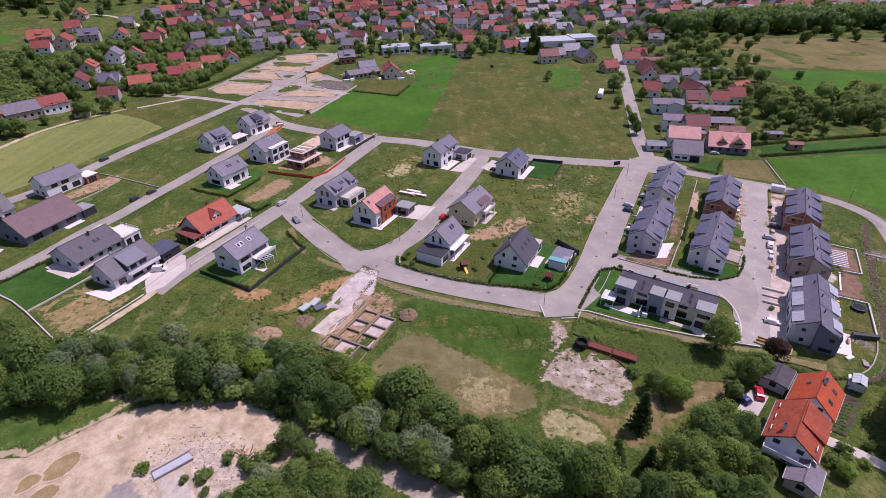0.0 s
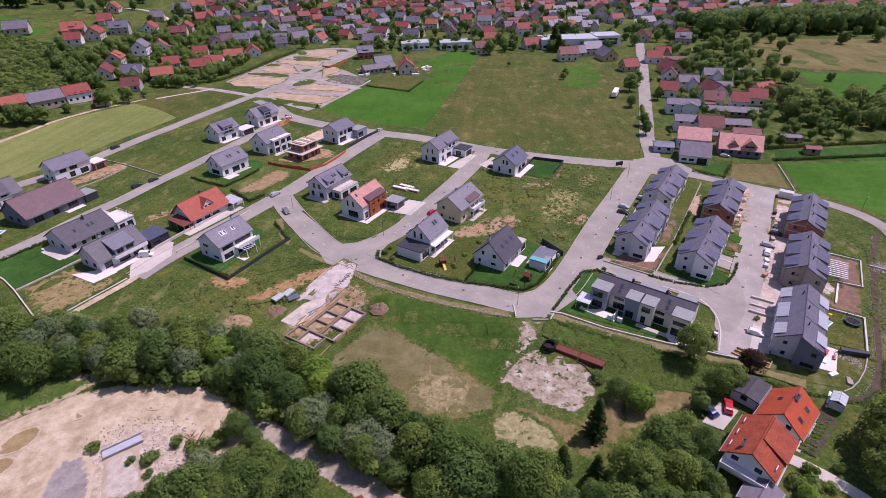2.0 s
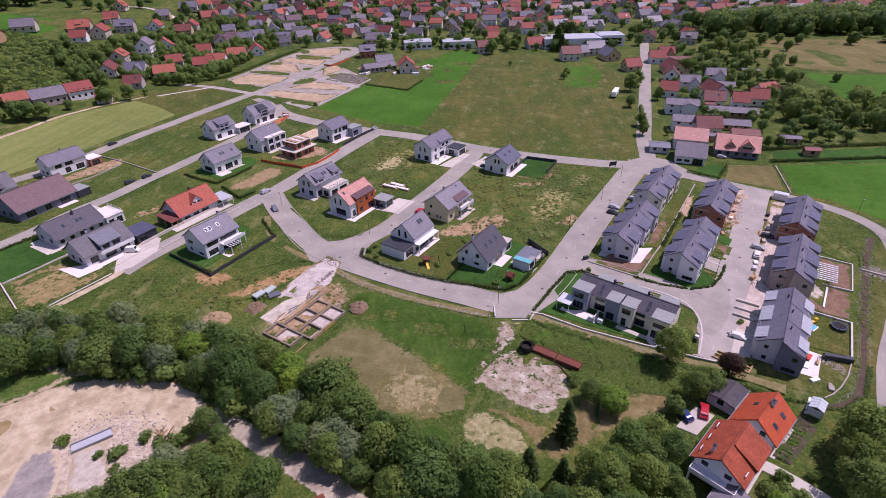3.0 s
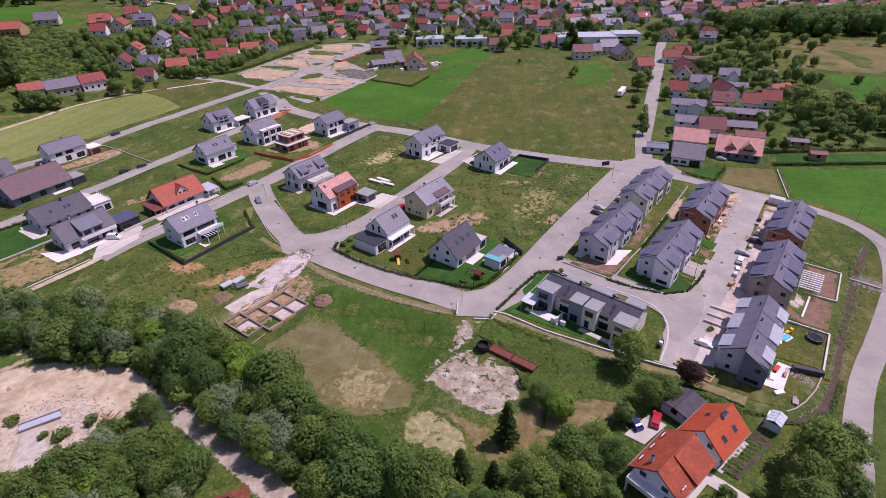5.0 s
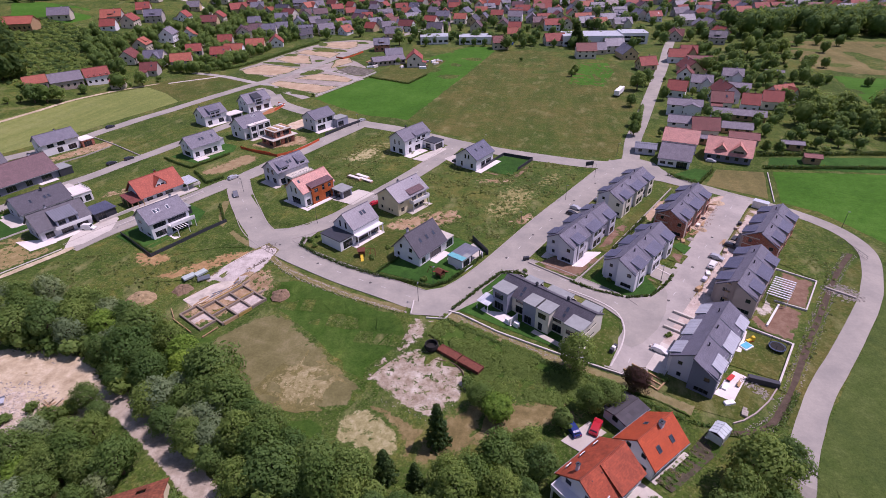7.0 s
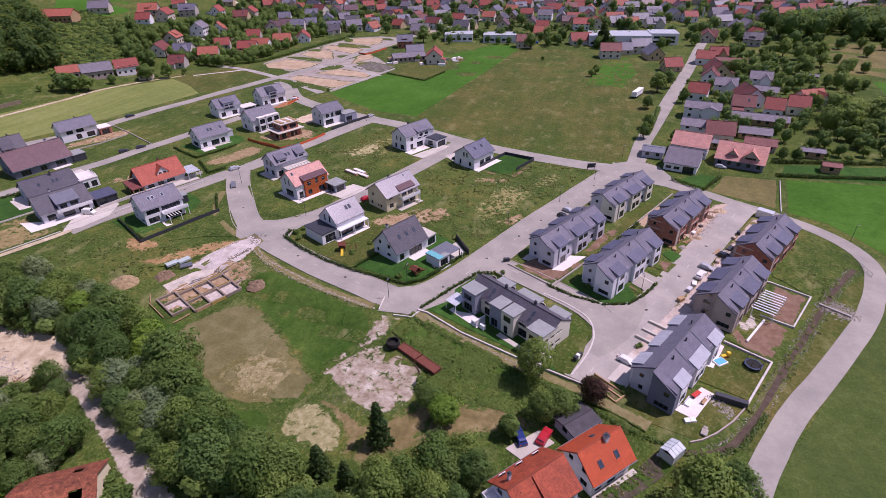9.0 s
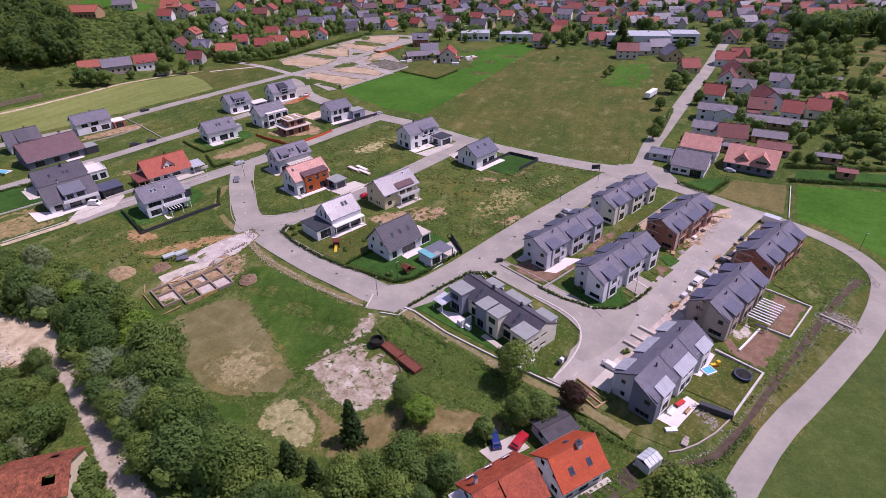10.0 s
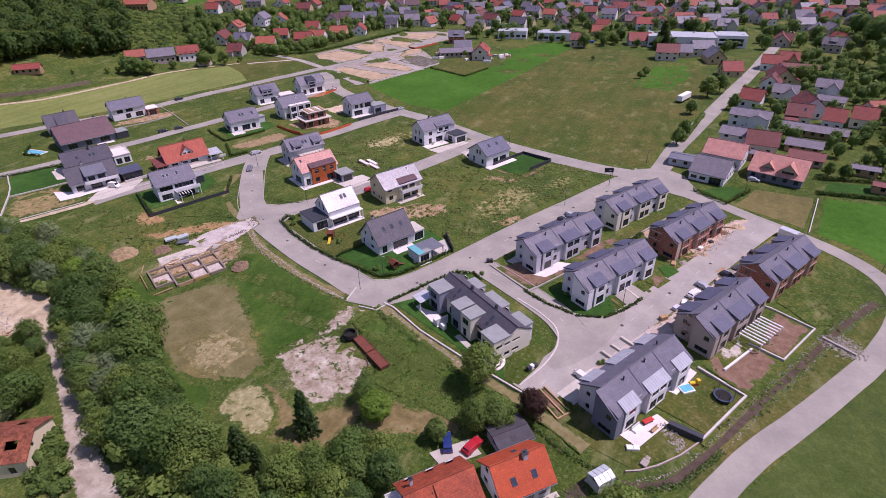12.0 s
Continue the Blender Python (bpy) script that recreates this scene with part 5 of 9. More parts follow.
block(h, -3.6, -8.0, 5.4, -4.15, 2.9, WHITE, CONCRETE, {"S": [(0.8, 0.2, 3.6, 2.3), (4.6, 0.2, 8.0, 2.3)], "W": [(0.8, 0.3, 3.0, 2.2)]}, lip=0.05)
railing(h, [(-3.4, -7.8), (5.2, -7.8)], 3.1)
for u in (-0.6, 0.5):
    skylight(h, -1, u, 2.2)
pad(h, -8.4, -5, -6.3, 4, CONCRETE)

# the western rows
h = gable_house("white house with grey roof, long balcony and skylights", -57.8, 125.0, 62.5, 11.2, 9.0, 5.0, 8.2, WHITE, RGREY, over=0.35, S=[(0.8, 3.2, 4.4, 4.6), (5.0, 3.2, 10.4, 4.8), (0.8, 0.5, 3.8, 2.2), (5.4, 0.2, 10.2, 2.3)], Wn=[(1.6, 3.3, 3.8, 4.3), (5.4, 0.7, 7.6, 1.5), (1.8, 0.8, 2.6, 2.0)])
for u in (-2.4, -1.3, 1.4):
    skylight(h, -1, u, 2.0)
bm = bmesh.new()
box(bm, -1.0, -6.5, 2.6, 6.2, -4.5, 2.85), box(bm, -1.0, -6.55, 2.85, 6.2, -6.45, 3.7)
part("balcony", bm, FRAMEW, h)
for i in range(5):
    bm = bmesh.new()
    box(bm, -0.4 + i * 0.8, -8.6, 2.35, -0.2 + i * 0.8, -6.4, 2.5)
    part("pergola_beam", bm, FRAMEW, h)
posts(h, [(-0.3, -8.4), (2.9, -8.4), (6.0, -6.3)], 0, 2.5, 0.08, FRAMEW)
pad(h, -2, -8.8, 7, -4.6)
chimney(h, 4.4, 1.6, 0.4)
block(h, 6.2, 2.4, 9.6, 5.8, 2.4, ANTHRA, GRAVELROOF, {}, name="garden_shed")

h = gable_house("low house with orange-red tiled roof, dormer and covered terrace", -75.4, 145.4, 63.5, 13.4, 9.2, 2.8, 6.9, GREYW, RSALMON, over=0.7, gover=0.7, S=[(1.2, 0.2, 3.2, 2.2), (4.4, 0.2, 6.4, 2.2), (7.4, 0.2, 10, 2.2)], Wn=[(2, 0.8, 3.2, 2.1), (5.6, 0.8, 6.8, 2.1)])
gable_dormer(h, -1, 0.4, 3.6, 3.6, 3.2, 4.5, 6.5, WHITE, RSALMON, [(0.6, 3.6, 1.6, 4.5), (2.0, 3.6, 3.0, 4.5)])
chimney(h, 1.6, 0.8, 0.7, 0.5, RORANGE)
bm = bmesh.new()
slab(bm, (-10.6, 2.0, 3.1), (-6.7, 2.0, 3.1), (-6.7, -5.6, 2.3), (-10.6, -5.6, 2.3), 0.2)
part("porch_roof", bm, RMAROON, h)
posts(h, [(-10.3, -5.3), (-8.5, -5.3), (-6.9, -5.3), (-10.3, 1.6), (-10.3, -1.8)], 0, 2.3, 0.12, TIMBER)
bm = bmesh.new()
slab(bm, (6.9, -1, 3.0), (11.2, -1, 3.0), (11.2, -7.0, 2.5), (6.9, -7.0, 2.5), 0.12)
part("canopy", bm, METALL, h)
posts(h, [(11.0, -6.8), (7.1, -6.8), (11.0, -1.2)], 0, 2.5, 0.09, FRAMEW)
pad(h, -11, -8.0, 10, -4.7, CONCRETE)

h = gable_house("grey house with slate roof and recessed roof terrace", -88.8, 120.2, 64.5, 13.6, 9.2, 3.4, 6.9, GREYW, RDARK, over=0.6, S=[(5.2, 0.2, 8.4, 2.3), (9.4, 0.2, 12.4, 2.3), (1.2, 0.4, 3.4, 2.2)], Wn=[(2, 0.8, 3.2, 2.2), (5.6, 0.8, 7.2, 2.2)])
bay(h, -1, -2.2, 3.6, 5.2, 4.8, 1.0, 6.5, BLUEG, METALG, [(0.5, 2.9, 2.4, 4.6), (3.2, 2.9, 5.3, 4.6)], base=2.7)
bm = bmesh.new()
box(bm, -3.0, -6.4, 2.4, 6.4, -4.6, 2.65), box(bm, -3.0, -6.45, 2.65, 6.4, -6.38, 3.5)
part("balcony", bm, FRAMEW, h)
block(h, 7.6, -5.4, 13.6, 1.2, 2.7, ANTHRA, RSLATE, {"S": [(0.6, 0.1, 3.0, 2.2)]}, lip=0.3, name="garage")
chimney(h, -1.4, 2.0, 0.4)
pad(h, -8.4, -7.6, 6, -4.7, SLAB)

h = gable_house("grey house with broad slate roof and white flat-roofed wing", -105.0, 130.0, 65, 14.2, 11.4, 2.9, 6.2, GREYW, RDARK, over=0.6, Wn=[(2, 0.7, 3.4, 2.1), (7, 0.7, 8.6, 2.1)])
chimney(h, 1.4, -0.8, 0.8, 0.4, ANTHRA)
for u in (-3.0, 1.0, 2.2):
    skylight(h, -1, u, 3.0)
block(h, 7.2, -6.5, 12.6, 1.5, 3.1, WHITE, SLAB, {"S": [(0.5, 0.2, 2.2, 2.2), (3.0, 0.2, 4.8, 2.2)]})
railing(h, [(7.3, -6.4), (12.5, -6.4), (12.5, 1.4)], 3.3, m=FRAMEW)
pad(h, -10, -7, -7.3, 5, CONCRETE)

h = gable_house("large grey house with broad brown-grey roof and dark walls", -129.4, 146.6, 69, 18.6, 12.4, 3.4, 8.0, BLUED, RBROWN, over=0.8, S=[(2, 0.3, 5, 2.2), (8, 0.4, 10, 2.2), (13, 0.3, 16.4, 2.3)], Wn=[(3, 0.8, 4.6, 2.2), (7, 0.8, 8.6, 2.2)])
chimney(h, 5.4, 1.4, 0.6, 0.7, GREYW)
block(h, 9.4, -6.8, 13.8, -1.0, 2.6, ANTHRA, GRAVELROOF, {}, name="wing")
pad(h, 2, -8.6, 8, -6.3, SLAB)

h = gable_house("half-built white house with grey roof and open loggias", -142.6, 176.4, 65, 13.4, 8.4, 4.8, 7.5, WHITE, RGREY, S=[(2.0, 2.9, 4.4, 4.6), (5.6, 2.9, 8.4, 4.6), (5.0, 0.3, 7.0, 2.3), (9.0, 0.3, 12.0, 2.3)], Wn=[(1.6, 0.6, 3.0, 2.0), (5.2, 3.2, 6.0, 4.6), (4.8, 0.7, 6.2, 2.0)])
block(h, 6.8, -6.0, 11.4, 0, 2.7, BRICK, SLAB, {"S": [(0.6, 0.1, 3.6, 2.2)]})
chimney(h, 1.4, 1.4, 0.3)

h = gable_house("dark-roofed white house with a pool in its garden", -150.0, 152.0, 65, 11.0, 9.0, 3.6, 7.6, WHITE, RDARK, S=[(1.4, 0.3, 3.0, 2.2), (7.0, 0.3, 9.6, 2.2)])
bay(h, -1, -1.8, 1.8, 4.9, 4.3, 0.6, 7.2, WHITE, RDARK, [(0.8, 3.0, 2.8, 4.0), (0.8, 0.3, 2.8, 2.3)])
chimney(h, 2.0, 0.6, 0.6, 0.5, RDARK)

h = gable_house("white house with grey roof and shaded terrace", -82.2, 182.2, 61.5, 11.8, 8.4, 4.3, 7.4, WHITE, RGREY, S=[(4.4, 0.2, 7.6, 2.3), (8.4, 0.3, 10, 2.3), (1.0, 0.5, 2.6, 2.2)], Wn=[(2.0, 3.2, 2.8, 4.8), (5.0, 3.2, 5.8, 4.8), (2, 0.4, 6.4, 2.1)])
for u in (-1.0, 0.2, 4.0):
    skylight(h, -1, u, 2.2)
pad(h, -6.4, -8.0, -1.6, -4.4), pad(h, -1.6, -6.0, 6, -4.4, CONCRETE)
block(h, 6.0, 1, 10.0, 4.4, 2.4, GREYW, GRAVELROOF, {})

h = gable_house("white house with grey roof, dormer and flat white carport", -99.4, 217.0, 62, 10.8, 8.2, 4.6, 7.5, WHITE, RGREY, S=[(1.2, 0.3, 3.2, 2.2), (6.4, 0.3, 8.8, 2.2)], Wn=[(1.4, 3.2, 2.2, 4.6), (5.4, 3.2, 6.2, 4.6)])
bay(h, -1, -2.6, 2.4, 4.4, 6.0, 0.8, 7.2, BLUEG, RGREY, [(0.6, 3.4, 2.2, 5.4), (2.8, 3.4, 4.4, 5.4)], base=2.9, over=0.15)
block(h, 5.4, -6.4, 11.6, -1.4, 2.7, GREYW, SLAB, {"S": [(0.4, 0.1, 5.6, 2.4)]}, lip=0.4, name="carport")
chimney(h, -4.0, 0.8, 0.5, 0.4, WHITE)
pad(h, -5, -6.0, 5, -4.2)

h = gable_house("white house with grey roof and dark dormer", -89.6, 238.4, 61.5, 12.4, 8.2, 4.6, 7.8, WHITE, RGREY, S=[(1.0, 0.2, 2.6, 2.3), (4.2, 0.2, 6.8, 2.3), (8.4, 0.2, 11.2, 2.3)], Wn=[(2.2, 3.4, 3.0, 4.8), (5.0, 3.4, 5.8, 4.8), (2.0, 0.5, 3.2, 2.2)])
bay(h, -1, -2.4, 1.8, 4.6, 6.0, 0.6, 7.4, BLUEG, ANTHRA, [(0.6, 3.2, 3.6, 5.4)], base=2.9, over=0.1)
pad(h, -5, -6.0, 6, -4.2)

h = gable_house("white house with grey roof and framed two-storey bays", -73.4, 204.2, 63, 11.8, 9.2, 5.0, 8.3, WHITE, RGREY, S=[(0.8, 0.3, 2.4, 2.2)], Wn=[(2.0, 3.4, 2.8, 4.8), (6.0, 3.4, 6.8, 4.8), (2.0, 0.5, 3.6, 2.2)])
for a in (-3.6, -0.2, 3.0):
    block(h, a, -6.2, a + 2.9, -2.0, 5.5, WHITE, SLAB, {"S": [(0.3, 3.1, 2.6, 5.0), (0.3, 0.2, 2.6, 2.3)]}, lip=0.1)
for u in (1.2, 2.4):
    skylight(h, -1, u, 1.2, 0.7, 0.9)
pad(h, -5, -8.2, 7, -6.3, CONCRETE)

h = gable_house("white house with grey roof and dark flat-roofed wing", -47.6, 216.4, 61, 10.4, 8.4, 5.4, 7.8, WHITE, RGREY, S=[(1.6, 3.2, 3.2, 4.8), (4.2, 3.0, 5.4, 5.0), (6.4, 3.0, 9.4, 5.0), (1.0, 0.2, 5.0, 2.3)], Wn=[(2.0, 3.4, 2.8, 4.8), (5.2, 0.4, 6.4, 2.3), (5.2, 3.4, 6.0, 4.8)])
block(h, 4.0, -7.0, 10.2, -2.0, 3.4, BLUEG, GRAVELROOF, {"S": [(0.6, 0.2, 3.6, 2.4)]}, lip=0.1)
pad(h, -6, -6.6, 4, -4.3), pad(h, 4, -9, 11, -7.1)


def brick_shell(x, y, rot):
    """A two-storey house of hollow brick under construction, with bare floor slabs and props."""
    h = thing("building_shell", "unfinished brick house with bare concrete floor slabs", "building shell", at(x, y, rot))
    block(h, -5.5, -4, 4.5, 4, 2.7, BRICK, CONCRETE, {"S": [(0.8, 0.2, 3.2, 2.2), (5, 0.2, 8, 2.2)], "W": [(1, 0.8, 2.4, 2.1), (4.6, 0.3, 6.8, 2.2)]}, lip=1.0, name="storey")
    block(h, -3.8, -3.2, 3.8, 3.4, 5.5, BRICK, CONCRETE, {"S": [(0.8, 3.2, 2.4, 5.0), (3.8, 3.2, 6.6, 5.0)], "W": [(1, 3.6, 2.4, 4.9), (4, 3.6, 5.4, 4.9)]}, z0=2.92, lip=0.5, name="storey")
    for k in range(5):
        bm = bmesh.new()
        box(bm, -3.4 + k * 1.5, -2.8, 5.73, -2.2 + k * 1.5, 2.8 - k % 2, 6.0)
        part("brick_pallet", bm, SLAB if k % 2 else TIMBER, h)
    posts(h, [(-6.3, -4.8), (-3, -4.8), (0.5, -4.8), (3.5, -4.8), (-6.3, 0)], 0, 2.7, 0.08, TIMBER, "prop")


brick_shell(-57.0, 197.5, 62)


# ---- the two orange-roofed houses in the foreground ----
def orange_houses():
    h = gable_house("white house with bright orange tiled half-hipped roof and skylights", 69.5, 70.4, 47, 8.0, 6.6, 3.7, 6.6, WHITE, RORANGE, over=0.7, gover=0.5, S=[(0.8, 0.4, 2.2, 1.9), (3.4, 0.2, 5.2, 2.1), (6.0, 0.7, 7.2, 2.0)], Wn=[(1.4, 3.4, 2.3, 4.5), (4.2, 3.4, 5.1, 4.5), (1.0, 0.8, 2.2, 2.0), (4.2, 0.8, 5.6, 2.0)])
    skylight(h, -1, -1.7, 2.3, 0.8, 1.2), skylight(h, -1, 1.6, 2.3, 0.8, 1.2), skylight(h, 1, 0.6, 1.8, 0.7, 0.9)
    chimney(h, 1.0, -0.4, 0.8, 0.7, GREYW)
    pad(h, -4, -4.3, 5, -3.4, CONCRETE)
    g = gable_house("white two-storey house with weathered orange tiled roof and rear balcony", 61.0, 62.3, 49, 9.6, 7.2, 4.3, 6.9, WHITE, ROLDO, over=0.7, gover=0.5, Wn=[(1.0, 3.3, 2.1, 4.4), (4.6, 3.3, 5.7, 4.4), (0.9, 0.6, 2.0, 1.9), (3.0, 0.1, 4.0, 2.1), (4.9, 0.6, 6.3, 1.9)])
    bm = bmesh.new()
    box(bm, -6.8, -3.4, 2.5, -4.8, 3.6, 2.7), box(bm, -6.85, -3.4, 2.7, -6.75, 3.6, 3.5), box(bm, -6.75, 3.5, 2.7, -4.8, 3.6, 3.5), box(bm, -6.75, -3.45, 2.7, -4.8, -3.35, 3.5)
    part("balcony", bm, FRAMEW, g, "white rendered balcony parapet")
    posts(g, [(-6.6, -3.2), (-6.6, 3.4)], 0, 2.5, 0.14, FRAMEW)
    bay(g, -1, -0.6, 4.6, 4.2, 4.5, 0.3, 6.95, WHITE, ROLDO, [(0.8, 2.6, 2.0, 3.8), (3.2, 2.6, 4.4, 3.8)], base=2.2, over=0.4)
    chimney(g, -3.4, 1.8, 0.3, 0.45, GREYW)
    for k in range(4):
        vent(g, -3.6 + 2.2 * k, -1.0, 0.3, 0.06)
    pad(g, -5.0, -4.6, 5.0, -3.7, CONCRETE)
    s = gable_house("low shed with grey sheet roof", 66.4, 77.4, 47, 5.6, 4.6, 2.3, 2.7, GREYW, RTAR, category="shed", name="shed", over=0.3)
    s = gable_house("old shed with weathered grey roof below the house", 58.6, 54.6, 49, 5.0, 4.4, 2.2, 3.2, TAUPE, ROLDG, category="shed", name="shed", over=0.4)


orange_houses()

# ---- ruined farmhouse beside the gravel lane ----
def ruin():
    h = gable_house("derelict pale house with holed rusty-red tile roof", -6.4, 43.6, 33, 11.0, 8.6, 3.2, 5.4, CREAM, None, S=[(1.6, 0.8, 2.6, 2.2), (5.0, 0.8, 6.0, 2.2), (8.2, 0.8, 9.2, 2.2)], E=[(1.4, 1.0, 2.4, 2.3), (4.6, 1.0, 5.6, 2.3), (2.6, 3.2, 3.2, 3.9)])
    k = (5.4 - 3.2) / 4.3
    for i, (a, b, y0, y1) in enumerate(((-5.9, 5.9, 0, 2.2), (-5.9, 1.6, 2.2, 4.5), (3.0, 5.9, 2.2, 4.5), (1.6, 3.0, 3.4, 4.5))):
        bm = bmesh.new()
        slab(bm, (a, y0, 5.55 - y0 * k), (b, y0, 5.55 - y0 * k), (b, y1, 5.55 - y1 * k), (a, y1, 5.55 - y1 * k), 0.16)
        part("roof", bm, ROLDRED, h)
    for i, (a, b, y0, y1) in enumerate(((-5.9, 5.9, 0, 1.4), (-5.9, 2.2, 1.4, 4.5), (4.0, 5.9, 1.4, 4.5), (2.2, 4.0, 2.6, 4.5))):
        bm = bmesh.new()
        slab(bm, (a, -y0, 5.55 - y0 * k), (b, -y0, 5.55 - y0 * k), (b, -y1, 5.55 - y1 * k), (a, -y1, 5.55 - y1 * k), 0.16)
        part("roof", bm, ROLDRED, h)


ruin()


# ---- the village beyond ----
HILL = [(-267, 369), (-252, 346), (-247, 361), (-261, 396), (-272, 426), (-242, 381), (-231, 400), (-241, 430), (-214, 326), (-210, 307), (-195, 311), (-187, 294), (-179, 314), (-205, 363), (-187, 340), (-211, 350), (-211, 401), (-214, 419), (-182, 371), (-167, 339), (-163, 349), (-158, 369), (-152, 388)]
HILL_ROOFS = "rrrrrgrgrrgrrrrgrrrrrrr"
NORTH_WEST = [(-239, 466), (-235, 484), (-228, 496), (-228, 519), (-216, 454), (-205, 466), (-196, 464), (-205, 502), (-186, 511), (-173, 517), (-177, 452), (-164, 455), (-190, 430), (-171, 416), (-181, 394), (-180, 413), (-168, 432), (-143, 422), (-142, 456), (-132, 436), (-124, 459), (-121, 509), (-159, 492), (-154, 521), (-143, 526), (-164, 579), (-175, 581), (-136, 596), (-119, 650), (-103, 624), (-87, 554), (-101, 469), (-88, 481), (-76, 497), (-170, 481), (-155, 468)]
NORTH_WEST_ROOFS = "grrrrgrrggggggddgddggrdrrrrgrrggrgdg"
NORTH = [(-73, 429), (-68, 378), (-77, 590), (-58, 608), (-49, 567), (-27, 582), (-15, 562), (-34, 335), (13, 391), (19, 433), (39, 573), (63, 561), (79, 537), (103, 520), (49, 407), (69, 367), (77, 379), (87, 384), (94, 368), (130, 513), (140, 546), (-81, 648), (-42, 642), (9, 642), (-4, 600), (59, 644), (103, 604), (135, 613)]
NORTH_ROOFS = "wbrrrrgrrrrgggrdgggrgrrrgrgr"
NORTH_EAST = [(132, 430), (158, 418), (156, 468), (175, 545), (230, 537), (268, 549), (255, 498), (322, 560), (347, 585), (322, 495), (368, 505), (177, 614), (214, 599), (245, 603), (276, 607), (311, 582), (389, 570), (131, 373)]
NORTH_EAST_ROOFS = "rdgggdgrrwggrrgrgr"
MORE = [(-288, 346), (-149, 433), (-109, 526), (-84, 451), (-102, 562), (-54, 540), (-54, 630), (-149, 586), (-50, 345), (86, 567), (77, 521), (102, 338), (166, 479), (164, 436), (124, 331), (129, 277), (153, 277), (263, 518), (15, 606)]
MORE_ROOFS = "gggwrrrrgggrgrdrrrg"
ROOFS = {"r": (RRED, RTERRA, RRED, RMAROON), "g": (RGREY, ROLDG, RGREY), "d": (RBROWN, RDARK, RMAROON), "w": (ROLDG,), "b": (RGREY,)}
TINT = {"r": "red-tiled", "g": "grey-tiled", "d": "brown-tiled", "w": "pale grey-roofed", "b": "grey-roofed brick"}
VILLAGE = {}


def village_house(x, y, rot, key, L, W, eave, ridge, wall, roof, detail):
    """A far house: walls with openings, pitched roof, chimney; alike ones share their meshes."""
    form = int(x * 3 + y) % 5
    k = (key, L, W, eave, ridge, wall.name, roof.name, form)
    if k in VILLAGE:
        return copy_thing(VILLAGE[k], at(x, y, rot))
    n = 3 if L > 10 else 2
    S = [((i + 0.5) * L / n - 0.6, z, (i + 0.5) * L / n + 0.6, z + 1.3) for z in ((0.9, 3.6) if eave > 4 else (0.9,)) for i in range(n)]
    G = [(W * 0.25 - 0.5, 0.9, W * 0.25 + 0.5, 2.2), (W * 0.75 - 0.5, 0.9, W * 0.75 + 0.5, 2.2), (W / 2 - 0.6, eave - 0.6, W / 2 + 0.6, eave + 0.7)]
    h = gable_house(TINT[key] + " village house with " + ("pale" if wall is WHITE else "coloured") + " rendered walls", x, y, rot, L, W, eave, ridge, wall, roof, S=S, N=[], E=[], Wn=G, over=0.6, group="village houses", frame="far")
    chimney(h, L * 0.15, 0.7, 0.6, 0.5, BRICK if key == "r" else GREYW)
    if detail:
        bay(h, -1, -1.6, 1.6, W / 2 - 0.8, eave + 1.5, 0.3, ridge - 0.15, wall, roof, [(0.9, eave + 0.2, 2.3, eave + 1.2)], base=eave - 0.2, frame="far")
    if form == 1:
        gable_dormer(h, -1, L * 0.2, L * 0.44, W / 2 + 1.6, -0.6, eave, ridge - 0.5, wall, roof, over=0.5)
    elif form == 2:
        bay(h, 1, -L / 2 + 0.5, L / 2 - 3, W / 2 + 3.0, 2.4, W / 2 - 0.3, 3.4, wall, ROLDG, [], frame="far")
    elif form == 3:
        bay(h, -1, -L / 2 + 0.2, -L / 2 + 4.4, W / 2 + 2.4, 2.4, W / 2 - 0.2, 3.2, wall, roof, [], frame="far")
        skylight(h, -1, L * 0.2, W * 0.25)
    VILLAGE[k] = h
    return h


EAST_ROWS = ((121.6, 358, 9.3, "r"), (137, 356.8, 19.4, "D"), (118.4, 313.1, 7.8, "d"), (122.4, 294.6, 9.5, "g"), (140.5, 309.9, 9.4, "g"), (166.5, 328.1, 8.8, "G"), (109.1, 282.5, 8.4, "r"), (140.3, 295.3, 10.3, "G"), (107.3, 254.1, 13.7, "w"), (124.6, 264.6, 8.6, "d"),
             (136.1, 262.2, 6.9, "r"), (146.5, 267.7, 7.7, "r"), (128.4, 250, 20.7, "G"), (101.4, 230, 9.2, "w"), (109.5, 225.5, 9.6, "d"), (123.3, 232, 10.8, "G"), (122.5, 219.6, 9.9, "D"), (107.6, 217.6, 5.4, "G"), (137.9, 215, 7.1, "G"), (140, 202, 4.9, "D"))
EAST = [(x, y) for x, y, _, _ in EAST_ROWS]
rv = random.Random(4)
OLDW = tuple(plain("aged_render_" + n, c, 0.9, 0.12, 0.5) for n, c in (("buff", "#bab2a2"), ("grey", "#a8a39c"), ("pale", "#c9c3b8"), ("ochre", "#b9a684")))
WALLS = (WHITE, OLDW[0], OLDW[1], OLDW[2], OLDW[3], OLDW[2])
SIZES = ((10.5, 8.5, 4.6, 8.0), (12.0, 9.0, 4.8, 8.4), (9.5, 8.0, 3.2, 6.8), (13.5, 9.5, 3.4, 7.4))
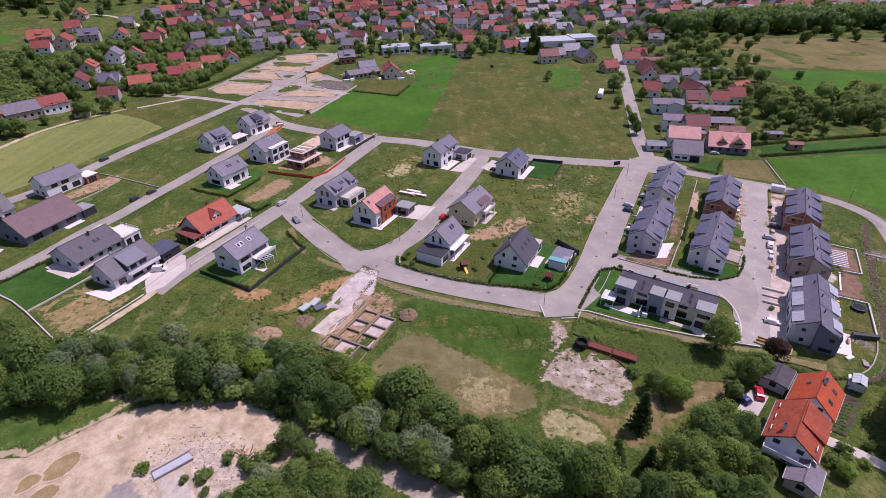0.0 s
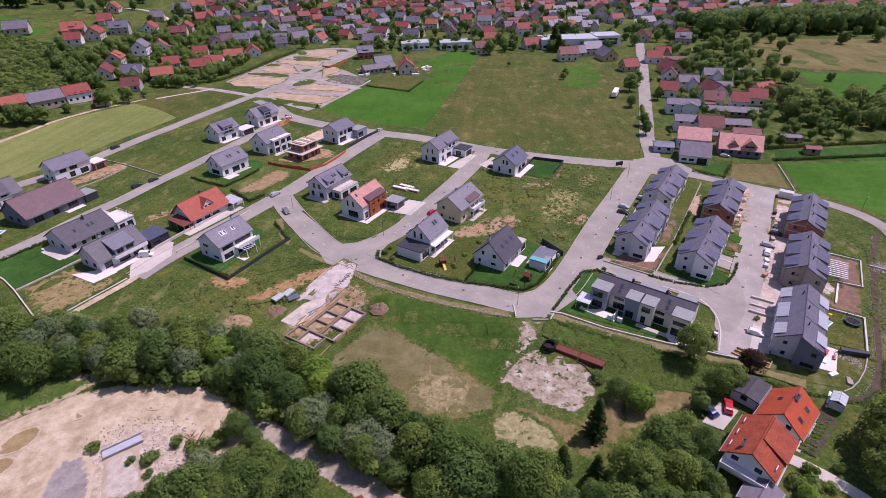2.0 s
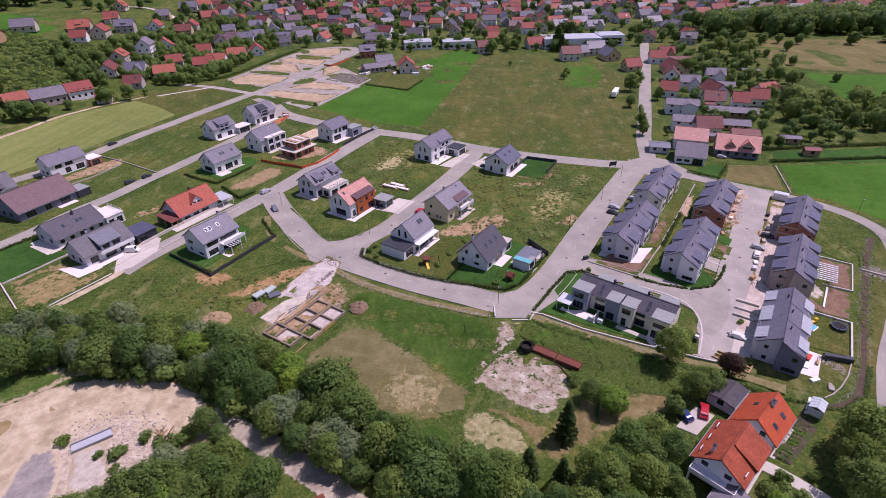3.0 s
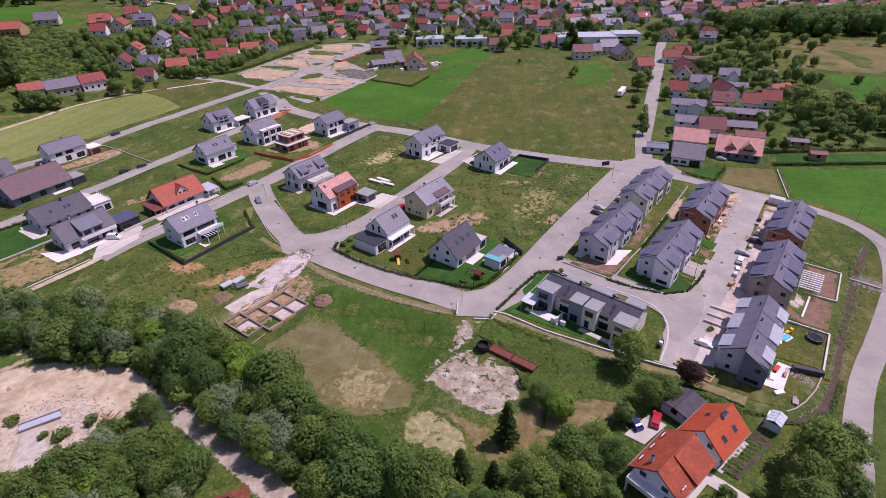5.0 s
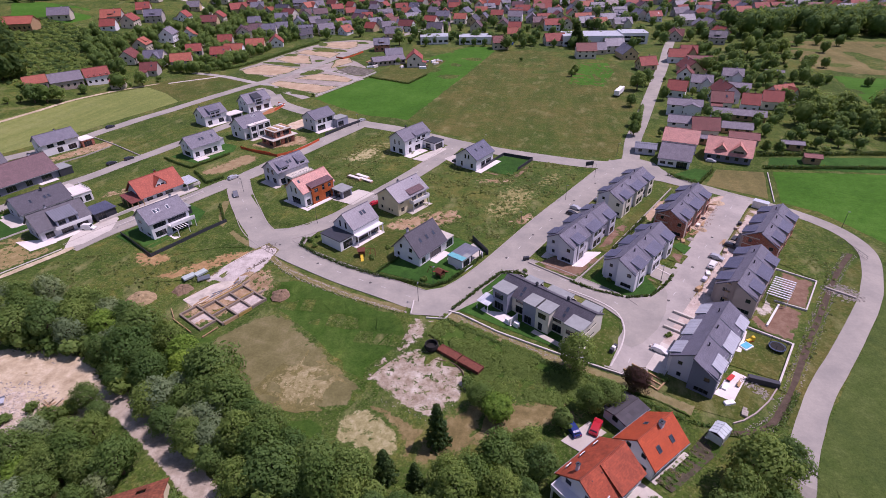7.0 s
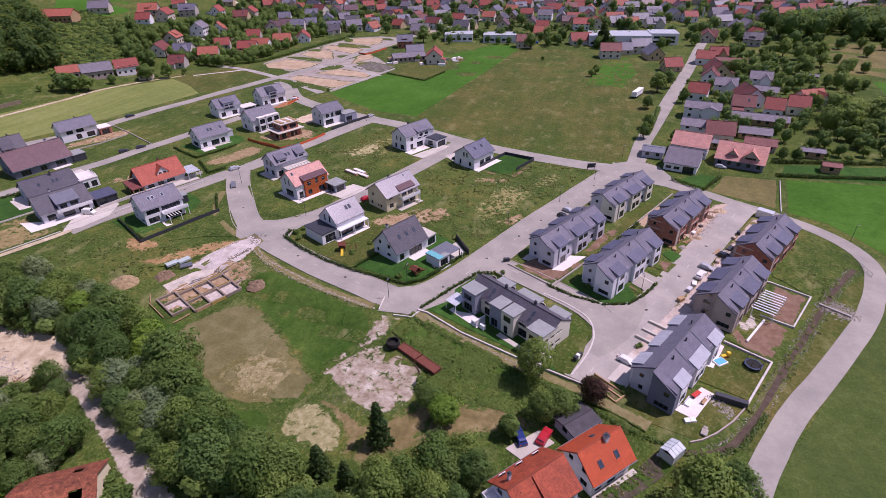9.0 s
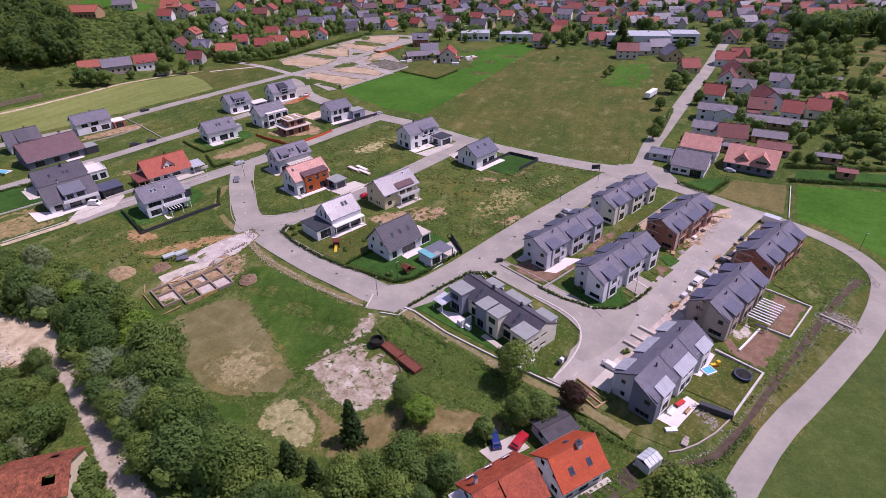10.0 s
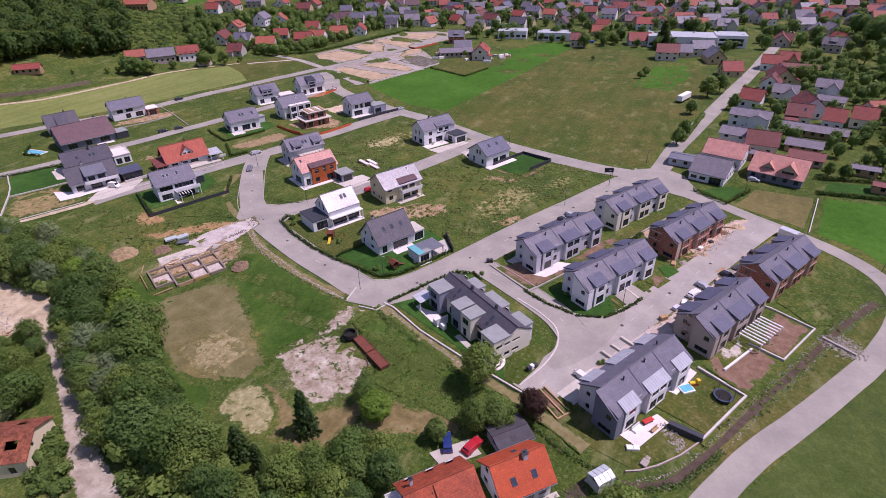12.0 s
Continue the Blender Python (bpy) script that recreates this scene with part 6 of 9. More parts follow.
for places, roofs, base in ((HILL, HILL_ROOFS, 20), (NORTH_WEST, NORTH_WEST_ROOFS, 28), (NORTH, NORTH_ROOFS, 10), (NORTH_EAST, NORTH_EAST_ROOFS, -10), (MORE, MORE_ROOFS, 18)):
    for (x, y), r in zip(places, roofs):
        roof = rv.choice(ROOFS[r])
        wall = BRICK if r == "b" else rv.choice(WALLS)
        village_house(x, y, base + (rv.choice((0, 0, 90, 0)) if base > -11 else 0) + rv.uniform(-9, 9), r, *rv.choice(SIZES), wall, roof, rv.random() < 0.25)

for x, y, L, k in EAST_ROWS:
    rot = -11 + rv.uniform(-7, 7)
    if k in "GD":
        gable_house("long low outbuilding with weathered roof" if L > 9 else "low garden shed with weathered roof", x, y, rot, L, 6.2 if L > 9 else 3.6, 2.4, 3.9 if L > 9 else 3.0, rv.choice((TAUPE, PALEC, TIMBER)), ROLDG if k == "G" else RMAROON, category="outbuilding", name="outbuilding", N=[], E=[], frame="far")
    else:
        village_house(x, y, rot + (90 if k == "d" and L < 8 else 0), k, L, 7.6, 4.8 if k in "wg" else 4.0, 6.4 if k == "w" else 7.4, rv.choice((WHITE, WHITE, PALEC)), {"r": RRED, "d": RMAROON, "g": ROLDG, "w": ROLDG}[k], False)

# further rows, up to the far edge of the valley
taken = [p for q in (HILL, NORTH_WEST, NORTH, EAST, NORTH_EAST, MORE) for p in q]


def free(x, y, gap):
    return all((x - a) ** 2 + (y - b) ** 2 > gap * gap for a, b in taken)



def far_rows(count):
    """The rooftops towards the far edge of the valley, joined."""
    mats = (OLDW[1], OLDW[2], RRED, RTERRA, RMAROON, RGREY, ROLDG, RBROWN, GLASS)
    bm = bmesh.new()
    rows = near = 0
    for _ in range(6000):
        x, y = rv.uniform(-440, 440), rv.uniform(430, 820)
        if y < (415 if x < -40 else 440) + 0.2 * abs(x + 40) or (x > 170 and y < 520) or (x < -230 and y < 520 - 0.3 * (x + 230)) or not free(x, y, 13.5):
            continue
        taken.append((x, y))
        if y < 510 and near < 60:
            near += 1
            k = rv.choice("rrgdrg")
            village_house(x, y, 20 * math.sin(x / 90) + rv.choice((0, 0, 90)) + rv.uniform(-10, 10), k, *rv.choice(SIZES), rv.choice(WALLS), rv.choice(ROOFS[k]), False)
            continue
        L, W, e, r = rv.choice(SIZES)
        m = at(x, y, 20 * math.sin(x / 90) + rv.choice((0, 0, 90)) + rv.uniform(-10, 10))
        n0 = len(bm.verts)
        bm.verts.ensure_lookup_table()
        wall, roof = rv.choice((0, 0, 1)), rv.choice((2, 2, 3, 4, 5, 5, 6, 7))
        fs = [(box(bm, -L / 2, -W / 2, -1, L / 2, W / 2, e), wall)]
        v = [bm.verts.new(p) for p in ((-L / 2, -W / 2, e), (-L / 2, W / 2, e), (-L / 2, 0, r), (L / 2, -W / 2, e), (L / 2, W / 2, e), (L / 2, 0, r))]
        fs.append(([bm.faces.new(v[:3]), bm.faces.new(v[3:])], wall))
        k = (r - e) / (W / 2)
        for s in (1, -1):
            fs.append((slab(bm, (-L / 2 - 0.4, 0, r + 0.2), (L / 2 + 0.4, 0, r + 0.2), (L / 2 + 0.4, s * (W / 2 + 0.6), r + 0.2 - k * (W / 2 + 0.6)), (-L / 2 - 0.4, s * (W / 2 + 0.6), r + 0.2 - k * (W / 2 + 0.6)), 0.22), roof))
        for i in (-0.3, 0.0, 0.3):
            for z in ((0.9, 3.4) if e > 4 else (0.9,)):
                fs.append((box(bm, i * L - 0.6, -W / 2 - 0.03, z, i * L + 0.6, -W / 2 + 0.05, z + 1.3), 8))
        for i in (-0.25, 0.25):
            fs.append((box(bm, -L / 2 - 0.03, i * W - 0.5, 0.9, -L / 2 + 0.05, i * W + 0.5, 2.2), 8))
        fs.append((box(bm, 1, 0.4, r - 0.6, 1.5, 0.9, r + 0.7), roof))
        for group, i in fs:
            for f in group:
                f.material_index = i
        bm.verts.ensure_lookup_table()
        bmesh.ops.transform(bm, matrix=m, verts=bm.verts[n0:])
        rows += 1
        if rows >= count:
            break
    tagged(make("far_rooftops", bm, mats), "far village rooftops in red, brown and grey", "rooftops", kind="stuff")


far_rows(480)


def hall(label, x, y, rot, L, W, z, wall, roof, name="hall"):
    h = thing(name, label, "hall", at(x, y, rot))
    block(h, -L / 2, -W / 2, L / 2, W / 2, z, wall, roof, {"S": [(i * 4.0 + 1.0, 1.2, i * 4.0 + 3.6, 2.8) for i in range(int(L / 4))], "W": [(i * 4.0 + 1.0, 1.2, i * 4.0 + 3.4, 2.8) for i in range(int(W / 4))]}, name="body")
    return h


h = hall("long white flat-roofed school building", 74, 412, 6, 40, 20, 6.5, WHITE, METALL)
block(h, 20, -4, 38, 12, 7.0, WHITE, METALL, {"S": [(2, 1.2, 8, 2.6), (10, 1.2, 16, 2.6), (2, 4, 16, 5.4)]})
hall("white flat-roofed workshop hall", -37, 408, 12, 20, 14, 5.0, WHITE, METALL)
hall("white flat-roofed workshop hall", -7, 409, 8, 23, 13, 5.0, WHITE, METALL)
hall("white flat-roofed storage shed", 330, 495, 5, 22, 12, 5.0, WHITE, METALL)
for lab, x, y, rot, L, W, e, r, wl, rf in (
                ("low open storage shed with grey roof", -52, 338, 30, 20, 9, 2.8, 4.6, TAUPE, ROLDG), ("long farm building with weathered grey roof", -209, 255, 50, 15, 9.5, 4.0, 7.6, TAUPE, ROLDG), ("farm outbuilding with rusty orange roof", -217.4, 244.4, 50, 10, 8.5, 3.4, 6.4, TAUPE, RTERRA),
        ("white farmhouse with red roof", -202.6, 269.6, 50, 12, 9, 4.4, 8.0, WHITE, RRED), ("small red-roofed garden shed", -187, 266, 30, 7, 6, 2.6, 4.8, OLDW[0], RRED),
        ("small red-roofed field barn", -235, 194, 40, 12, 5, 2.6, 4.6, TIMBER, RRED)):
    gable_house(lab, x, y, rot, L, W, e, r, wl, rf, category="barn", name="barn", N=[], E=[], frame="far")

# the white house and the red-roofed house by the village junction
h = gable_house("white house with broad grey sheet roof and garage door", 94.5, 196.9, -16, 10.2, 11.6, 3.0, 6.4, WHITE, ROLDG, category="house", S=[(0.6, 0.8, 2.4, 1.8), (3.2, 0.8, 5.0, 1.8), (6.0, 0.0, 9.4, 2.3)])
gable_house("large farm building with rusty orange roof", -287, 311, 20, 20, 12, 4.0, 7.6, TIMBER, RTERRA, category="barn", name="barn", N=[], E=[], frame="far")
h = gable_house("old house with long red roof", 98.2, 210.5, -15, 11.6, 10, 4.2, 7.4, WHITE, RPINK)
h = gable_house("wide house with red half-hipped roof and two gabled dormers", 113.3, 203.4, -16, 14.6, 10.4, 3.2, 7.2, BLUED, RPINK, over=0.8)
gable_dormer(h, -1, -2.6, 3.4, 4.4, 3.2, 4.2, 5.9, TAUPE, RPINK, [(0.6, 3.4, 2.8, 4.3)])
gable_dormer(h, -1, 3.0, 4.8, 5.0, 2.8, 4.3, 6.6, TAUPE, RPINK, [(0.8, 3.0, 4.0, 4.4)])
gable_house("garage with grey sheet roof", 85.4, 205.2, -10, 7, 6, 2.4, 3.0, GREYW, METALG, category="garage", name="garage")


# ---- trees, hedges and undergrowth ----
def leaf_cloud(bm, rng, centre, radius, count, size, squash=0.8, shell=0.55, up=0.15):
    """Leaf clumps as small bent cards in an uneven ball."""
    cx, cy, cz = centre
    bulge = bm.verts.layers.float_vector.get("bulge") or bm.verts.layers.float_vector.new("bulge")
    for _ in range(count):
        while True:
            d = Vector((rng.uniform(-1, 1), rng.uniform(-1, 1), rng.uniform(-1, 1)))
            if 0.05 < d.length < 1:
                break
        d.normalize()
        r = radius * (shell + (1 - shell) * rng.random() ** 0.5) * (1 + 0.3 * noise.noise((cx + d.x * 2.2, cy + d.y * 2.2, cz + d.z * 2.2)))
        p = Vector((cx + d.x * r, cy + d.y * r, cz + d.z * r * squash))
        n = (d + Vector((rng.uniform(-0.8, 0.8), rng.uniform(-0.8, 0.8), rng.uniform(-0.3, 0.9)))).normalized()
        u = n.orthogonal().normalized()
        u = (Matrix.Rotation(rng.uniform(0, 6.3), 3, n) @ u) * size * rng.uniform(0.6, 1.3)
        v = n.cross(u) * rng.uniform(0.5, 0.9)
        k = n * size * 0.25
        vs = (bm.verts.new(p - u - v - k), bm.verts.new(p + u - v * 0.6), bm.verts.new(p + u * 0.8 + v - k), bm.verts.new(p - u * 0.7 + v))
        w = (d * 0.75 + n * 0.35 + Vector((0, 0, up))).normalized()
        for q in vs:
            q[bulge] = w
        bm.faces.new((vs[0], vs[1], vs[2]))
        bm.faces.new((vs[0], vs[2], vs[3]))


def leaf_core(bm, centre, radius, squash=1.0):
    """The shaded inner mass of a far crown, under its leaves."""
    bulge = bm.verts.layers.float_vector.get("bulge") or bm.verts.layers.float_vector.new("bulge")
    c = Vector(centre)
    rows = []
    for j, (z, r) in enumerate(((-0.9, 0.4), (-0.4, 0.9), (0.25, 0.97), (0.75, 0.66), (0.98, 0.2))):
        rows.append([])
        for i in range(8):
            a = 6.283 * (i + 0.5 * (j % 2)) / 8
            d = Vector((r * math.cos(a), r * math.sin(a), z))
            k = radius * (1 + 0.35 * noise.noise(c * 0.7 + d * 1.7))
            v = bm.verts.new(c + Vector((d.x * k, d.y * k, d.z * k * squash)))
            v[bulge] = d.normalized()
            rows[-1].append(v)
    for a, b in zip(rows, rows[1:]):
        for i in range(8):
            bm.faces.new((a[i], a[(i + 1) % 8], b[(i + 1) % 8], b[i]))
    bm.faces.new(rows[-1])


TREES = {}


def tree_kind(kind, i, parent, far=False):
    """Trunk with limbs, and a crown of many clumps on them."""
    rng = random.Random(hash_of(kind) + i * 17)
    leaf = {"broad": LEAF, "dark": LEAFD, "bright": LEAFB, "willow": WILLOW, "purple": PURPLE, "fruit": LEAF, "shrub": LEAF}.get(kind, LEAF)
    H = {"broad": 8.5, "dark": 8.0, "bright": 7.0, "willow": 7.0, "purple": 6.5, "fruit": 5.0, "shrub": 2.6}.get(kind, 8.0)
    bt, bc = bmesh.new(), bmesh.new()
    if kind == "conifer":
        H = 9.0
        rod(bt, (0, 0, -0.3), (0, 0, H * 0.95), 0.2, 0.03, 7)
        for k in range(15):
            z = 0.8 + k * (H - 1.0) / 15
            R = 2.5 * (1 - (z / H)) ** 0.85 + 0.15
            nb = 9 if k < 10 else 6
            for j in range(nb):
                a = 6.283 * (j + 0.5 * (k % 2)) / nb + rng.uniform(-0.2, 0.2)
                R2 = R * rng.uniform(0.8, 1.15)
                rod(bt, (0, 0, z), (R2 * math.cos(a) * 0.9, R2 * math.sin(a) * 0.9, z - 0.25 * R2), 0.035, 0.01, 3)
                for q in range(5):
                    f = (q + 0.8) / 5
                    leaf_cloud(bc, rng, (R2 * f * math.cos(a), R2 * f * math.sin(a), z - 0.25 * R2 * f), 0.32, 5, 0.24, 0.6, 0.2)
        leaf = NEEDLE
    elif kind == "shrub":
        for j in range(6):
            a = rng.uniform(0, 6.3)
            p = (0.9 * math.cos(a), 0.9 * math.sin(a), rng.uniform(0.8, 1.7))
            rod(bt, (0, 0, -0.2), p, 0.05, 0.02, 4)
            leaf_cloud(bc, rng, p, rng.uniform(0.8, 1.2), 110, 0.18, 0.85, 0.4)
    else:
        top = H * 0.45
        rod(bt, (0, 0, -0.4), (rng.uniform(-0.2, 0.2), rng.uniform(-0.2, 0.2), top), 0.26, 0.17, 8)
        spread = H * (0.36 if kind != "willow" else 0.42)
        blobs = (13 if far else 18) if kind != "fruit" else 10
        for j in range(blobs):
            a = 2.4 * j + rng.uniform(-0.4, 0.4)
            lift = (j + 0.5) / blobs
            rr = spread * math.sin(math.pi * min(0.95, 0.25 + 0.72 * lift)) * rng.uniform(0.5, 0.95)
            p = (rr * math.cos(a), rr * math.sin(a), H * (0.28 + 0.6 * lift) + rng.uniform(-0.4, 0.4))
            rod(bt, (0, 0, top * rng.uniform(0.55, 0.98)), p, 0.09, 0.03, 5)
            leaf_cloud(bc, rng, p, H * (rng.uniform(0.13, 0.22) if far else rng.uniform(0.09, 0.2)), (60 if far else 170) if kind != "fruit" else (50 if far else 200), (0.24 if far else 0.085) * H / 8 + 0.045, 0.85, 0.3)
        leaf_cloud(bc, rng, (0, 0, H * 0.56), spread * 0.95, 150 if far else 1500, 0.3 if far else 0.15, 1.0, 0.68)
    if far and kind not in ("conifer", "shrub"):
        leaf_core(bc, (0, 0, H * 0.56), H * 0.27, 1.0)
    part("trunk", bt, BARK, parent)
    part("crown", bc, leaf, parent)


def hash_of(s):
    return sum((i + 1) * ord(c) for i, c in enumerate(s))


LABELS = {"broad": "mid-green broadleaf tree with dense uneven crown", "dark": "dark green broadleaf tree with dense crown", "bright": "bright green young broadleaf tree", "willow": "silvery grey-green willow tree",
          "purple": "dark purple-leaved plum tree", "fruit": "small round fruit tree", "shrub": "low spreading green shrub", "conifer": "tall dark green spruce tree"}


def plant(kind, x, y, s=1.0, rng=random, group=""):
    i = rng.randrange(3 if kind in ("broad", "dark", "shrub") else 2)
    m = at(x, y, rng.uniform(0, 360), -0.05) @ Matrix.Diagonal((s * rng.uniform(0.9, 1.15), s * rng.uniform(0.9, 1.15), s * rng.uniform(0.88, 1.15), 1))
    far = y > 180
    key = (kind, i, far)
    if key in TREES:
        return copy_thing(TREES[key], m)
    t = thing("shrub" if kind == "shrub" else "tree", LABELS[kind], "shrub" if kind == "shrub" else "tree", m, group or LABELS[kind])
    tree_kind(kind, i, t, far)
    TREES[key] = t
    return t


def inside(x, y, poly):
    c = False
    for i in range(len(poly)):
        (a, b), (d, e) = poly[i], poly[i - 1]
        if (b > y) != (e > y) and x < (d - a) * (y - b) / (e - b) + a:
            c = not c
    return c


def grove(poly, kinds, gap, s0, s1, seed, tries=3000):
    rng = random.Random(seed)
    xs, ys = [p[0] for p in poly], [p[1] for p in poly]
    done = []
    for _ in range(tries):
        x, y = rng.uniform(min(xs), max(xs)), rng.uniform(min(ys), max(ys))
        if inside(x, y, poly) and all((x - a) ** 2 + (y - b) ** 2 > gap * gap for a, b in done):
            done.append((x, y))
            plant(rng.choice(kinds), x, y, rng.uniform(s0, s1), rng)


# the belt of trees between the meadow and the gravel yard
grove([(-112, 92), (-92, 86), (-76, 86), (-58, 89), (-40, 86), (-24, 79.4), (-10, 71.6), (4, 64.4), (14, 60), (27, 53), (36, 50), (34, 48.6), (22, 50.4), (10, 53.6), (-2, 58), (-14, 63.4), (-26, 69), (-38, 74), (-50, 77), (-66, 76), (-84, 72), (-112, 74)], ("broad", "broad", "dark", "dark", "broad", "bright", "willow", "willow"), 3.4, 0.8, 1.22, 7)
grove([(-112, 92), (-76, 88), (-40, 86), (-10, 71), (16, 59), (36, 52), (34, 44), (10, 51), (-14, 62), (-38, 74), (-66, 76), (-112, 74)], ("shrub",), 3.0, 0.8, 1.6, 8)
grove([(-56, 36), (-45, 43), (-38, 48), (-31, 53.4), (-25, 56.4), (-20, 55.4), (-13.4, 51.6), (-15, 42), (-26, 34), (-50, 28)], ("broad", "broad", "willow", "broad", "bright", "shrub"), 2.5, 0.62, 0.92, 9)
grove([(-3.5, 50), (3, 46.4), (8, 43), (5, 41), (0, 44.6), (-4, 48)], ("shrub", "shrub", "shrub"), 1.8, 0.6, 0.9, 19)
# orchard and garden trees round the orange-roofed houses
grove([(32, 53), (39, 60), (46, 64), (51, 65.5), (53, 63), (52, 57), (49, 52), (44, 46), (34, 46)], ("broad", "fruit", "broad", "dark", "bright"), 2.9, 0.7, 0.95, 10)
for k, x, y, s in (("conifer", 35.2, 66.2, 1.0), ("conifer", 28.3, 58.4, 0.8), ("conifer", 33.6, 57, 0.75), ("bright", 44.5, 73, 1.0), ("broad", 41.0, 75.5, 0.55), ("broad", 57.8, 86.2, 0.85), ("fruit", 55.5, 73.2, 1.0), ("dark", 60.4, 77.5, 0.75), ("broad", 63.4, 79.4, 0.7), ("purple", 68.6, 83.0, 0.98), ("broad", 84, 66.5, 1.1), ("dark", 88.5, 68.5, 1.05), ("broad", 80.5, 62, 1.0), ("dark", 86, 61, 1.0), ("broad", 79, 58, 0.9),
                   ("shrub", 38, 80, 0.9), ("shrub", 69.4, 60.4, 0.7), ("shrub", 67.4, 58.2, 0.8), ("shrub", 71, 57.6, 0.7), ("bright", 66.4, 55.6, 0.5), ("shrub", 74.6, 61.4, 0.7), ("willow", -6, 63, 0.95), ("broad", -17, 63.6, 0.85), ("dark", -11.5, 60.4, 0.9), ("broad", -5.2, 57.4, 0.8), ("dark", 0.6, 55.0, 0.85), ("broad", 7.0, 51.6, 0.9), ("dark", -27.4, 67.8, 0.8), ("broad", -29.4, 62.6, 0.75), ("dark", -26.2, 61.2, 0.6), ("shrub", -40, 60.4, 0.8), ("shrub", -43, 57.6, 0.7), ("shrub", -34.6, 58.6, 0.9), ("shrub", -32.4, 60.6, 0.9), ("shrub", -46.4, 56.2, 0.6), ("bright", 15, 55, 0.9), ("broad", 24, 55, 1.0)):
    plant(k, x, y, s, random.Random(int(x * 7 + y)))
# trees along the far road, in gardens and between the villages
for k, x, y, s in (("broad", 92, 291, 1.2), ("dark", 86, 262, 0.8), ("broad", 85, 234, 0.7), ("broad", 83, 222, 0.8), ("dark", 97, 300, 1.1), ("broad", 62, 322, 0.9), ("fruit", 60, 316, 0.9), ("fruit", 30, 350, 0.6), ("broad", -200, 231, 1.2), ("dark", -204, 228, 1.1), ("broad", -196.6, 235, 1.0), ("broad", -207, 234, 0.9), ("fruit", -212.4, 221, 1.1), ("fruit", -209, 225, 0.9), ("fruit", -222, 208, 0.8), ("dark", -195, 250, 0.9), ("conifer", 66, 392, 1.5), ("conifer", 64, 402, 1.5), ("fruit", -70, 262, 0.7), ("broad", 18, 385, 1.0), ("dark", 28, 400, 1.0), ("broad", -60, 395, 0.9)):
    plant(k, x, y, s, random.Random(int(x * 5 + y)))
grove([(150, 226), (156, 258), (186, 272), (214, 270), (240, 250), (220, 222), (180, 216)], ("broad", "dark", "fruit", "broad"), 10, 0.8, 1.3, 11, 300)
grove([(150, 262), (158, 330), (170, 400), (190, 400), (190, 330), (180, 280)], ("broad", "dark", "fruit"), 11, 0.7, 1.1, 12, 260)
grove([(128, 212), (134, 222), (160, 220), (150, 208)], ("fruit", "shrub"), 5.0, 0.8, 1.0, 13, 300)
grove([(-190, 262), (-176, 284), (-168, 282), (-176, 264)], ("broad", "fruit"), 5.5, 0.7, 1.0, 15, 200)
rng_g = random.Random(31)
for x, y in [p for q in (HILL, NORTH_WEST, NORTH, EAST) for p in q]:
    for _ in range(1 if y < 340 else 0):
        a = rng_g.uniform(0, 6.3)
        px, py = x + 11 * math.cos(a), y + 11 * math.sin(a)
        if free(px, py, 8):
            plant(rng_g.choice(("broad", "dark", "fruit", "broad")), px, py, rng_g.uniform(0.5, 1.0), rng_g)


def woods(name, label, test, count, seed, box_, s0=3.0, s1=4.6, mat=None, cards=70, size=0.8):
    """A far wood: crowns of leaf clumps, joined."""
    rng = random.Random(seed)
    bm = bmesh.new()
    n = 0
    made = []
    for _ in range(count * 12):
        x, y = rng.uniform(box_[0], box_[2]), rng.uniform(box_[1], box_[3])
        if not test(x, y) or any((x - a) ** 2 + (y - b) ** 2 < 16 for a, b in made[-60:]):
            continue
        made.append((x, y))
        R = rng.uniform(s0, s1)
        z = land(x, y)
        rod(bm, (x, y, z - 0.5), (x, y, z + R * 1.2), 0.25, 0.15, 5)
        leaf_core(bm, (x, y, z + R * 1.3), R * 0.74, 1.1)
        leaf_cloud(bm, rng, (x, y, z + R * 1.3), R, cards, size, 1.15, 0.7)
        leaf_cloud(bm, rng, (x + R * 0.4, y - R * 0.3, z + R * 1.9), R * 0.55, cards // 3, size * 0.9, 1.0, 0.6)
        n += 1
        if n >= count:
            break
    return tagged(make(name, bm, mat or LEAFD), label, "woodland", kind="stuff")


WOOD_Y, WOOD_X = (150, 191, 218, 230, 245, 258, 273, 294, 310), (-247, -247, -245, -233, -229, -236, -250, -294, -322)
woods("woodland", "tall dark broadleaf wood on the hillside", lambda x, y: y < 312 and x < float(np.interp(y, WOOD_Y, WOOD_X)) + 3 * noise.noise((x / 9, y / 9, 1)) and free(x, y, 10), 520, 21, (-390, 150, -228, 312), 4.6, 7.4, FOREST, cards=170, size=0.8)
woods("thicket", "trees along the foot of the overgrown slope", lambda x, y: abs(y - 300 - 0.9 * (-x - 222)) < 9 and free(x, y, 8), 40, 30, (-250, 285, -196, 330), 2.0, 3.6, LEAFD, 80, 0.5)
woods("woodland", "dark broadleaf wood climbing the far hillside", lambda x, y: -x + 0.2 * y > 412 and y > 320 and free(x, y, 12), 420, 26, (-640, 320, -280, 760), 4, 6, FOREST, size=1.2, cards=50)
woods("tree_belt", "belt of tall broadleaf trees beyond the village", lambda x, y: y > 440 + 0.1 * (x - 180) and y < 490 + 0.1 * (x - 180), 170, 23, (180, 440, 430, 520), 5, 7.5, LEAFD, 150, 0.8)
woods("town_trees", "garden trees among the far rooftops", lambda x, y: free(x, y, 7) and y > 410, 900, 24, (-420, 410, 420, 790), 2.0, 4.2, LEAFD, 90, 0.62)
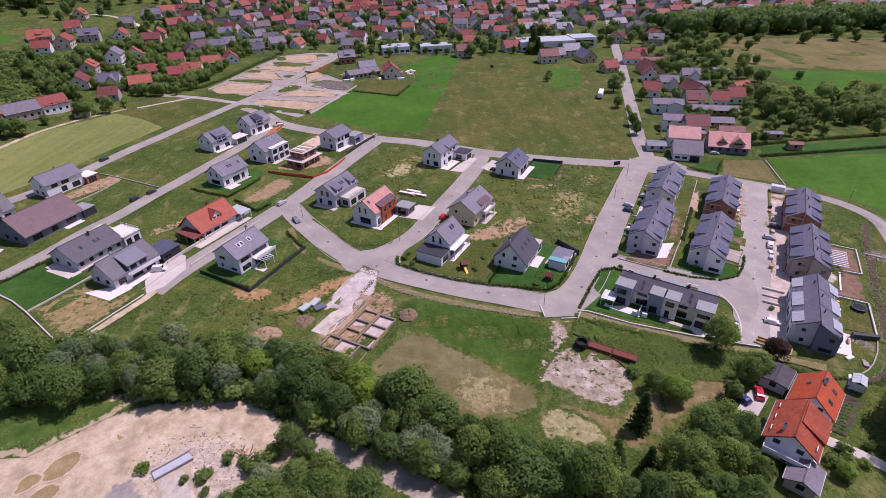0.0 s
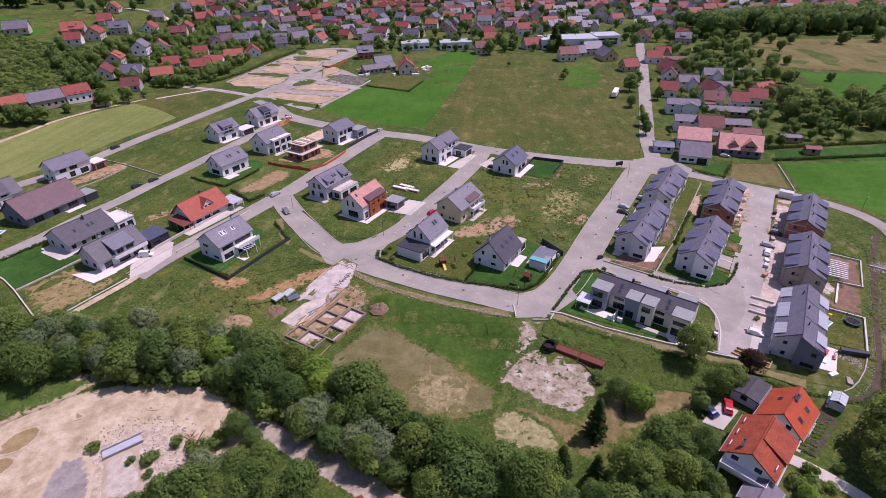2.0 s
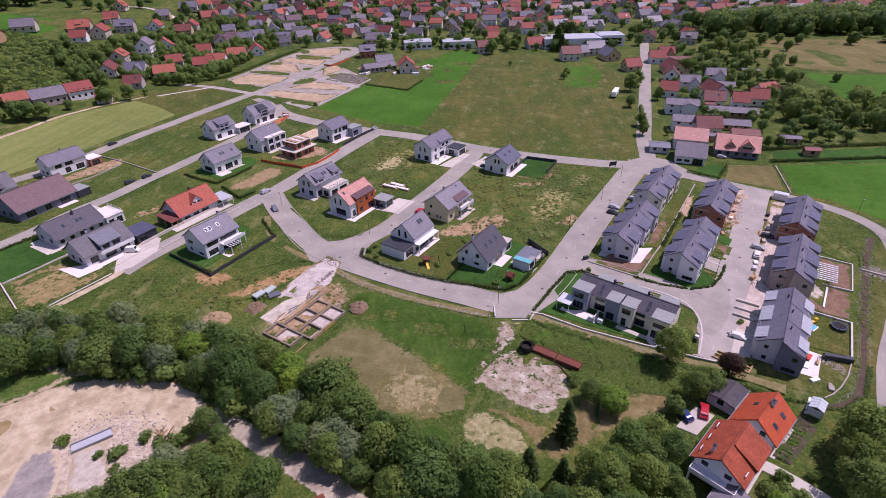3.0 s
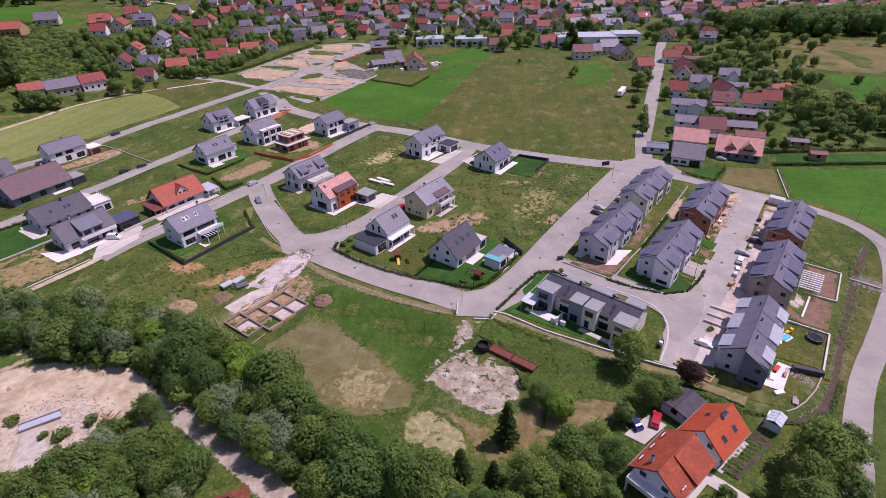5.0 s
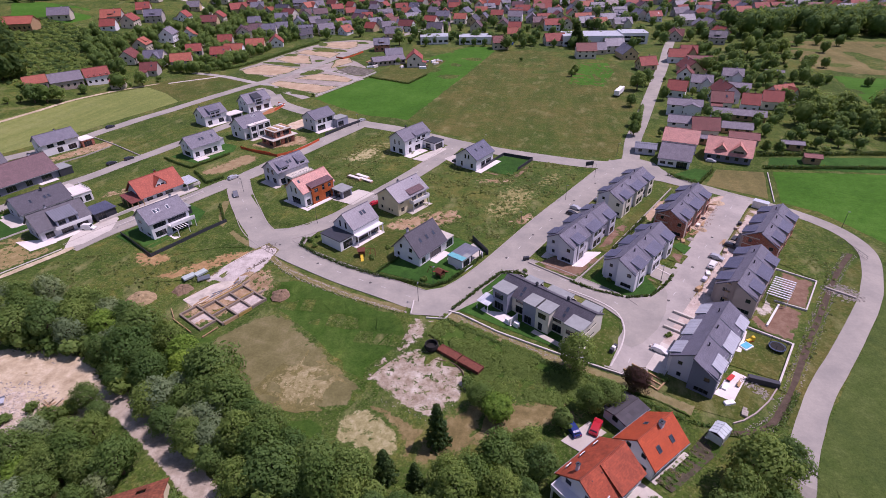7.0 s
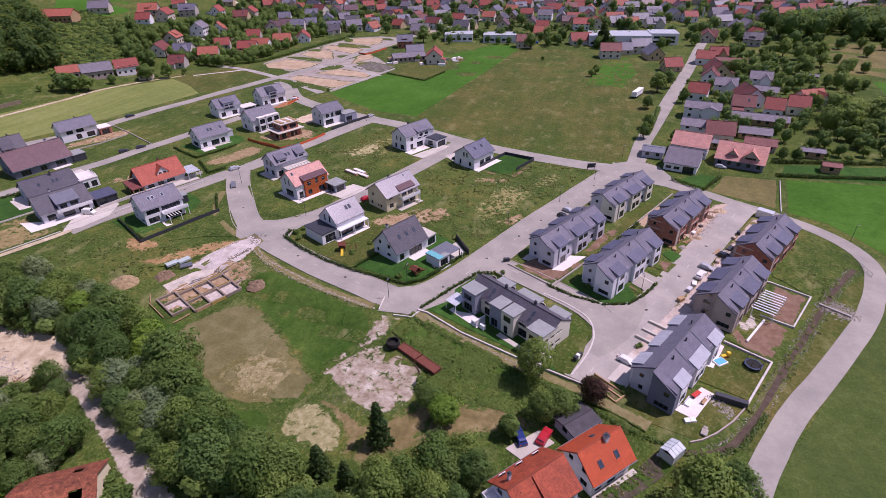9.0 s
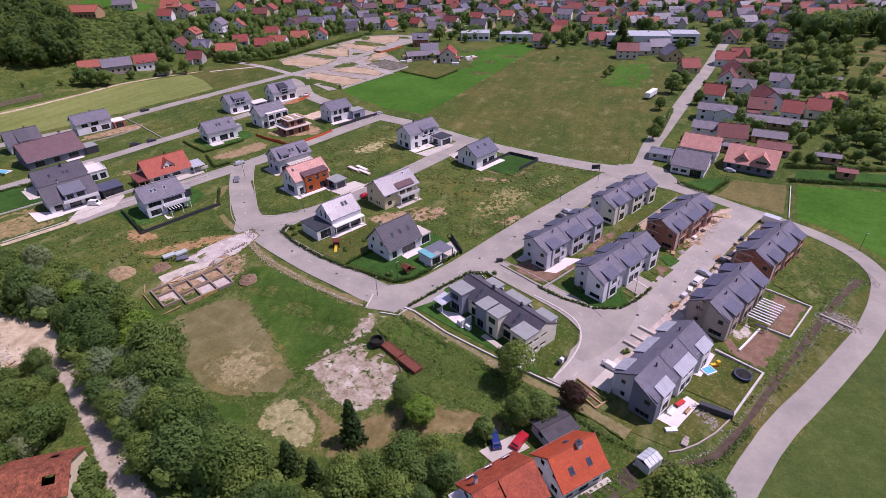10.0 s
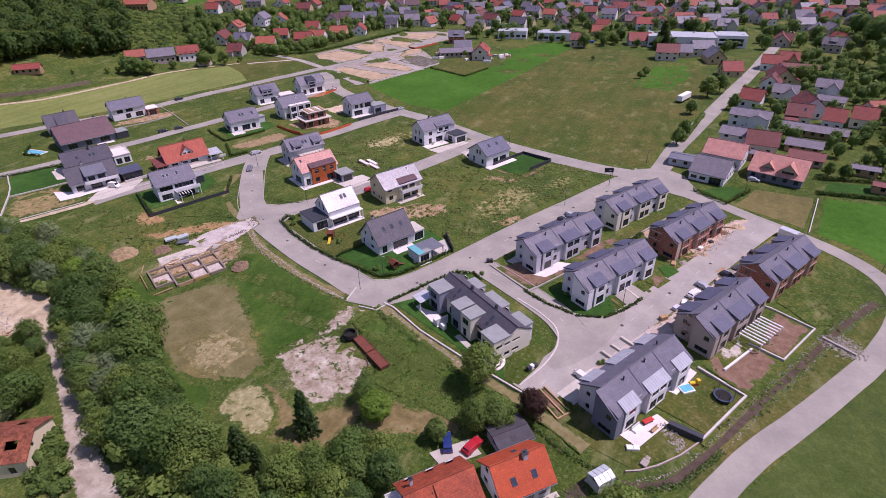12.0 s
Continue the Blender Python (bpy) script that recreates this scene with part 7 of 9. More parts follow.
woods("town_trees", "garden trees among the nearer village houses", lambda x, y: free(x, y, 8) and -x + 0.2 * y < 300 and x < -148 - (y - 330) * 0.0 + max(0, (y - 400)) * 0.6, 420, 25, (-250, 300, -90, 480), 1.6, 3.4, LEAFD, 60, 0.42)
woods("tree_belt", "dense garden and brook-side trees east of the village", lambda x, y: x > 148 + 0.12 * (y - 226) and x > 150 and y < 264 + 0.1 * (x - 150) and y > 226 + 0.1 * (x - 150) and noise.noise((x / 16, y / 16, 8)) > -0.2, 90, 27, (142, 224, 300, 300), 2.2, 4.6, LEAF, 330, 0.42)
woods("tree_belt", "scattered garden trees behind the eastern village", lambda x, y: free(x, y, 8) and x > 120 + 0.25 * (y - 300), 32, 34, (118, 300, 225, 432), 1.8, 3.6, LEAF, 180, 0.42)
woods("tree_belt", "garden trees between the eastern village houses", lambda x, y: free(x, y, 8.5) and x > 96 + 0.24 * (y - 215), 110, 28, (92, 214, 165, 400), 1.4, 2.8, LEAFD, 100, 0.32)
woods("tree_belt", "trees along the far edge of the northern fields", lambda x, y: free(x, y, 8), 60, 29, (-60, 392, 110, 425), 1.8, 3.4, LEAFD, 60, 0.5)


def plain_once(name, c, **k):
    return bpy.data.materials.get(name) or plain(name, c, 0.9, 0.15, 1.2, **k)


# ---- building site with footings on the lower meadow ----
def footings():
    """Strip footings of block work in cells of several sizes, and a poured slab beside them."""
    t = thing("foundation", "new concrete house footings with pale slab and open cells", "foundation", at(-21.2, 97.2, 62.5, 0.0))
    block_work, fill, board = plain_once("raw_concrete_block", "#83776a"), plain("pale_hardcore", "#b6aba0", 0.95, 0.28, 1.3), plain_once("yellow_formwork", "#a58c4c")
    rngf = random.Random(3)

    def beam(x0, y0, x1, y1, z):
        bm = bmesh.new()
        box(bm, x0, y0, -0.5, x1, y1, z, bevel=0.03)
        part("footing_beam", bm, block_work, t)

    # cells: x0, y0, x1, y1, floor height
    for x0, y0, x1, y1, z in ((-6.2, -6.5, -2.4, -2.1, 0.12), (-2.4, -6.5, 1.3, -2.1, 0.2), (1.3, -6.5, 5.1, -2.1, 0.16), (-6.2, -2.1, -2.4, 2.4, 0.05), (-2.4, -2.1, 1.3, 2.4, 0.1), (1.3, -2.1, 5.1, 2.4, 0.0), (-10.3, -4.2, -6.2, 0.9, 0.2), (-10.3, 0.9, -6.2, 4.2, 0.0), (5.1, -3.4, 11.0, 3.0, 0.22)):
        bm = bmesh.new()
        box(bm, x0 + 0.2, y0 + 0.2, -0.6, x1 - 0.2, y1 - 0.2, z)
        part("cell_floor", bm, fill, t)
    h = 0.75
    for x, y0, y1 in ((-10.5, -4.4, 4.4), (-6.4, -6.7, 4.4), (-2.6, -6.7, 2.6), (1.1, -6.7, 2.6), (4.9, -6.7, 3.2), (10.8, -3.6, 3.2)):
        beam(x, y0, x + 0.4, y1, h)
    for y, x0, x1 in ((-6.7, -6.0, 4.9), (-2.3, -6.0, 4.9), (2.3, -6.0, 4.9), (-4.4, -10.1, -6.4), (0.8, -10.1, -6.4), (4.05, -10.1, -6.4), (-3.6, 5.3, 10.8), (2.9, 5.3, 10.8)):
        beam(x0, y, x1, y + 0.38, h - 0.02)
    for i in range(14):
        bm = bmesh.new()
        x, y = rngf.choice((-4.3, -0.6, 3.2)), rngf.choice((-6.95, -1.75, 2.8))
        box(bm, x - 1.7, y - 0.05, 0.1, x + 1.7, y + 0.05, 0.85 + 0.05 * rngf.random(), m=Matrix.Rotation(radians(rngf.uniform(-1, 1)), 4, "Z"))
        part("shuttering_board", bm, board if i % 3 else TIMBER, t)
    bm = bmesh.new()
    box(bm, -6.9, 4.5, -0.5, 14.4, 9.6, 0.28, bevel=0.05)
    part("slab", bm, plain("rough_slab", "#b8afa0", 0.95, 0.3, 0.55), t, "pale concrete floor slab")
    for i in range(22):
        bm = bmesh.new()
        x, y = rngf.uniform(-6, 13), rngf.uniform(4.6, 6.6)
        a, l = rngf.uniform(-25, 25), rngf.uniform(0.5, 2.2)
        box(bm, -l, -0.09, 0.28, l, 0.09, 0.38 + 0.1 * rngf.random(), m=Matrix.Translation((x, y, 0)) @ Matrix.Rotation(radians(a), 4, "Z"))
        part("formwork_plank", bm, TIMBER if i % 3 else STEEL, t)
    for x, y, a, l in ((-12.0, 0.6, 90, 8), (-9.4, -6.8, 4, 4), (9.8, -6.0, 2, 5), (12.6, -1.0, 88, 7), (-11.0, 6.4, 70, 4)):
        q = Matrix.Translation((x, y, 0)) @ Matrix.Rotation(radians(a), 4, "Z")
        bm = bmesh.new()
        box(bm, -l / 2, -0.08, 0.3, l / 2, 0.08, 0.55, m=q)
        for s in (-1, 1):
            rod(bm, q @ Vector((s * l * 0.45, 0, -0.3)), q @ Vector((s * l * 0.45, 0, 0.6)), 0.05, n=4)
        part("profile_board", bm, TIMBER, t)


footings()
sheet("driveway", "pale concrete dusted driveway from the site to the road", "driveway", [(-30.6, 106.4), (-31.6, 102), (-24, 101.5), (-19.4, 108.6), (-19.2, 113), (-19.0, 118.4), (-23.6, 121.6), (-25.6, 117.6), (-28, 111)], edged("driveway_dust", ("#a39a92", "#b9b0a8", "#cac2ba"), 0.5, ground="mown"), off=0.06, rough=0.4, edge=0.3)
sheet("bare_patch", "trampled earth round the footings", "bare earth", [(-34, 97), (-30, 88.6), (-22.6, 84.6), (-11, 104), (-16, 110), (-25, 111)], DIRT, rough=1.0, edge=4.0)


def mound(label, x, y, r, hgt, m, seed, name="earth_mound", category="heap"):
    """An uneven heap of loose stuff."""
    bm = bmesh.new()
    n = 30
    rings = []
    for k in range(10):
        f = 1 - k / 9.5
        rings.append([bm.verts.new((x + r * f * math.cos(6.283 * i / n) * (1 + 0.3 * noise.noise((math.cos(6.283 * i / n) * 2, math.sin(6.283 * i / n) * 2, seed))), y + r * f * math.sin(6.283 * i / n) * (1 + 0.3 * noise.noise((math.cos(6.283 * i / n) * 2, math.sin(6.283 * i / n) * 2, seed + 5))),
                                    land(x, y) - 0.1 + hgt * (1 - f * f) * (1 + 0.45 * noise.noise((f * math.cos(6.283 * i / n) * 4, f * math.sin(6.283 * i / n) * 4, seed + 2))))) for i in range(n)])
    for a, b in zip(rings, rings[1:]):
        for i in range(n):
            bm.faces.new((a[i], a[(i + 1) % n], b[(i + 1) % n], b[i]))
    return tagged(make(name, bm, m), label, category)


EARTH = plain("loose_earth", "#7a6651", 0.95, 0.35, 1.5, bump=0.8)
mound("small heap of brown earth beside the footings", -10.0, 101.0, 2.6, 0.9, EARTH, 1)
mound("small heap of brown earth beside a slab", -35.6, 99.6, 2.6, 0.9, EARTH, 2)
mound("heap of tan earth at the tree belt", -43.4, 94.2, 3.9, 1.3, plain("tan_earth", "#93805f", 0.95, 0.35, 1.2, bump=0.8), 3)


def panels(label, x, y, rot, n, m):
    t = thing("formwork_stack", label, "formwork stack", at(x, y, rot))
    for i in range(n):
        bm = bmesh.new()
        box(bm, -1.5 + 0.1 * (i % 2), -0.9, 0.05 + i * 0.16, 1.5, 0.9, 0.17 + i * 0.16)
        part("panel", bm, m, t)


TARP = plain("pale_grey_green_panel", "#a9b5b0", 0.6)
panels("stack of pale grey-green formwork panels", -35.8, 103.0, 58, 3, TARP)
panels("stack of pale grey-green formwork panels", -33.8, 105.0, 64, 3, TARP)
panels("low stack of grey formwork panels", -32.2, 103.6, 40, 2, STEEL)


# ---- hedges, fences and low walls ----
def hedge(label, pts, hgt=0.9, wide=0.8, m=None, dens=26, seed=1, size=0.17):
    rng = random.Random(seed)
    bm = bmesh.new()
    for a, b in zip(pts, pts[1:]):
        a, b = Vector((*a, 0)), Vector((*b, 0))
        ln = (b - a).length
        for i in range(int(ln / 0.6)):
            p = a + (b - a) * (i * 0.6 / ln)
            g = hgt * rng.uniform(0.75, 1.15)
            leaf_cloud(bm, rng, (p.x + rng.uniform(-0.1, 0.1), p.y + rng.uniform(-0.1, 0.1), land(p.x, p.y) + g * 0.5), wide * 0.55, dens, size, g / wide, 0.35)
            rod(bm, (p.x, p.y, land(p.x, p.y) - 0.1), (p.x, p.y, land(p.x, p.y) + g * 0.6), 0.03, 0.02, 3)
    return tagged(make("hedge", bm, m or HEDGE), label, "hedge")


hedge("clipped dark green hedge round a corner garden", [(-14.5, 125.0), (-14.2, 121.6), (-6.4, 117.0), (2.5, 113.4), (10.6, 111.0), (25.0, 108.5), (28.6, 111.2), (33, 119), (36, 125.4)], 1.0, 0.9, seed=2)
hedge("low green hedge between two gardens", [(10.4, 112.4), (14, 120), (19, 129.5)], 0.8, 0.6, seed=3)
hedge("dark hedge along a street corner", [(31.6, 101.0), (36, 109), (40.8, 116.8), (44.6, 118), (48, 115.6)], 0.9, 0.8, seed=4)
hedge("hedge round the lawn of a terrace", [(57.5, 116.0), (63, 113.2), (70, 111.6), (75.5, 113.2), (79.0, 117.6), (82, 123)], 0.7, 0.7, seed=5)
hedge("dark hedge behind a dark fence", [(-67, 118.7), (-51.6, 110.8), (-42.6, 131), (-50, 141)], 1.1, 0.9, seed=6)
hedge("hedge round the garden of a grey house", [(-93, 174), (-84.6, 169.6), (-77, 166.4), (-70, 182)], 1.0, 0.9, seed=7)
hedge("hedge between house plots", [(-73.6, 163.6), (-63.6, 155.2), (-60, 161)], 1.2, 1.0, seed=8)
hedge("dark hedge along a western plot", [(-124, 112), (-120.6, 116.2), (-114.4, 128), (-111, 135)], 1.0, 1.0, seed=9)
hedge("tall dark hedge of a village garden", [(90, 183.6), (98.6, 177.6), (105.6, 189.6)], 1.5, 1.0, seed=10)
hedge("dark hedge along a crop field", [(123, 194.4), (150, 197.6), (190, 203), (235, 210)], 1.4, 1.4, dens=20, seed=11, size=0.25)
hedge("dark hedge of a lane", [(124, 206), (160, 212), (200, 217)], 1.6, 1.6, dens=20, seed=12, size=0.25)
hedge("rows of young garden shrubs between terraces", [(68.4, 131.8), (74, 142.6), (79, 152)], 1.0, 1.2, seed=13)
hedge("overgrown hedge beside the northern fields", [(84.6, 226), (88, 244), (91, 262)], 2.0, 2.0, LEAFD, seed=14, size=0.25)
hedge("dark hedge between village gardens and the new plots", [(-158, 308), (-144.5, 318), (-137.5, 345), (-133, 370), (-125, 404)], 2.0, 2.4, LEAFD, 34, 18, 0.24)
hedge("dark hedge round a rough meadow", [(-53, 303), (-27, 290.6), (-21, 312)], 1.0, 1.2, HEDGE, 16, 19, 0.22)
hedge("bank of brambles along the tree belt", [(-29, 80.3), (-16.3, 75.7), (-10.4, 72.3), (3.7, 66.1), (9.6, 64)], 0.7, 1.6, HEDGE, 34, 15)

LOWW = "low pale concrete garden wall"
wall_line("garden_wall", LOWW, "wall", [(31.0, 99.9), (33.4, 99.4), (42, 94.9), (54.2, 90.4), (67.4, 86.3)], 0.45, 0.3, WALLC)
wall_line("garden_wall", LOWW, "wall", [(102.8, 129.9), (106.6, 129.0), (113.9, 124.9), (107.6, 113.0), (102.0, 115.4)], 0.45, 0.3, WALLC)
wall_line("garden_wall", LOWW, "wall", [(93.4, 104.9), (100.9, 100.7), (94.4, 88.4)], 0.5, 0.35, WALLC)
wall_line("garden_wall", "curved dark retaining wall of a sunken garden", "wall", [(94.2, 88.0), (91.4, 84.0), (88.4, 80.8), (86.0, 78.9), (84.2, 78.0)], 0.35, 0.22, TAUPE)
wall_line("garden_wall", LOWW, "wall", [(47.2, 122.7), (58.5, 115.9), (65.2, 127.6), (69.0, 133.6)], 0.35, 0.3, KERB)
wall_line("garden_wall", LOWW, "wall", [(68.6, 133.6), (78.6, 152.4), (89.2, 172.6)], 0.4, 0.3, KERB)
wall_line("garden_wall", "white field wall", "wall", [(122.8, 190.4), (117.9, 167.6)], 0.4, 0.22, WALLC)
wall_line("garden_wall", "white wall along the crop field", "wall", [(-68.4, 261.0), (-60.4, 284), (-52.6, 314)], 0.7, 0.35, WALLC)
wall_line("garden_wall", "long white garden wall", "wall", [(-124, 113.6), (-117.1, 110.0), (-112, 107.4), (-105.5, 103.0), (-91.2, 92.0)], 0.5, 0.3, WALLC)
wall_line("garden_wall", "low white garden wall beside a lawn", "wall", [(-105.2, 103.4), (-101.5, 110.2), (-97.8, 118.4)], 0.4, 0.25, WALLC)
wall_line("kerb_edge", "white kerb beside a gravel track", "kerb", [(-79.3, 109.6), (-83.0, 101.8), (-86.4, 94.2)], 0.15, 0.35, WALLC)
wall_line("garden_wall", "low wall beside a half-built house", "wall", [(-139, 191), (-122.8, 184.1), (-105, 175.3)], 0.4, 0.3, KERB)
wall_line("garden_wall", "low wall beside a half-built house", "wall", [(-131.5, 160.6), (-127, 171), (-123.9, 182.1)], 0.4, 0.3, KERB)
wall_line("garden_wall", "pale street wall before a white house", "wall", [(-72.0, 122.6), (-64.8, 138.6), (-60.4, 148.2)], 0.8, 0.25, WALLC)
wall_line("garden_wall", "pale street wall before a red-roofed house", "wall", [(-79.4, 124.4), (-77.0, 130.0), (-70.6, 144), (-66.0, 155)], 0.9, 0.25, WALLC)
wall_line("retaining_wall", "low concrete edge of the dead-end road", "wall", [(22.2, 102.4), (22.6, 98.0)], 0.35, 0.25, WALLC)
wall_line("retaining_wall", "low concrete edge of the dead-end road", "wall", [(26.4, 97.0), (30.4, 97.2), (31.4, 99.4)], 0.35, 0.25, WALLC)
hedge("rank weeds on the bank below the garden wall", [(30, 97.2), (40, 92.8), (54, 86.8), (67, 82.4)], 0.5, 1.4, LEAFD, 26, 16, 0.14)
hedge("rank weeds along the brook bank", [(69, 81), (77, 77.4), (86, 75.2), (92, 79), (97.6, 88)], 0.45, 1.2, LEAFD, 22, 17, 0.14)
wall_line("kerb_edge", "pale kerb round a corner lawn", "kerb", [tuple(q.xy) for q in spline([(64.8, 88.6), (67.4, 95), (68.4, 101), (67, 106), (62.6, 109.6), (57, 112.6)], 1.2)], 0.2, 0.3, WALLC)
for x, y in ((54.6, 134.6), (57.8, 140.6), (60.8, 146.2), (66.2, 156.8), (69.0, 162.4), (71.8, 168.0)):
    wall_line("parking_divider", "low pale concrete divider between parking bays", "divider", [(x - 2.2, y + 1.2), (x + 0.6, y - 0.4)], 0.45, 0.25, WALLC)
for p in ([(27.6, 180.6), (34, 194.4), (44.8, 190.9), (40.2, 181.0)], [(-41, 206), (-36.8, 217), (-31.6, 226)]):
    wall_line("fence", "dark panelled garden fence", "fence", p, 1.2, 0.1, ANTHRA, kind="")
wall_line("fence", "dark grey panel fence round a hedged plot", "fence", [(-68.2, 119.2), (-51.6, 110.0), (-41.8, 131.0)], 1.1, 0.08, ANTHRA, kind="")
wall_line("fence", "dark fence of a small yard", "fence", [(36.6, 124.8), (31.6, 131.6)], 1.6, 0.1, ANTHRA, kind="")
for p in ([(-69, 187.6), (-60, 184.4), (-50.4, 181.4), (-46, 186.4), (-42.8, 194.6), (-41.2, 200.4)], [(-62, 185.4), (-54, 183.2)], [(-82, 247), (-77.6, 245), (-78.4, 236)], [(-91.5, 351), (-85.5, 348.5), (-82, 357), (-79, 370)]):
    wall_line("safety_netting", "orange plastic safety netting round a building site", "netting", p, 1.0, 0.06, PLASTIC_O, kind="")
wall_line("fence", "long grey field fence below the wooded hill", "fence", [(-228, 158), (-221, 171), (-213, 186), (-208, 206)], 1.9, 0.3, plain("weathered_board", "#7b705c", 0.9, 0.25, 1.0), kind="")


# ---- the brook and the stone-edged ditches ----
ribbon("brook", "shallow muddy brook channel", "brook", [(127, 139.5), (121.4, 131.6), (116.6, 123.6), (109.6, 111.3), (102.8, 99.4), (96.8, 88.5), (91.8, 80.5), (87.0, 76.6), (80, 75.6)], 1.4, MUD, wobble=0.3)
ribbon("ditch", "dry roadside ditch with dead grass", "ditch", [(-20, 115.2), (-11, 109.3), (-2, 105.3), (7.5, 102.1), (21, 98.8)], 2.4, edged("ditch_dry", ("#6a6440", "#777048", "#857c56"), 0.6, weeds=0.4), wobble=0.4)
ribbon("ditch", "roadside ditch beside a hedge", "ditch", [(-49.5, 143.6), (-43.6, 131.4), (-33, 122.6), (-24, 117.6)], 2.2, edged("ditch_dry_b", ("#6a6440", "#777048", "#857c56"), 0.6, weeds=0.4), wobble=0.4)
ribbon("ditch", "dry ditch below a garden wall", "ditch", [(30.5, 99.2), (40, 94.6), (54, 88.8), (67, 84.6), (78, 79.6)], 2.6, edged("ditch_dry_c", ("#6f6846", "#7d754e", "#8a8260"), 0.6, weeds=0.5), wobble=0.4)


def stones(label, pts, count, spread, s0, s1, m, seed, name="stones"):
    """Loose stones along a line, joined."""
    rng = random.Random(seed)
    line = spline(pts, 0.5)
    bm = bmesh.new()
    for _ in range(count):
        p = rng.choice(line)
        x, y = p.x + rng.uniform(-spread, spread), p.y + rng.uniform(-spread, spread)
        s = rng.uniform(s0, s1)
        z = land(x, y)
        vs = [bm.verts.new((x + s * dx * rng.uniform(0.6, 1.1), y + s * dy * rng.uniform(0.6, 1.1), z + s * dz * rng.uniform(0.5, 0.9) + 0.08)) for dx, dy, dz in ((1, 0, 0), (-1, 0, 0), (0, 1, 0), (0, -1, 0), (0, 0, 1), (0, 0, -1))]
        for a, b, c in ((0, 2, 4), (2, 1, 4), (1, 3, 4), (3, 0, 4), (2, 0, 5), (1, 2, 5), (3, 1, 5), (0, 3, 5)):
            bm.faces.new((vs[a], vs[b], vs[c]))
    return tagged(make(name, bm, m), label, "stones", kind="stuff")


STONE = plain("pale_stone", "#a39b90", 0.95, 0.4, 2.0)
stones("dark broken asphalt and rubble at the site entrance", [(-22.6, 120.6), (-21.4, 117.6)], 160, 1.5, 0.08, 0.3, plain("broken_asphalt", "#6c675f", 0.95, 0.3, 2.0), 52)
stones("building debris beside the footings", [(-22.6, 108.2), (-21.2, 111.4), (-20.4, 114)], 120, 0.7, 0.1, 0.32, plain("site_debris", "#6e665c", 0.95, 0.4, 2.0), 53)
stones("low stone edge below the roadside strip", [(-18.2, 114.5), (-12.1, 110.0), (-1.0, 105.4), (9.5, 101.3), (21.5, 98.2)], 520, 0.25, 0.1, 0.26, STONE, 54)
BROOK = [(127, 139.5), (121.4, 131.6), (116.6, 123.6), (109.6, 111.3), (102.8, 99.4), (96.8, 88.5), (91.8, 80.5), (87.0, 76.6)]
stones("pale stones lining the brook", [(x - 0.9, y + 0.5) for x, y in BROOK], 420, 0.35, 0.06, 0.2, STONE, 41)
stones("pale stones lining the brook", [(x + 0.9, y - 0.5) for x, y in BROOK], 360, 0.35, 0.06, 0.18, STONE, 42)
stones("pale stones of the roadside ditch", [(-20, 114.2), (-11, 108.3), (-2, 104.4), (7.5, 101.3), (20, 98.2)], 420, 0.5, 0.08, 0.22, STONE, 43)
stones("pale stones below the garden wall", [(33, 98.2), (40, 94.8), (47, 91.8), (56, 88.4)], 420, 0.6, 0.08, 0.24, STONE, 44)
stones("riprap apron beside the brook", [(116, 121.6), (118.4, 122.6), (120, 120.6), (118, 119.6)], 420, 2.0, 0.12, 0.32, STONE, 45)
stones("broken rubble on the weedy yard", [(22, 80), (28, 84), (34, 80), (32, 73), (25, 76)], 420, 2.6, 0.05, 0.16, STONE, 46)
stones("broken concrete on the gravel yard", [(-54, 58), (-46, 63), (-38, 58), (-44, 50)], 900, 4.0, 0.08, 0.34, STONE, 47)
stones("stones along the edge of the gravel yard", [(-92, 62), (-77, 66), (-66, 71), (-56, 74), (-46, 72)], 150, 0.6, 0.08, 0.25, STONE, 48)
stones("builders' rubble beside a half-built terrace", [(92, 146), (96, 154), (100, 163)], 300, 1.4, 0.06, 0.24, plain("brick_rubble", "#8a7262", 0.95, 0.3, 2.0), 49)
stones("builders' rubble and stones beside a garden", [(89, 88.6), (91.6, 85.6)], 140, 1.0, 0.1, 0.3, STONE, 50)
stones("builders' rubble on the forecourts", [(84, 112), (88, 119), (97, 136), (100, 143)], 160, 1.2, 0.08, 0.25, STONE, 51)
bm = bmesh.new()
box(bm, -3.0, -0.25, 0.05, 3.0, 0.25, 0.45, bevel=0.04)
tagged(make("concrete_sill", bm, KERB), "pale concrete sill across the brook", "concrete sill", kind="structure").matrix_basis = at(117.4, 121.0, -33)
t = thing("bridge_railing", "dark steel railing at the brook culvert", "railing", at(128.2, 141.4, -65))
railing(t, [(-4.4, 0), (0, 0.3), (4.6, -0.6)], 0.05, 1.0)

# gardens and yards of the terraces
def yard(label, poly, m, cat="yard"):
    sheet("yard", label, cat, poly, m, off=0.06, rough=0.12, edge=0.5)


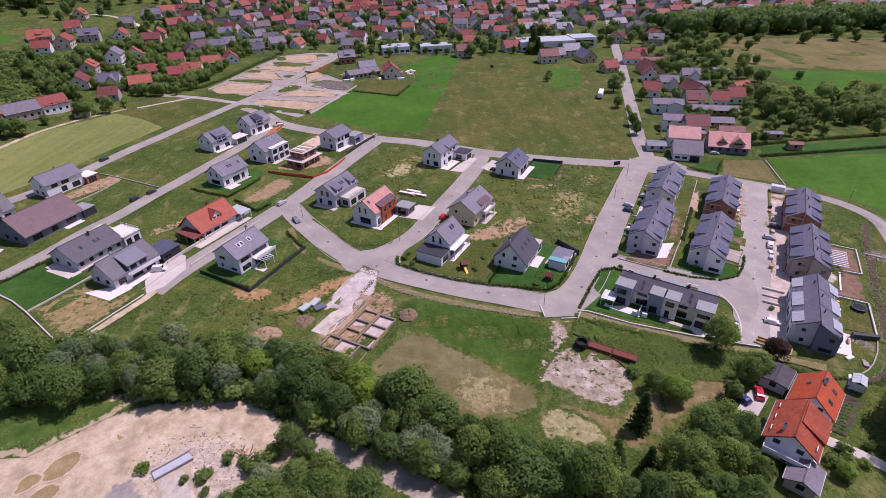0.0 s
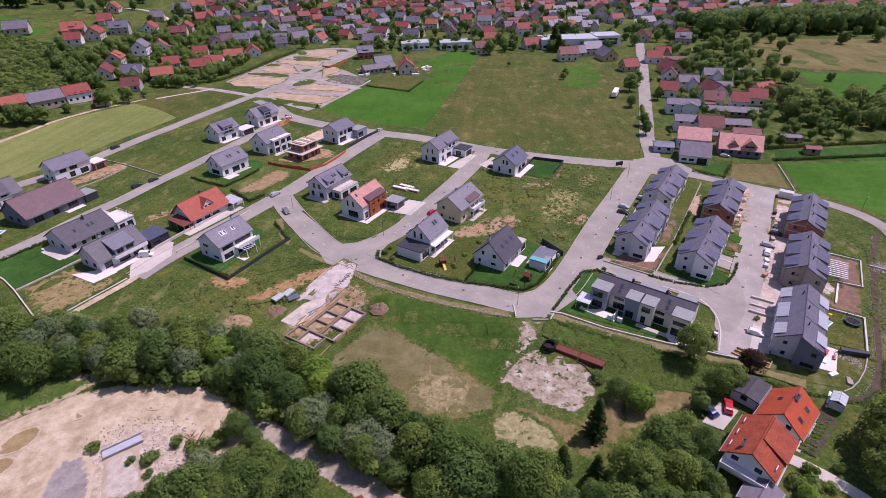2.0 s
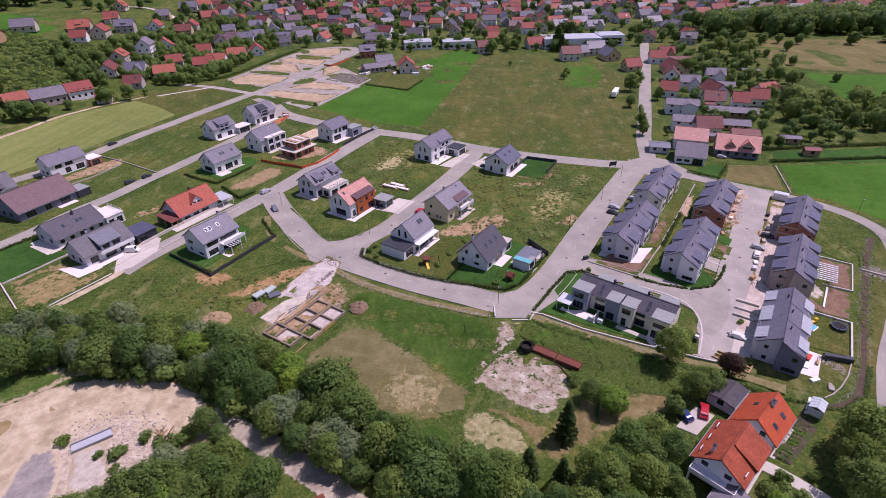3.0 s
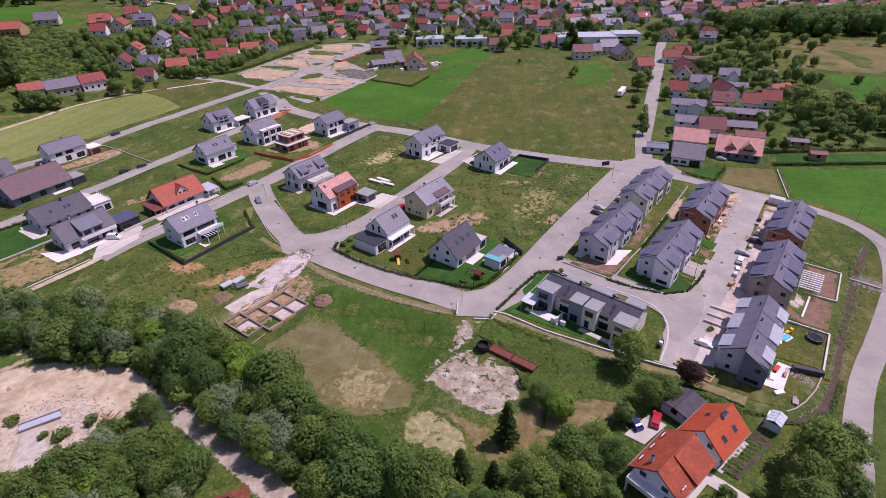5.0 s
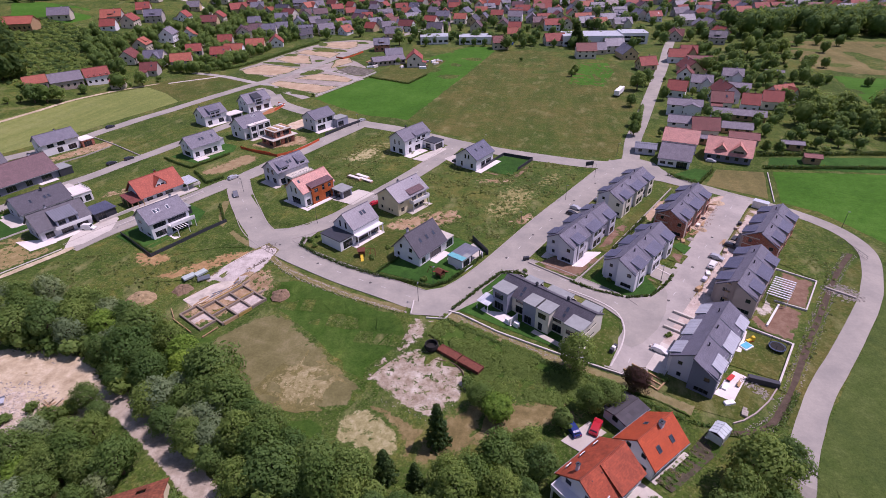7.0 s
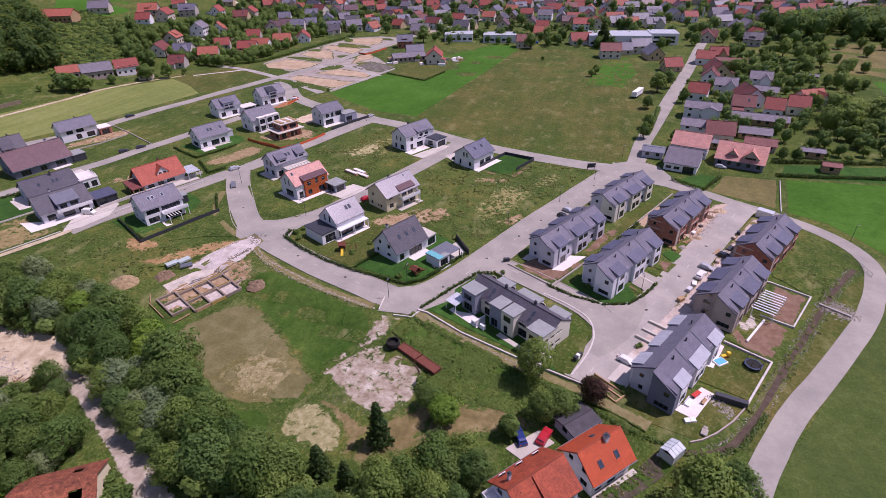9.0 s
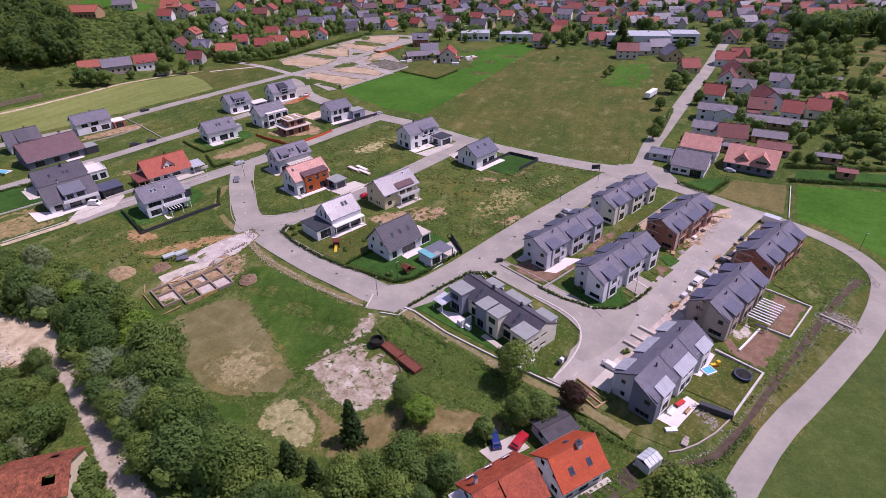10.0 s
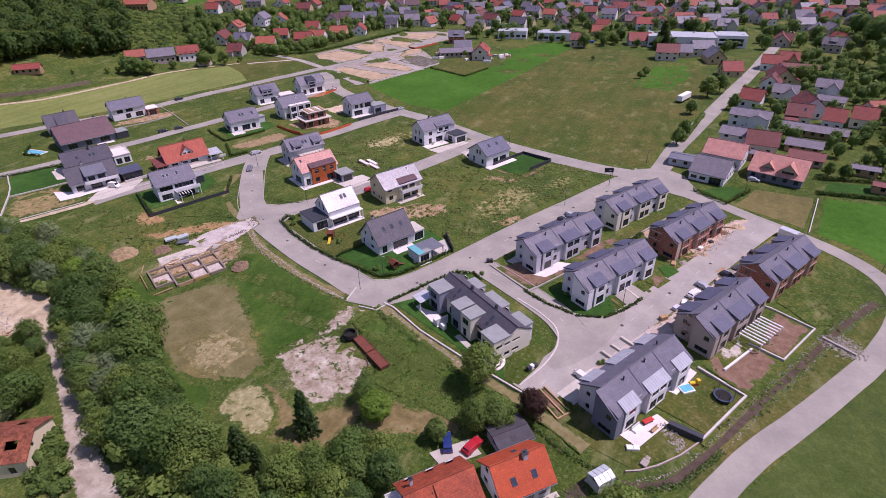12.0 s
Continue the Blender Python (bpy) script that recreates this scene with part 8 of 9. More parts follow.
BROWN = edged("garden_soil", ("#6f5646", "#7d6452", "#8e7664"), 0.5, weeds=0.15)
yard("bare brown garden soil within a low wall", [(103.6, 115.4), (106.8, 128.6), (113.6, 124.8), (107.6, 113.3)], BROWN)
yard("bare brown garden soil behind a terrace", [(94.0, 106.0), (98.6, 114.6), (102.6, 114.8), (107, 112.4), (101.2, 101.4)], BROWN)
yard("brown soil yard beside a terrace", [(48.6, 122.4), (58.4, 116.8), (64.8, 127.4), (57.1, 130.3)], BROWN)
yard("brown soil garden between terraces", [(63.6, 130.6), (67.6, 133.6), (74, 146), (71, 147)], BROWN)
yard("brown soil front garden", [(81.5, 129.7), (83.7, 133.9), (86.9, 132), (84.6, 127.9)], BROWN)
yard("grey block-paved parking bays", [(76.2, 121.4), (79.2, 127), (83.2, 124.4), (80.1, 118.4)], ASPHALT)
yard("narrow brown planting bed", [(80.6, 128.4), (83.4, 126.2), (82.9, 125.4), (80.1, 127.5)], BROWN)
yard("narrow brown planting bed", [(76.0, 120.6), (79.0, 118.0), (78.5, 117.2), (75.4, 119.7)], BROWN)
yard("green front lawn", [(83.7, 136.5), (86, 138.8), (88.5, 136.5), (86.2, 132.7)], LAWN, "lawn")
yard("pale gravel yard behind a terrace", [(96.0, 111.0), (100.9, 116.4), (101.9, 113.7), (97.7, 106.4)], edged("pale_yard_gravel", ("#9d968a", "#b8b1a4", "#cfc9bd"), 1.2, weeds=0.5))
wall_line("parking_divider", "white concrete divider between parking bays", "divider", [(77.9, 125.3), (81.6, 122.1)], 0.2, 0.4, WALLC)
yard("sandy yard before a terrace", [(77, 150), (85.6, 166.4), (87.6, 165.6), (80, 149)], edged("yard_sand", ("#a08a70", "#b09a80", "#bca892"), 0.5), "yard")
yard("pale paved terrace", [(57.6, 122.6), (61.6, 130.4), (65.6, 130.8), (60.4, 122.8)], SLAB)
yard("pale paved patio with loose slabs", [(82.4, 84.4), (87.4, 91.0), (89.4, 89.8), (85.4, 83.0)], SLAB)
yard("pale paved strip beside a terrace", [(88.6, 97), (92.0, 104.4), (93.2, 103.6), (90.2, 96.6)], SLAB)
yard("grey parking bay", [(71.2, 89.0), (75.4, 97.4), (78.6, 95.6), (74.4, 87.4)], CONCRETE)
yard("grey gravel driveway of a grey house", [(-81.8, 115.6), (-81.2, 121), (-79.6, 129.6), (-76, 128), (-73.0, 121), (-75.2, 113), (-78.6, 109.8)], CONCRETE)
yard("white paved patio before a grey house", [(-95.4, 110.6), (-86.8, 107.1), (-83.4, 112.4), (-86.8, 113.9)], SLAB)
yard("pale paved path round a grey house", [(-112.4, 121.3), (-103.6, 117.4), (-98, 129.6), (-104.2, 133.2)], CONCRETE)
yard("pale concrete driveway", [(-112, 148), (-103, 144.6), (-106, 138), (-114, 141)], CONCRETE)
yard("pale concrete yard of a white house", [(13, 188), (18, 196), (22, 192), (18, 183)], CONCRETE)
yard("pale concrete yard behind a timber-clad house", [(-16, 149.6), (-10, 158), (-4, 156), (-8, 147)], CONCRETE)
yard("pale yard beside a garage", [(1, 186), (9, 199), (12, 198), (6, 184)], CONCRETE)
sheet("overgrown_plot", "rank green weeds on an unbuilt garden plot", "weeds", [(108, 132), (113, 146), (126, 142), (118, 128), (114, 126)], GRASS, off=0.04, rough=0.5)

t = thing("pergola", "white slatted pergola frame behind a terrace", "pergola", at(103.6, 117.6, 61))
for i in range(9):
    bm = bmesh.new()
    box(bm, -4.0 + i * 1.0, -2.2, 2.2, -3.7 + i * 1.0, 2.2, 2.35)
    part("slat", bm, FRAMEW, t)
posts(t, [(-3.8, -2), (4.2, -2), (-3.8, 2), (4.2, 2), (0.2, -2)], -0.1, 2.2, 0.07, FRAMEW)
bm = bmesh.new()
box(bm, -4.6, -0.2, 0.02, 4.6, 0.2, 0.5, bevel=0.03)
tagged(make("concrete_beam", bm, FRAMEW), "white concrete beam lying in the garden soil", "concrete beam").matrix_basis = at(100.0, 110.0, 59)
bm = bmesh.new()
box(bm, -2.6, -0.5, 0, 2.6, 0.5, 1.2, bevel=0.04)
tagged(make("garden_box", bm, ANTHRA), "dark garden storage box beside a wall", "storage box").matrix_basis = at(91.8, 88.6, -12)


def trampoline(x, y, r=1.6):
    t = thing("trampoline", "round blue-black trampoline with safety net posts", "trampoline", at(x, y))
    bm = bmesh.new()
    a = [[bm.verts.new((q * math.cos(6.283 * i / 24), q * math.sin(6.283 * i / 24), z)) for i in range(24)] for q, z in ((r * 0.98, 0.8), (r * 0.8, 0.82))]
    b = [bm.verts.new((r * 0.98 * math.cos(6.283 * i / 24), r * 0.98 * math.sin(6.283 * i / 24), 0.68)) for i in range(24)]
    for i in range(24):
        bm.faces.new((a[0][i], a[0][(i + 1) % 24], a[1][(i + 1) % 24], a[1][i])), bm.faces.new((b[i], b[(i + 1) % 24], a[0][(i + 1) % 24], a[0][i]))
    part("edge_pad", bm, plain("navy_pad", "#39455f", 0.6), t)
    bm = bmesh.new()
    bm.faces.new([bm.verts.new((r * 0.8 * math.cos(6.283 * i / 24), r * 0.8 * math.sin(6.283 * i / 24), 0.78)) for i in range(24)])
    part("mat", bm, RUBBER, t)
    for i in range(6):
        bm = bmesh.new()
        c, s = math.cos(6.283 * i / 6), math.sin(6.283 * i / 6)
        rod(bm, (r * c, r * s, -0.05), (r * c, r * s, 2.2), 0.04, n=5)
        part("net_post", bm, ANTHRA, t)
    bm = bmesh.new()
    for i in range(24):
        rod(bm, (r * math.cos(6.283 * i / 24), r * math.sin(6.283 * i / 24), 2.15), (r * math.cos(6.283 * (i + 1) / 24), r * math.sin(6.283 * (i + 1) / 24), 2.15), 0.03, n=4)
    part("top_ring", bm, ANTHRA, t)


trampoline(97.3, 98.9)


def small(name, label, cat, x, y, rot, boxes, m):
    """A small yard thing made of a few rounded blocks."""
    t = thing(name, label, cat, at(x, y, rot))
    names = {"toy_slide": ("base", "ladder", "chute"), "paddling_pool": ("rim", "water"), "garden_table": ("tabletop", "leg", "leg"), "garden_bench": ("seat", "backrest", "leg", "leg"), "brick_pallet": ("pallet", "load"), "site_container": ("body", "roof")}.get(name, ())
    for i, (b, mm) in enumerate(zip(boxes, m)):
        bm = bmesh.new()
        box(bm, *b, bevel=0.05)
        part(names[i] if i < len(names) else "body", bm, mm, t)
    return t


def each(name, label, cat, x, y, rot, boxes, m):
    """Several small things that stand side by side, each one by itself."""
    for b, mm in zip(boxes, m):
        bm = bmesh.new()
        box(bm, *b, bevel=0.05)
        tagged(make(name, bm, mm), label, cat, cat + " side by side").matrix_basis = at(x, y, rot)


small("toy_slide", "red and yellow plastic garden slide", "toy slide", 92.8, 100.4, 30, [(-0.9, -0.3, 0, 0.9, 0.3, 0.35), (0.3, -0.35, 0.35, 0.9, 0.35, 1.2), (-0.9, -0.3, 0.36, 0.2, 0.3, 0.7)], (REDP, YELLOWP, YELLOWP))
small("paddling_pool", "pale blue paddling pool", "paddling pool", 91.6, 98.6, 40, [(-1.2, -0.9, 0, 1.2, 0.9, 0.4), (-1.0, -0.7, 0.4, 1.0, 0.7, 0.43)], (WHITEP, POOLW))
small("garden_table", "red covered garden table", "table", 86.2, 88.6, 50, [(-1.0, -0.4, 0.6, 1.0, 0.4, 0.75), (-0.9, -0.3, 0, -0.7, 0.3, 0.6), (0.7, -0.3, 0, 0.9, 0.3, 0.6)], (REDP, ANTHRA, ANTHRA))
small("garden_bench", "dark garden bench on a patio", "bench", 87.4, 87.4, 60, [(-0.8, -0.25, 0.35, 0.8, 0.25, 0.45), (-0.8, 0.15, 0.45, 0.8, 0.25, 0.9), (-0.7, -0.2, 0, -0.6, 0.2, 0.35), (0.6, -0.2, 0, 0.7, 0.2, 0.35)], (TIMBER, TIMBER, ANTHRA, ANTHRA))
small("garden_bench", "grey garden seat on a patio", "bench", 84.8, 86.6, 60, [(-1.0, -0.5, 0, 1.0, 0.5, 0.45), (-1.0, 0.3, 0.45, 1.0, 0.5, 0.85)], (WHITEP, GREYW))
each("rubble_bag", "white building bag on rough ground", "building bag", 84.6, 82.6, 20, [(-1.0, -0.5, 0, 0.0, 0.4, 0.5), (0.1, -0.4, 0, 1.0, 0.5, 0.4)], (WHITEP, WHITEP))
each("stone_block", "pale stone block on rough ground", "stone block", 86.6, 80.6, 70, [(-0.8, -0.5, 0, 0.6, 0.5, 0.5), (0.7, -0.3, 0, 1.4, 0.4, 0.35)], (STONE, STONE))
each("waste_bin", "tall wheeled waste bin beside a wall", "waste bin", 65.4, 93.0, 60, [(-0.9, -0.4, 0, -0.2, 0.3, 1.1), (-0.1, -0.4, 0, 0.6, 0.3, 1.1), (0.7, -0.4, 0, 1.4, 0.3, 1.0)], (ANTHRA, WHITEP, ANTHRA))
each("waste_bin", "dark wheeled waste bin beside a wall", "waste bin", 46.4, 124.0, 30, [(-0.7, -0.4, 0, 0.0, 0.3, 1.1), (0.1, -0.4, 0, 0.8, 0.3, 1.0)], (ANTHRA, ANTHRA))
small("brick_pallet", "pallet of bricks beside the court road", "brick pallet", 88.6, 121.6, 60, [(-0.9, -0.6, 0, 0.9, 0.6, 0.15), (-0.8, -0.5, 0.15, 0.8, 0.5, 0.9)], (TIMBER, GREYW))
small("brick_pallet", "pallets of building stone beside the court road", "brick pallet", 100.4, 142.6, 60, [(-1.4, -0.6, 0, 1.4, 0.6, 0.15), (-1.3, -0.5, 0.15, 1.2, 0.5, 0.8)], (TIMBER, ANTHRA))
SAND = plain("builders_sand", "#b39f83", 0.95, 0.25, 1.2, bump=0.6)
for i, (x, y, r, hgt, mm, w) in enumerate(((91.6, 151.6, 1.5, 0.8, EARTH, "brown earth"), (93.4, 146.8, 1.3, 0.7, SAND, "tan sand"), (89.2, 141.0, 1.1, 0.6, STONE, "grey rubble"), (101.6, 164.6, 2.0, 0.7, SAND, "tan sand"), (98.0, 160.0, 1.6, 0.5, EARTH, "brown earth"), (88.2, 115.6, 0.9, 0.5, STONE, "grey rubble"), (99.6, 141.0, 1.3, 0.6, STONE, "grey rubble"))):
    mound("small heap of %s on the building site" % w, x, y, r, hgt, mm, 20 + i)
rngc = random.Random(9)
for x, y in ((90.4, 149.4), (92.6, 149.0), (89.8, 146.2), (88.0, 143.2), (95.0, 153.6), (87.0, 139.6), (98.2, 139.0), (96.6, 135.8), (90.0, 124.4), (86.4, 117.2), (102.4, 148.6), (104.0, 151.4)):
    a = rngc.uniform(0.5, 1.0)
    small("brick_pallet", "pallet of building material on the dusty site", "brick pallet", x, y, 60 + rngc.uniform(-25, 25), [(-a, -0.55, 0, a, 0.55, 0.14), (-a + 0.06, -0.48, 0.14, a - 0.06, 0.48, rngc.uniform(0.4, 1.0))], (TIMBER, rngc.choice((BRICK, GREYW, WHITEP, TIMBER, ANTHRA))))
for x, y, r in ((94.2, 150.2, 70), (90.8, 144.4, 40), (99.2, 163.2, 10), (97.2, 140.6, 65), (86.6, 141.4, 55)):
    t = thing("plank_pile", "loose pile of timber planks on the building site", "plank pile", at(x, y, r))
    for i in range(6):
        bm = bmesh.new()
        box(bm, -1.6, -0.1, 0.02 + 0.06 * i, 1.6, 0.1, 0.07 + 0.06 * i, m=Matrix.Rotation(radians(rngc.uniform(-14, 14)), 4, "Z") @ Matrix.Translation((0, rngc.uniform(-0.3, 0.3), 0)))
        part("plank", bm, TIMBER, t)
small("site_container", "white site hut with flat roof", "site hut", 112.6, 163.2, -32, [(-2.0, -1.0, 0, 2.0, 1.0, 2.1), (-2.1, -1.1, 2.1, 2.1, 1.1, 2.22)], (WHITEP, METALL))
small("white_cabinet", "white utility cabinet beside a terrace", "cabinet", 46.0, 97.4, -32, [(-0.6, -0.4, 0, 0.6, 0.4, 1.2)], (WHITEP,))
for i, (x, y) in enumerate(((73.6, 94.2), (77.2, 101.0), (78.6, 103.6), (80.0, 106.4))):
    small("planter_wall", "pale concrete divider with low plants between parking bays", "divider", x + 1.4, y + 0.4, -30, [(-2.4, -0.25, 0, 2.4, 0.25, 0.5 + 0.1 * (i % 2))], (CONCRETE,))
yard("brown raised bed within timber edging", [(67.3, 88.0), (68.9, 89.5), (74.2, 85.7), (72.6, 83.6)], BROWN)
for p in ([(67.2, 88.0), (72.6, 83.5)], [(68.9, 89.6), (74.3, 85.7)], [(72.7, 83.6), (74.2, 85.6)], [(68.2, 88.8), (73.4, 84.8)]):
    wall_line("sleeper", "pale timber sleeper step on the bank", "sleeper", p, 0.4, 0.25, TIMBER, kind="")

# pool house, carport and garden play things by the corner garden
t = thing("pool_house", "garden pool house with grey roof and teal cover", "pool house", at(30.6, 121.0, 61))
block(t, -3.4, -2.4, 0.2, 2.2, 2.4, WHITE, GRAVELROOF, {"S": [(0.5, 0.2, 3.0, 2.1)]}, name="body")
bm = bmesh.new()
slab(bm, (-3.5, -2.5, 2.70), (-3.5, 2.3, 2.70), (-1.6, 2.3, 2.66), (-1.6, -2.5, 2.66), 0.06)
part("cover", bm, TEAL, t, "faded teal sheet cover")
bm = bmesh.new()
slab(bm, (-1.6, 2.4, 2.66), (4.0, 2.4, 2.66), (4.0, -2.6, 2.6), (-1.6, -2.6, 2.6), 0.1)
part("carport_roof", bm, METALG, t)
posts(t, [(3.8, -2.4), (3.8, 2.2), (0.5, -2.4)], -0.2, 2.55, 0.08, ANTHRA)
bm = bmesh.new()
box(bm, 4.2, -3.0, -0.2, 4.5, -2.6, 1.6), box(bm, -3.6, -3.4, -0.2, -0.4, -3.2, 0.2)
part("gate_post", bm, FRAMEW, t)
yard("grey paved forecourt of a carport", [(29.8, 116.6), (35.6, 125.4), (32, 130), (26.4, 121)], CONCRETE)


def swing(x, y, rot, label, tall=2.0):
    """A garden play tower of stained wood with a swing arm and a slide."""
    t = thing("play_frame", label, "play frame", at(x, y, rot))
    for sx in (-0.7, 0.7):
        for sy in (-0.7, 0.7):
            bm = bmesh.new()
            box(bm, sx - 0.07, sy - 0.07, -0.1, sx + 0.07, sy + 0.07, tall)
            part("leg", bm, STAIN, t)
    bm = bmesh.new()
    box(bm, -0.85, -0.85, 0.95, 0.85, 0.85, 1.05)
    part("platform", bm, STAIN, t)
    for s in (-1, 1):
        bm = bmesh.new()
        slab(bm, (-1.0, 0, tall + 0.6), (1.0, 0, tall + 0.6), (1.0, s * 1.05, tall - 0.05), (-1.0, s * 1.05, tall - 0.05), 0.06)
        part("roof", bm, STAIN, t)
        bm = bmesh.new()
        box(bm, -0.8, s * 0.76 - 0.03, 1.05, 0.8, s * 0.76 + 0.03, 1.6)
        part("side_board", bm, STAIN, t)
    bm = bmesh.new()
    rod(bm, (0.7, 0, tall), (3.4, 0, tall), 0.07, n=5), rod(bm, (3.4, 0, tall), (3.6, -0.9, -0.1), 0.06, n=5), rod(bm, (3.4, 0, tall), (3.6, 0.9, -0.1), 0.06, n=5)
    part("beam", bm, STAIN, t)
    bm = bmesh.new()
    slab(bm, (-0.35, -0.8, 1.1), (0.35, -0.8, 1.1), (0.35, -2.9, 0.1), (-0.35, -2.9, 0.1), 0.08)
    part("slide", bm, YELLOWP if tall > 1.8 else STAIN, t, "moulded slide")
    bm = bmesh.new()
    box(bm, 1.9, -0.1, 0.5, 2.4, 0.1, 0.56), rod(bm, (1.95, 0, 0.56), (1.95, 0, tall), 0.02, n=3), rod(bm, (2.35, 0, 0.56), (2.35, 0, tall), 0.02, n=3)
    part("swing_seat", bm, REDP, t)


STAIN = plain("red_brown_stained_wood", "#6b3b2b", 0.7, 0.2, 2.0)
swing(4.0, 119.4, 20, "red-brown wooden play tower with a yellow slide")
swing(26.2, 113.2, 150, "red-brown wooden play tower in a corner garden", 1.7)
for x, y, s in ((7.0, 118.4, 0.35), (9.8, 124.2, 0.35), (22.6, 111.0, 0.4), (26.8, 112.6, 0.35), (-10, 121.6, 0.4), (-12.4, 124.4, 0.45), (-11.4, 127, 0.35), (13.6, 131, 0.5), (66.4, 118, 0.3), (61, 96, 0.3), (63, 99.6, 0.28), (46.6, 118.6, 0.4), (74, 86.6, 0.4), (77, 99.6, 0.3), (87, 118, 0.3)):
    plant("shrub", x, y, s, random.Random(int(x * 9)))

# steel troughs, tank and pipe on the rubble yard
t = thing("steel_trough", "long rusty steel trough in two joined sections", "steel trough", at(35.6, 86.2, -29))
for i in range(2):
    bm = bmesh.new()
    x0 = -5.3 + i * 5.4
    box(bm, x0 + 0.1, -0.9, 0.05, x0 + 5.0, 0.9, 0.82), box(bm, x0, -1.0, 0.25, x0 + 5.1, -0.85, 0.9), box(bm, x0, 0.85, 0.25, x0 + 5.1, 1.0, 0.9), box(bm, x0, -0.85, 0.25, x0 + 0.15, 0.85, 0.9), box(bm, x0 + 4.95, -0.85, 0.25, x0 + 5.1, 0.85, 0.9)
    part("trough", bm, RUST, t)
t = thing("round_tank", "black plastic round tank, open at the top", "tank", at(29.3, 88.6))
bm = bmesh.new()
r0 = [[bm.verts.new((q * math.cos(6.283 * i / 20), q * math.sin(6.283 * i / 20), z)) for i in range(20)] for q, z in ((1.3, 0), (1.5, 0.6), (1.35, 1.3), (1.15, 1.3), (1.1, 0.5))]
for a, b in zip(r0, r0[1:]):
    for i in range(20):
        bm.faces.new((a[i], a[(i + 1) % 20], b[(i + 1) % 20], b[i]))
bm.faces.new(r0[-1])
part("shell", bm, RUBBER, t)
bm = bmesh.new()
pl = spline([(30.6, 85.8), (33.8, 85.5), (36.1, 84.0), (37.2, 82.0)], 0.7)
hoops = []
for i, a in enumerate(pl):
    d = (pl[min(i + 1, len(pl) - 1)] - pl[max(i - 1, 0)]).normalized()
    s = Vector((-d.y, d.x, 0))
    hoops.append([bm.verts.new(Vector((a.x, a.y, land(a.x, a.y) + 0.2)) + 0.14 * (s * math.cos(6.283 * j / 8) + Vector((0, 0, math.sin(6.283 * j / 8))))) for j in range(8)])
for a, b in zip(hoops, hoops[1:]):
    for j in range(8):
        bm.faces.new((a[j], a[(j + 1) % 8], b[(j + 1) % 8], b[j]))
bm.faces.new(hoops[0]), bm.faces.new(hoops[-1])
tagged(make("drain_pipe", bm, BARK), "curved dark drain pipe on the rubble", "pipe")

# timber stacks in an empty plot
for x, y, n in ((-14.4, 166.2, 3), (-12.0, 167.6, 3), (-10.2, 165.4, 2)):
    t = thing("timber_stack", "white-wrapped stack of roof timber on an empty plot", "timber stack", at(x, y, -26))
    for i in range(n):
        bm = bmesh.new()
        box(bm, -3.2 + 0.3 * i, -0.6, 0.1 + i * 0.28, 3.2 - 0.2 * i, 0.6, 0.34 + i * 0.28)
        part("timber_beam", bm, SLAB if i == n - 1 else TIMBER, t)

# gravel yard: bridge deck, concrete pit, planks, puddles
t = thing("steel_deck", "grey steel ramp deck on broken ground", "steel deck", at(-49.8, 59.2, 40, 0.1))
bm = bmesh.new()
box(bm, -3.2, -0.9, 0.16, 3.2, 0.9, 0.3)
part("deck", bm, METALL, t)
for s in (-1, 1):
    bm = bmesh.new()
    box(bm, -3.3, s * 1.0 - 0.1, 0, 3.3, s * 1.0 + 0.1, 0.5)
    part("girder", bm, STEEL, t)
sheet("slab_floor", "old concrete floor of a demolished shed", "slab", [(-52, 57), (-47, 59.5), (-40.5, 50), (-46, 47)], edged("broken_floor", ("#a39a8c", "#b5ac9e", "#c6beb0"), 0.7, ground=("#9a8d74", "#b5a88e"), weeds=0.3), off=0.12, rough=0.7, edge=1.2)
sheet("slab_floor", "broken grey asphalt floor", "slab", [(-60, 58), (-53.4, 56.6), (-48, 46), (-58, 44)], edged("old_floor", ("#7d7874", "#928c86", "#a49d96"), 0.4, ground=("#ab9c80", "#c2b59a")), off=0.11, rough=1.4, edge=2.0)
for i, q in enumerate(([(-71, 63), (-67, 61), (-69, 56), (-73, 57)], [(-76, 57), (-72, 58), (-72, 54), (-76, 53)], [(-64.6, 66.4), (-61.4, 66.6), (-62, 64.6), (-64, 64.4)], [(-57, 66.8), (-55.2, 66.6), (-56, 65.4)], [(-51.4, 68.6), (-47.6, 69), (-48, 67.2), (-51, 67)], [(-70, 56), (-67, 55), (-70, 50), (-73, 51)])):
    sheet("damp_patch", "damp olive-brown patch in the sandy yard", "damp patch", q, edged("damp_sand", ("#84744f", "#917f58", "#a08e68"), 0.4, ground=("#ab9c80", "#c2b59a")) if i == 0 else bpy.data.materials["damp_sand"], off=0.05, rough=1.6, soft=2, edge=0.9, cell=0.8)
sheet("bank", "green weedy bank beside the gravel yard", "bank", [(-104, 62), (-84, 62.4), (-78, 62.2), (-74, 65.6), (-69, 69.4), (-66.6, 72), (-62, 76), (-84, 78), (-106, 80)], edged("weedy_bank", ("#37501f", "#476026", "#5f6f34"), 0.3, ground=("#9a8b6f", "#b4a588"), weeds=0.1), off=0.05, rough=2.2, edge=1.8, step=1.0, cell=1.5)
t = thing("wood_pile", "heap of old planks and branches", "wood pile", at(-37.4, 61.4, 20))
rngp = random.Random(12)
